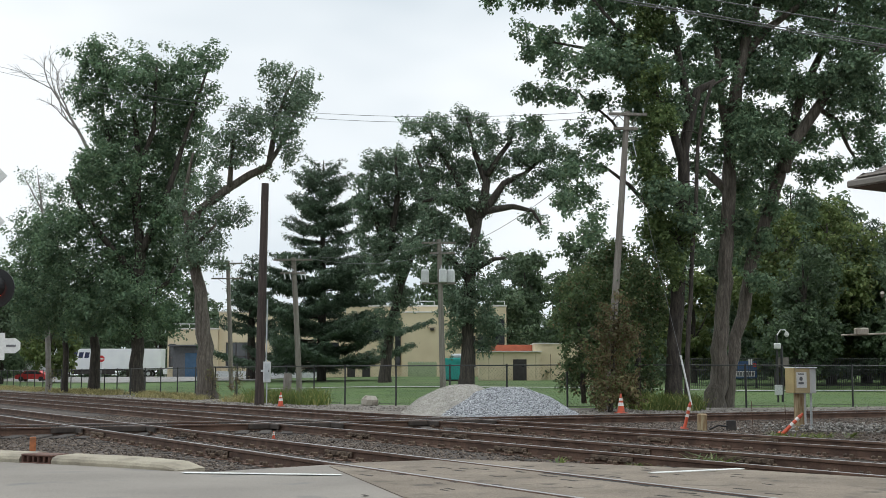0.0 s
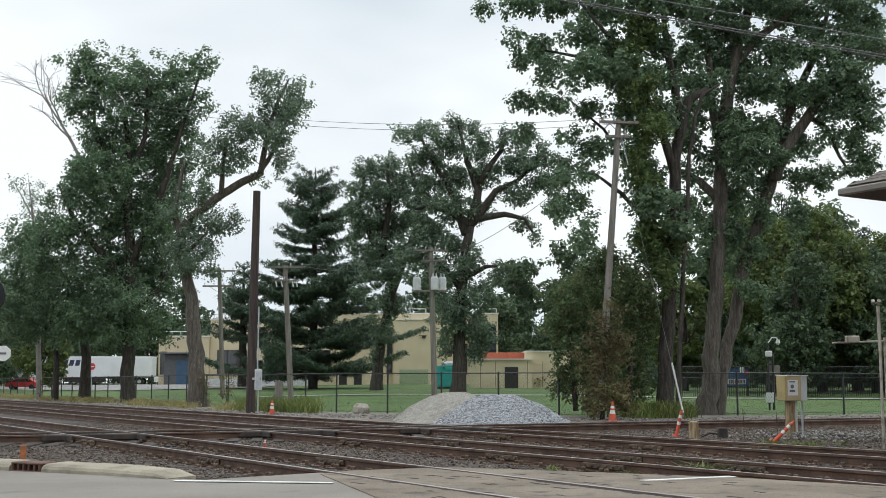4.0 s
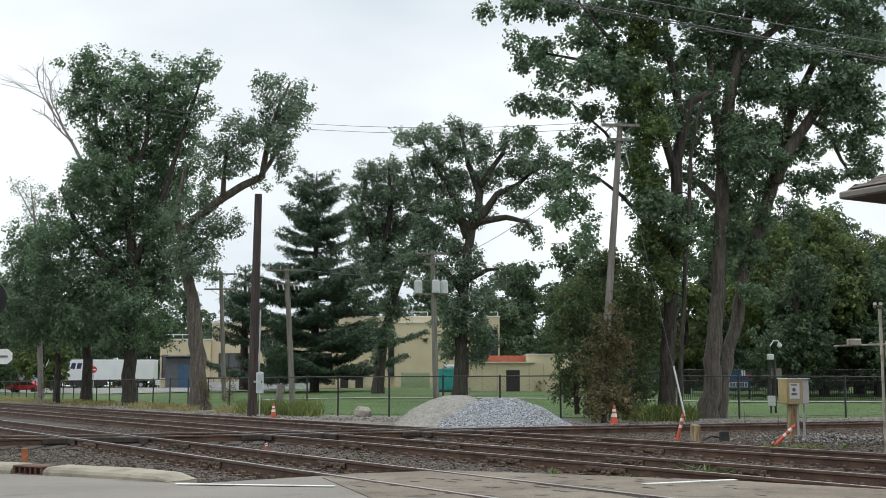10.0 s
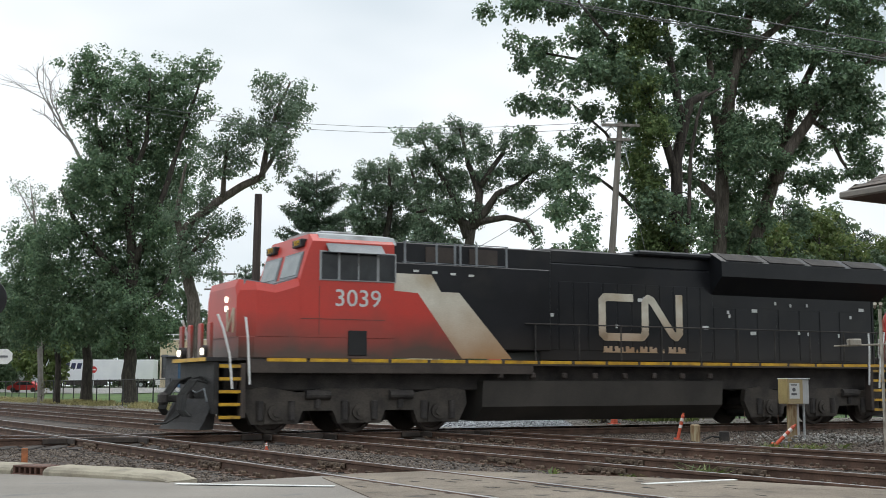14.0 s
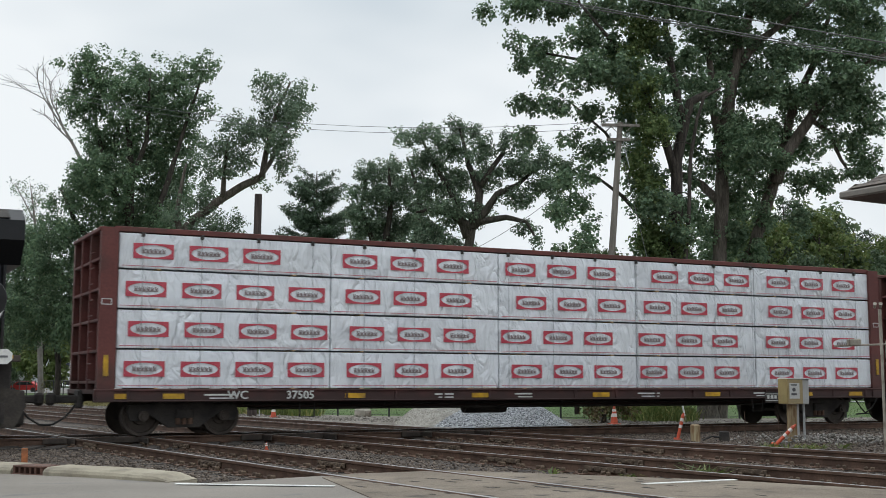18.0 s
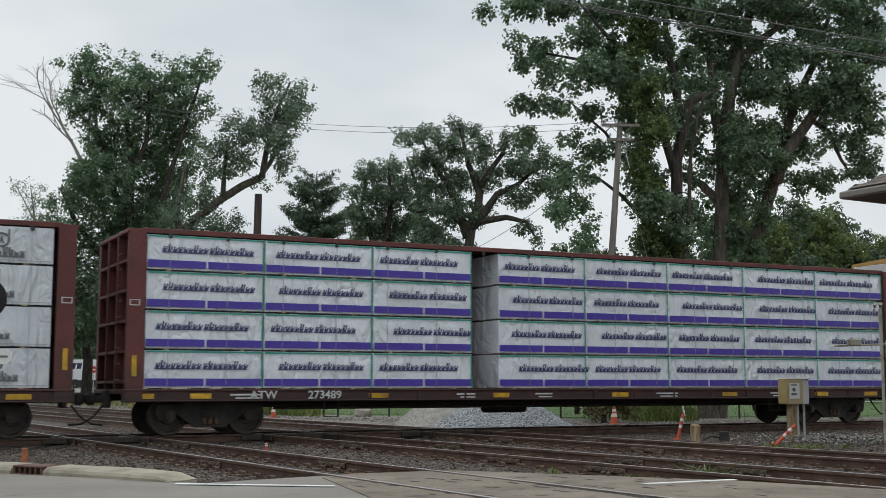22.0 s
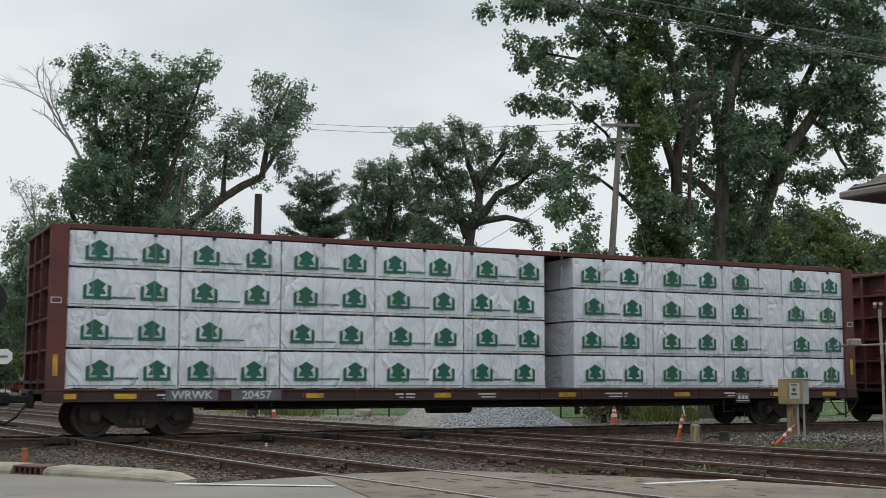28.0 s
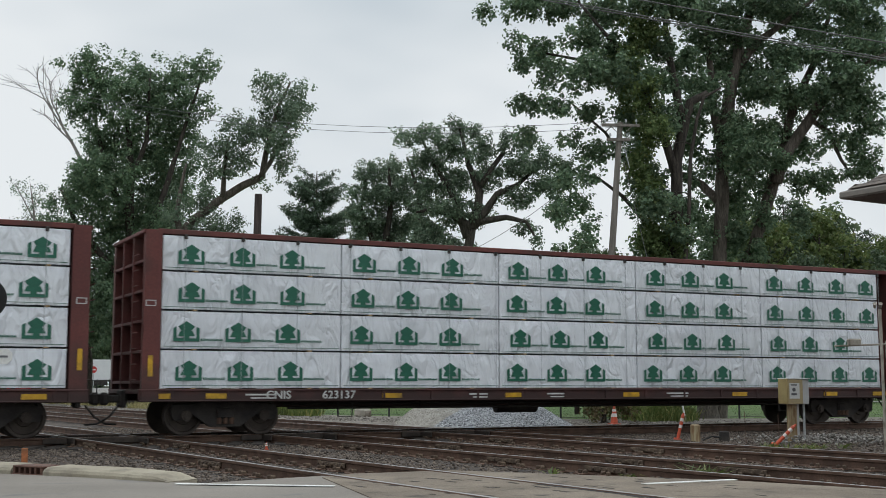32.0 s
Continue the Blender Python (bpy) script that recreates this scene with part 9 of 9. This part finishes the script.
for x0, x1, z in ((-13, -2, 9.7), (1.5, 7, 9.7), (-29, -26.5, 9.0), (-35.5, -31, 6.8)):
    gg.tube([(x0, 0.5, z), (x1, 0.5, z)], 0.05, 5)
    for k in range(5):
        gg.tube([(x0 + (x1 - x0) * k / 4, 0.5, z - 0.8), (x0 + (x1 - x0) * k / 4, 0.5, z)], 0.05, 5)
part("roof_rail", gg, M_WHITE, bld, "white roof railing")
part("wall_lamp", Geo().box((-2.2, -2.35, 6.0), (0.5, 0.3, 0.3), bevel=0.05).box((-2.3, -2.3, 6.2), (1.0, 0.1, 0.06)), M_SILL, bld)
gg = Geo()
for k in range(2):
    gg.box((-4.5 + k * 0.9, -2.25, 1.9), (0.5, 0.1, 0.15))
part("vent", gg, M_WHITE, bld)
annex = thing("annex_building", "low cream stucco annex with a dark double door", "building", Matrix.Translation((0, 82, 0.65)))
part("wall", Geo().box((6.0, 3, 1.42), (6.1, 6, 2.85)), M_STUCCO, annex)
part("wall", Geo().box((12.4, 4.5, 1.85), (7.6, 6, 3.7)), M_STUCCO, annex)
part("roof_slab", Geo().box((6.0, 2.9, 2.9), (6.4, 6.2, 0.12)), M_ROOFCOPE, annex)
part("coping", Geo().box((12.4, 4.5, 3.74), (7.8, 6.2, 0.12)), M_ROOFCOPE, annex)
part("red_roof", Geo().box((7.0, 6.5, 3.2), (5.4, 3.0, 1.0), bevel=0.05), M_REDROOF, annex, "dull red roof")
dd = part("door", Geo().box((6.99, -0.04, 1.08), (1.35, 0.08, 2.1)), M_DARKDOOR, annex, "dark double door")
part("door_window", Geo().box((7.3, -0.09, 1.5), (0.2, 0.02, 0.3)), M_GLASS, dd)
for x in (3.9, 5.4, 8.6, 10.2, 12.5):
    part("joint", Geo().box((x, (-0.006 if x < 9.1 else 1.494), 1.4), (0.04, 0.012, 2.6)), M_SOFFIT, annex)
gen = thing("generator_enclosure", "teal metal generator enclosure with a silver top", "generator", Matrix.Translation((0.7, 80.5, 0.66)))
part("case", Geo().box((0, 0, 1.15), (2.6, 1.4, 2.1), bevel=0.04), M_TEAL, gen)
for k in range(3):
    part("door", Geo().box((-0.85 + k * 0.85, -0.71, 1.15), (0.78, 0.03, 1.8), bevel=0.01), M_TEAL, gen)
part("silencer", Geo().tube([(-0.6, 0, 2.35), (0.4, 0, 2.35)], 0.28, 12), M_GALV, gen)
part("skid", Geo().box((0, 0, 0.05), (2.7, 1.4, 0.12)), M_UNDER, gen)
hut = thing("utility_screen", "pale green slatted utility screen by the wall", "screen", Matrix.Translation((-3.3, 98, 0.9)))
for k in range(12):
    part("slat", Geo().box((-1.6 + k * 0.29, 0, 0.95), (0.2, 0.06, 1.9)), M_GREENHUT, hut)
part("rail", Geo().box((0, 0.05, 1.7), (3.5, 0.06, 0.12)).box((0, 0.05, 0.4), (3.5, 0.06, 0.12)), M_GREENHUT, hut)
part("back", Geo().box((0, 1.2, 0.9), (3.4, 0.08, 1.8)), M_GREENHUT, hut)


# ---- trailer, cars, signs beyond the fence ----
def trailer(x, y, z, turn):
    o = thing("semi_trailer", "long white box semi-trailer with navy lettering shapes", "trailer", pose(x, y, z, 0, 0, turn), group="parked trailers")
    part("box", Geo().box((0, 0, 2.55), (16.0, 2.6, 2.9), bevel=0.04), M_TRAILER, o)
    part("rail", Geo().box((0, 0, 1.05), (16.0, 2.5, 0.14)), M_UNDER, o)
    part("skirt", Geo().box((-1.5, -1.2, 0.75), (6.0, 0.05, 0.6)), M_UNDER, o)
    gg = Geo()
    for k in range(4):
        x0 = -5.4 + k * 0.85
        gg.prism([(x0, 2.7), (x0 + 0.62, 2.7), (x0 + 0.8, 3.5), (x0 + 0.18, 3.5)], -1.318, -1.312)
    part("lettering_shape", gg, M_NAVY, o)
    part("lettering_shape", Geo().box((-4.6, -1.315, 1.75), (1.6, 0.006, 0.25)), M_GREYMARK, o)
    for xx in (5.0, 6.2):
        for yy in (-1.0, 1.0):
            wh = part("wheel", Geo().disc((xx, yy, 0.5), 0.5, 0.3, "y", 20), M_TYRE, o)
            part("rim", Geo().disc((xx, yy - 0.14, 0.5), 0.27, 0.06, "y", 14), M_GALV, wh)
    gg = Geo().box((-5, 0.8, 0.55), (0.15, 0.15, 1.0)).box((-5, -0.8, 0.55), (0.15, 0.15, 1.0))
    part("landing_leg", gg, M_UNDER, o)


trailer(-48.6, 116, lift(-48.6, 116) - 0.05, 0)
trailer(-67.5, 128, lift(-66, 128) - 0.05, 0)
car = thing("parked_car", "small red parked car", "car", pose(-54.4, 107, lift(-54.4, 107) - 0.03))
part("body", Geo().prism([(-2.1, 0.3), (-2.15, 0.8), (-1.3, 0.95), (-0.7, 1.4), (0.9, 1.42), (1.6, 0.95), (2.1, 0.85), (2.1, 0.3)], -0.85, 0.85), M_REDSIGN, car)
part("window", Geo().prism([(-1.1, 0.97), (-0.62, 1.33), (0.85, 1.34), (1.35, 0.97)], -0.86, 0.86), M_GLASS, car)
for xx in (-1.3, 1.3):
    for yy in (-0.8, 0.8):
        part("wheel", Geo().disc((xx, yy, 0.32), 0.32, 0.2, "y", 16), M_TYRE, car)
stop = thing("stop_sign", "red octagonal stop sign on a thin post", "road sign", pose(-39.6, 93, lift(-39.6, 93) - 0.06))
part("post", Geo().tube([(0, 0, 0), (0, 0, 2.9)], 0.04, 6), M_GALV, stop)
part("plate", Geo().prism([(0.4 * math.cos(radians(22.5 + 45 * k)), 2.6 + 0.4 * math.sin(radians(22.5 + 45 * k))) for k in range(8)], -0.06, -0.04), M_REDSIGN, stop)
part("bar", Geo().box((0, -0.065, 2.6), (0.5, 0.01, 0.14)), M_WHITE, stop)
for x, y in ((-16.5, 96), (-33, 95)):
    solid("sign_panel", Geo().box((0, 0, 0.9), (0.5, 0.05, 0.7)).tube([(0, 0.05, 0), (0, 0.05, 1.2)], 0.03, 6), M_WHITE, "small white sign on a post by the drive", "sign", at=pose(x, y, lift(x, y) - 0.06))


# ---- park side: picket fence, signboard and camera mast ----
pk = thing("picket_fence", "black iron picket fence round the park", "fence", Matrix(), kind="structure")
picket = Geo().box((0, 0, 1.05), (0.03, 0.03, 2.2)).mesh("picket", M_BLACKPAINT)
pa, pb = Vector((17.6, 60 * STRETCH, 0)), Vector((42, 59 * STRETCH, 0))
for k in range(160):
    q = pa.lerp(pb, k / 159)
    part("picket", picket, None, pk, "", pose(q.x, q.y, rise(q)))
gg = Geo()
for z in (0.2, 1.3, 2.1):
    gg.tube([(pa.x, pa.y, lift(0, 60) + z), (pb.x, pb.y, lift(0, 59) + z)], 0.03, 5)
part("rail", gg, M_BLACKPAINT, pk)
sb_ = thing("park_sign", "blue signboard with pale lettering bars on posts", "sign", pose(22.1, 61.6, lift(18, 61.6) - 0.06))
part("board", Geo().box((0, 0, 1.35), (1.8, 0.12, 1.3), bevel=0.02), M_SIGNBLUE, sb_)
part("letter_panel", Geo().box((0.05, -0.07, 1.05), (1.4, 0.02, 0.4)), M_PALEMARK, sb_)
gg = Geo()
for k in range(6):
    gg.box((-0.5 + k * 0.22, -0.085, 1.05), (0.15, 0.01, 0.28))
part("letter_bar", gg, M_GREYMARK, sb_)
part("notice", Geo().box((0.45, -0.08, 1.9), (0.35, 0.02, 0.5)), M_WHITE, sb_)
part("notice", Geo().disc((0.72, -0.08, 1.7), 0.16, 0.02, "y", 12), M_REDSIGN, sb_)
for x in (-0.86, 0.86):
    part("post", Geo().box((x, 0, 0.9), (0.1, 0.1, 2.2)), M_BLACKPAINT, sb_)
cm = thing("camera_mast", "slim black mast with two white security cameras", "security camera", pose(16.15, 40.5, lift(16, 40.5)))
part("mast", Geo().tube([(0, 0, 0), (0, 0, 3.3)], 0.05, 8), M_BLACKPAINT, cm)
part("mast", Geo().tube([(0.25, 0.1, 0), (0.25, 0.1, 2.8)], 0.06, 8), M_BLACKPAINT, cm)
part("arm", Geo().tube([(0, 0, 2.9), (0.03, 0, 3.3), (0.2, 0, 3.55), (0.42, 0, 3.55), (0.5, 0, 3.45)], 0.03, 6), M_WHITE, cm)
part("dome", Geo().tube([(0.5, 0, 3.46), (0.5, 0, 3.3), (0.5, 0, 3.2)], [0.08, 0.12, 0.05], 12), M_WHITE, cm, "white dome camera")
part("camera", Geo().box((0.0, -0.1, 2.75), (0.3, 0.25, 0.3), bevel=0.04), M_WHITE, cm)
part("box", Geo().box((0, -0.1, 0.6), (0.35, 0.2, 0.5), bevel=0.02), M_GREYBOX, cm)
part("sign_back", Geo().box((0.35, 0.25, 1.95), (0.55, 0.05, 0.5)), M_FASCIA, cm, "dull grey metal sign back")
bd = thing("birdbox_sign", "pale box lamp on a horizontal pipe bracket", "lamp", pose(11.3, 22.5, -0.15))
part("pipe", Geo().tube([(-0.55, 0, 2.45), (0.9, 0, 2.5)], 0.026, 6), M_WOODPOST, bd)
part("box", Geo().box((0.0, 0, 2.55), (0.34, 0.26, 0.2), bevel=0.03), M_WOODPOST, bd)
part("post", Geo().tube([(0.9, 0, 0), (0.9, 0, 2.6)], 0.045, 8), M_WOODPOST, bd)


# ---- pines ----
def pine(name, label, x, y, z, high, wide, seed, material, step=1.0, low=0.085):
    """A pine with whorls of long flat boughs, their tips turned up, and clear air between the tiers."""
    rng = np.random.default_rng(seed)
    t = thing(name, label, "tree", Matrix.Translation((x, y, z)), plan=False)
    part("trunk", Geo().tube([(0, 0, -0.4), (0, 0, high * 0.3), (0, 0, high * 0.7), (0, 0, high)], [0.5, 0.40, 0.22, 0.04], 10), M_BARK, t, soft=True)
    boughs, centres, ways = Geo(), [], []
    zz = high * low
    while zz < high * 0.97:
        k = zz / high
        reach = wide * (1 - k) ** 0.66 * rng.uniform(0.82, 1.12) + 0.35
        n = int(rng.integers(5, 8))
        a0 = rng.uniform(0, 6.3)
        for i in range(n):
            a = a0 + 2 * math.pi * i / n + rng.uniform(-0.3, 0.3)
            r = reach * rng.uniform(0.5, 1.18)
            z0 = zz + rng.uniform(-0.55, 0.55)
            lag = rng.uniform(-0.6, 0.5)
            d = np.array([math.cos(a), math.sin(a), 0])
            side = np.array([-d[1], d[0], 0])
            rise_ = -0.06 + 0.9 * max(0.0, k - 0.5)
            def along_bough(u):
                return d * r * u + np.array([0, 0, z0 + lag * u + r * (rise_ * u + 0.24 * u * u)])
            boughs.tube([tuple(along_bough(u)) for u in (0.0, 0.35, 0.7, 1.0)], [0.075 * (1 - k) + 0.02, 0.05, 0.03, 0.012], 5, cap=False)
            m = max(3, int(r / 0.30))
            for j in range(m):
                u = 0.22 + 0.78 * (j + rng.random()) / m
                half = 0.30 * r * (1.08 - u) + 0.10
                for w in np.arange(-half, half + 0.01, 0.42):
                    q = along_bough(u) + side * (w + rng.normal(0, 0.08)) + np.array([0, 0, rng.normal(0, 0.05) - 0.10 * abs(w)])
                    centres.append(q + d * 0.25 * abs(w))
                    v = d * 0.8 + side * np.sign(w) * 0.5 + np.array([0, 0, 0.35])
                    ways.append(v / np.linalg.norm(v))
        zz += step * rng.uniform(0.8, 1.2) * (1.0 - 0.35 * k)
    tagged(part("bough_work", boughs, M_BARK, t), kind="stuff")
    part("crown", quads_mesh("crown", leaf_fans(np.array(centres), np.array(ways), 13, 0.42, 0.38, 0.26, rng, 0.6), material), None, t)
    return t


pine("pine_tree", "tall dark pine with level tiers of boughs", -12.75, 121, 0.3, 22.4, 10.2, 4, L_PINE, 1.15)
pine("pine_tree", "smaller bushy dark green pine by the building", -20.6, 126, 0.4, 13.0, 4.6, 9, L_PINE, 1.1, 0.40)
pine("pine_tree", "dark pine with drooping boughs in the park", 27.5, 97, 0.4, 15.0, 6.2, 15, L_PINE, 1.2, 0.10)
pine("pine_tree", "dark pine with drooping boughs in the park", 35.5, 104, 0.5, 14.0, 5.6, 16, L_PINE, 1.2, 0.08)


# ---- wood edge behind ----
def wood_tree(name, label, seed, high, wide, leaf, size=0.6, low=0.12, spacing=1.25):
    rnd = random.Random(seed)
    masses = []
    for k in range(16):
        zc = high * rnd.uniform(low + 0.08, 0.9)
        reach = wide * (0.45 + 0.55 * math.sin(math.pi * min(1, zc / high * 0.9 + 0.08)))
        masses.append((rnd.uniform(-0.62, 0.62) * reach, zc, reach * rnd.uniform(0.28, 0.5), high * rnd.uniform(0.08, 0.15)))
    masses.append((0, high * 0.93, wide * 0.3, high * 0.07))
    paths = [[(0, -0.4, 0.45), (0.1, high * 0.3, 0.32), (-0.1, high * 0.6, 0.2), (0.1, high * 0.9, 0.06)]]
    t = thing(name, label, "tree")
    part("trunk", limb_geo(paths[0], 0, 0)[0], M_BARK, t, soft=True)
    gg = Geo()
    rng = np.random.default_rng(seed)
    for x, z, rx, rz in masses:
        gg.tube([(0, 0, z * 0.55), (x * 0.5, rnd.uniform(-0.2, 0.2) * wide, z * 0.8), (x, rnd.uniform(-0.3, 0.3) * wide, z)], [0.13, 0.09, 0.03], 5, cap=False)
    tagged(part("limb_work", gg, M_BARK, t), kind="stuff")
    c = crown_shoots(masses, 0, wide * 0.6, spacing * 1.1, -0.26, seed)
    out = c - np.array([0, 0, high * 0.5])
    out /= np.linalg.norm(out, axis=1)[:, None] + 1e-9
    part("crown", quads_mesh("crown", leaf_fans(c, out, 24, spacing * 0.6, size, 0.7, rng), leaf), None, t)
    return t


L_FAR_B = leaf_mat("yellow_green_foliage", (0.081, 0.117, 0.039), (0.163, 0.208, 0.072), (0.234, 0.234, 0.091), 0.1)
# deep green raised to a paler tone to carry the haze of distance
L_FAR_C = leaf_mat("deep_far_foliage", (0.068, 0.106, 0.062), (0.140, 0.195, 0.105), None, 0.0)
kinds = [wood_tree("wood_tree", "dense green broadleaf tree in the wood behind", 11, 17, 7.5, L_FAR), wood_tree("wood_tree", "dense deep green tree in the wood behind", 12, 15, 6.5, L_FAR_C),
         wood_tree("wood_tree", "light yellow-green tree in the wood behind", 13, 13, 6.0, L_FAR_B), wood_tree("wood_tree", "tall dark green tree in the wood behind", 14, 20, 7.0, L_FAR_C, low=0.05),
         wood_tree("wood_tree", "low dense tree at the edge of the wood behind", 15, 16, 7.0, L_FAR_C, 1.0, 0.03, 2.3),
         wood_tree("park_tree", "broad shady deep green tree standing in the park", 16, 15, 6.6, L_FAR_C, 0.40, 0.10, 0.98),
         wood_tree("park_tree", "light yellow-green tree standing in the park", 17, 15, 6.2, L_FAR_B, 0.36, 0.10, 0.98)]
used = set()


def plant(kind, x, y, scale=1.0):
    m = site(pose(x, y, lift(x, y) - 0.1, 0, 0, random.uniform(0, 360)))
    if kind in used:
        t = copy_thing(kinds[kind], m)
    else:
        t = kinds[kind]
        t.matrix_basis = m
        used.add(kind)
    t.scale = (scale * GRID_X, scale * GRID_X, scale * GRID_Z * random.uniform(0.92, 1.08))
    return t


random.seed(21)
for k in range(33):
    x = -96 + k * 5.9 + random.uniform(-2, 2)
    plant(random.choice((0, 1, 1, 3)), x, 150 + random.uniform(-8, 14) - (14 if x > 20 else 0), random.uniform(0.95, 1.25) * (0.72 if -60 < x < -20 else 1.0))
for x, y, kind, sc in ((17, 118, 1, 1.0), (25, 112, 0, 0.95), (11.5, 125, 3, 0.95), (22, 74, 2, 0.75), (29, 72, 5, 1.05), (36, 68, 5, 0.82), (26.5, 66, 6, 0.92), (32, 69, 6, 1.0), (38.5, 72, 6, 0.95), (44, 70, 3, 0.95), (31, 88, 3, 1.0), (40, 86, 0, 1.1), (19, 92, 1, 0.9), (52, 80, 1, 1.2),
                       (26, 60, 5, 0.68), (33.5, 57, 5, 0.78), (40, 58, 5, 0.85), (13.5, 66, 2, 0.6), (-47, 96, 2, 0.75), (-57, 104, 1, 0.8), (-66, 112, 1, 0.9), (-25, 125, 2, 0.5), (-36, 128, 1, 0.5), (8, 52 + 60, 0, 0.7)):
    plant(kind, x, y, sc)
for k in range(16):
    plant(4, 13 + k * 3.6 + random.uniform(-1, 1), 100 + random.uniform(-5, 5), random.uniform(0.36, 0.5))
for k in range(9):
    plant(4, -80 + k * 5.0 + random.uniform(-1, 1), 126 + random.uniform(-4, 4), random.uniform(0.4, 0.55))
hedge = [(-120 + k * 5 + random.uniform(-1.5, 1.5), 2.6 + random.uniform(-0.6, 1.2), 4.0, random.uniform(2.6, 4.4)) for k in range(50)]
solid("undergrowth", quads_mesh("undergrowth", leaf_quads(crown_points(hedge, 143, 3.0, 4, 0.8, 16), 0.8), L_FAR_C), None, "dense dark undergrowth along the edge of the wood", "bushes", "stuff")
hedge = [(12 + k * 2.2 + random.uniform(-0.8, 0.8), 1.9 + random.uniform(-0.4, 0.6), 1.9, random.uniform(1.5, 2.3)) for k in range(27)]
solid("undergrowth", quads_mesh("undergrowth", leaf_quads(crown_points(hedge, 84, 2.0, 4, 0.6, 16), 0.5), L_FAR_C), None, "dark shrubs under the park trees", "bushes", "stuff")
# dead branch beside the maple
g = Geo()
rnd = random.Random(3)
def fork(a, d, length, r, depth):
    b = a + d * length
    g.tube([a, a.lerp(b, 0.5) + Vector((rnd.gauss(0, 0.05), rnd.gauss(0, 0.05), 0)) * length, b], [r, r * 0.85, r * 0.6], 5, cap=False)
    if depth:
        for _ in range(3):
            e = Vector((d.x + rnd.gauss(0, 0.38), d.y + rnd.gauss(0, 0.3), d.z + rnd.gauss(0, 0.32))).normalized()
            fork(b if _ else a.lerp(b, 0.65), e, length * rnd.uniform(0.55, 0.8), r * 0.55, depth - 1)
fork(Vector((0, 0, 0)), Vector((-0.5, 0.1, 0.85)).normalized(), 3.2, 0.13, 4)
part("dead_branch", g, M_DEAD, maple, "bare grey dead branch", Matrix.Translation((-3.2, -2.0, 16.6)))


def motions():
    for ob, s0, y, z, turn in rolling:
        walk(ob, [(t, train_pose(s0, t, y, z, turn)) for t in (0.0, 4.0, 8.0, 12.0, 16.0, 20.0, 24.0, 28.0, 32.0)])


motions()
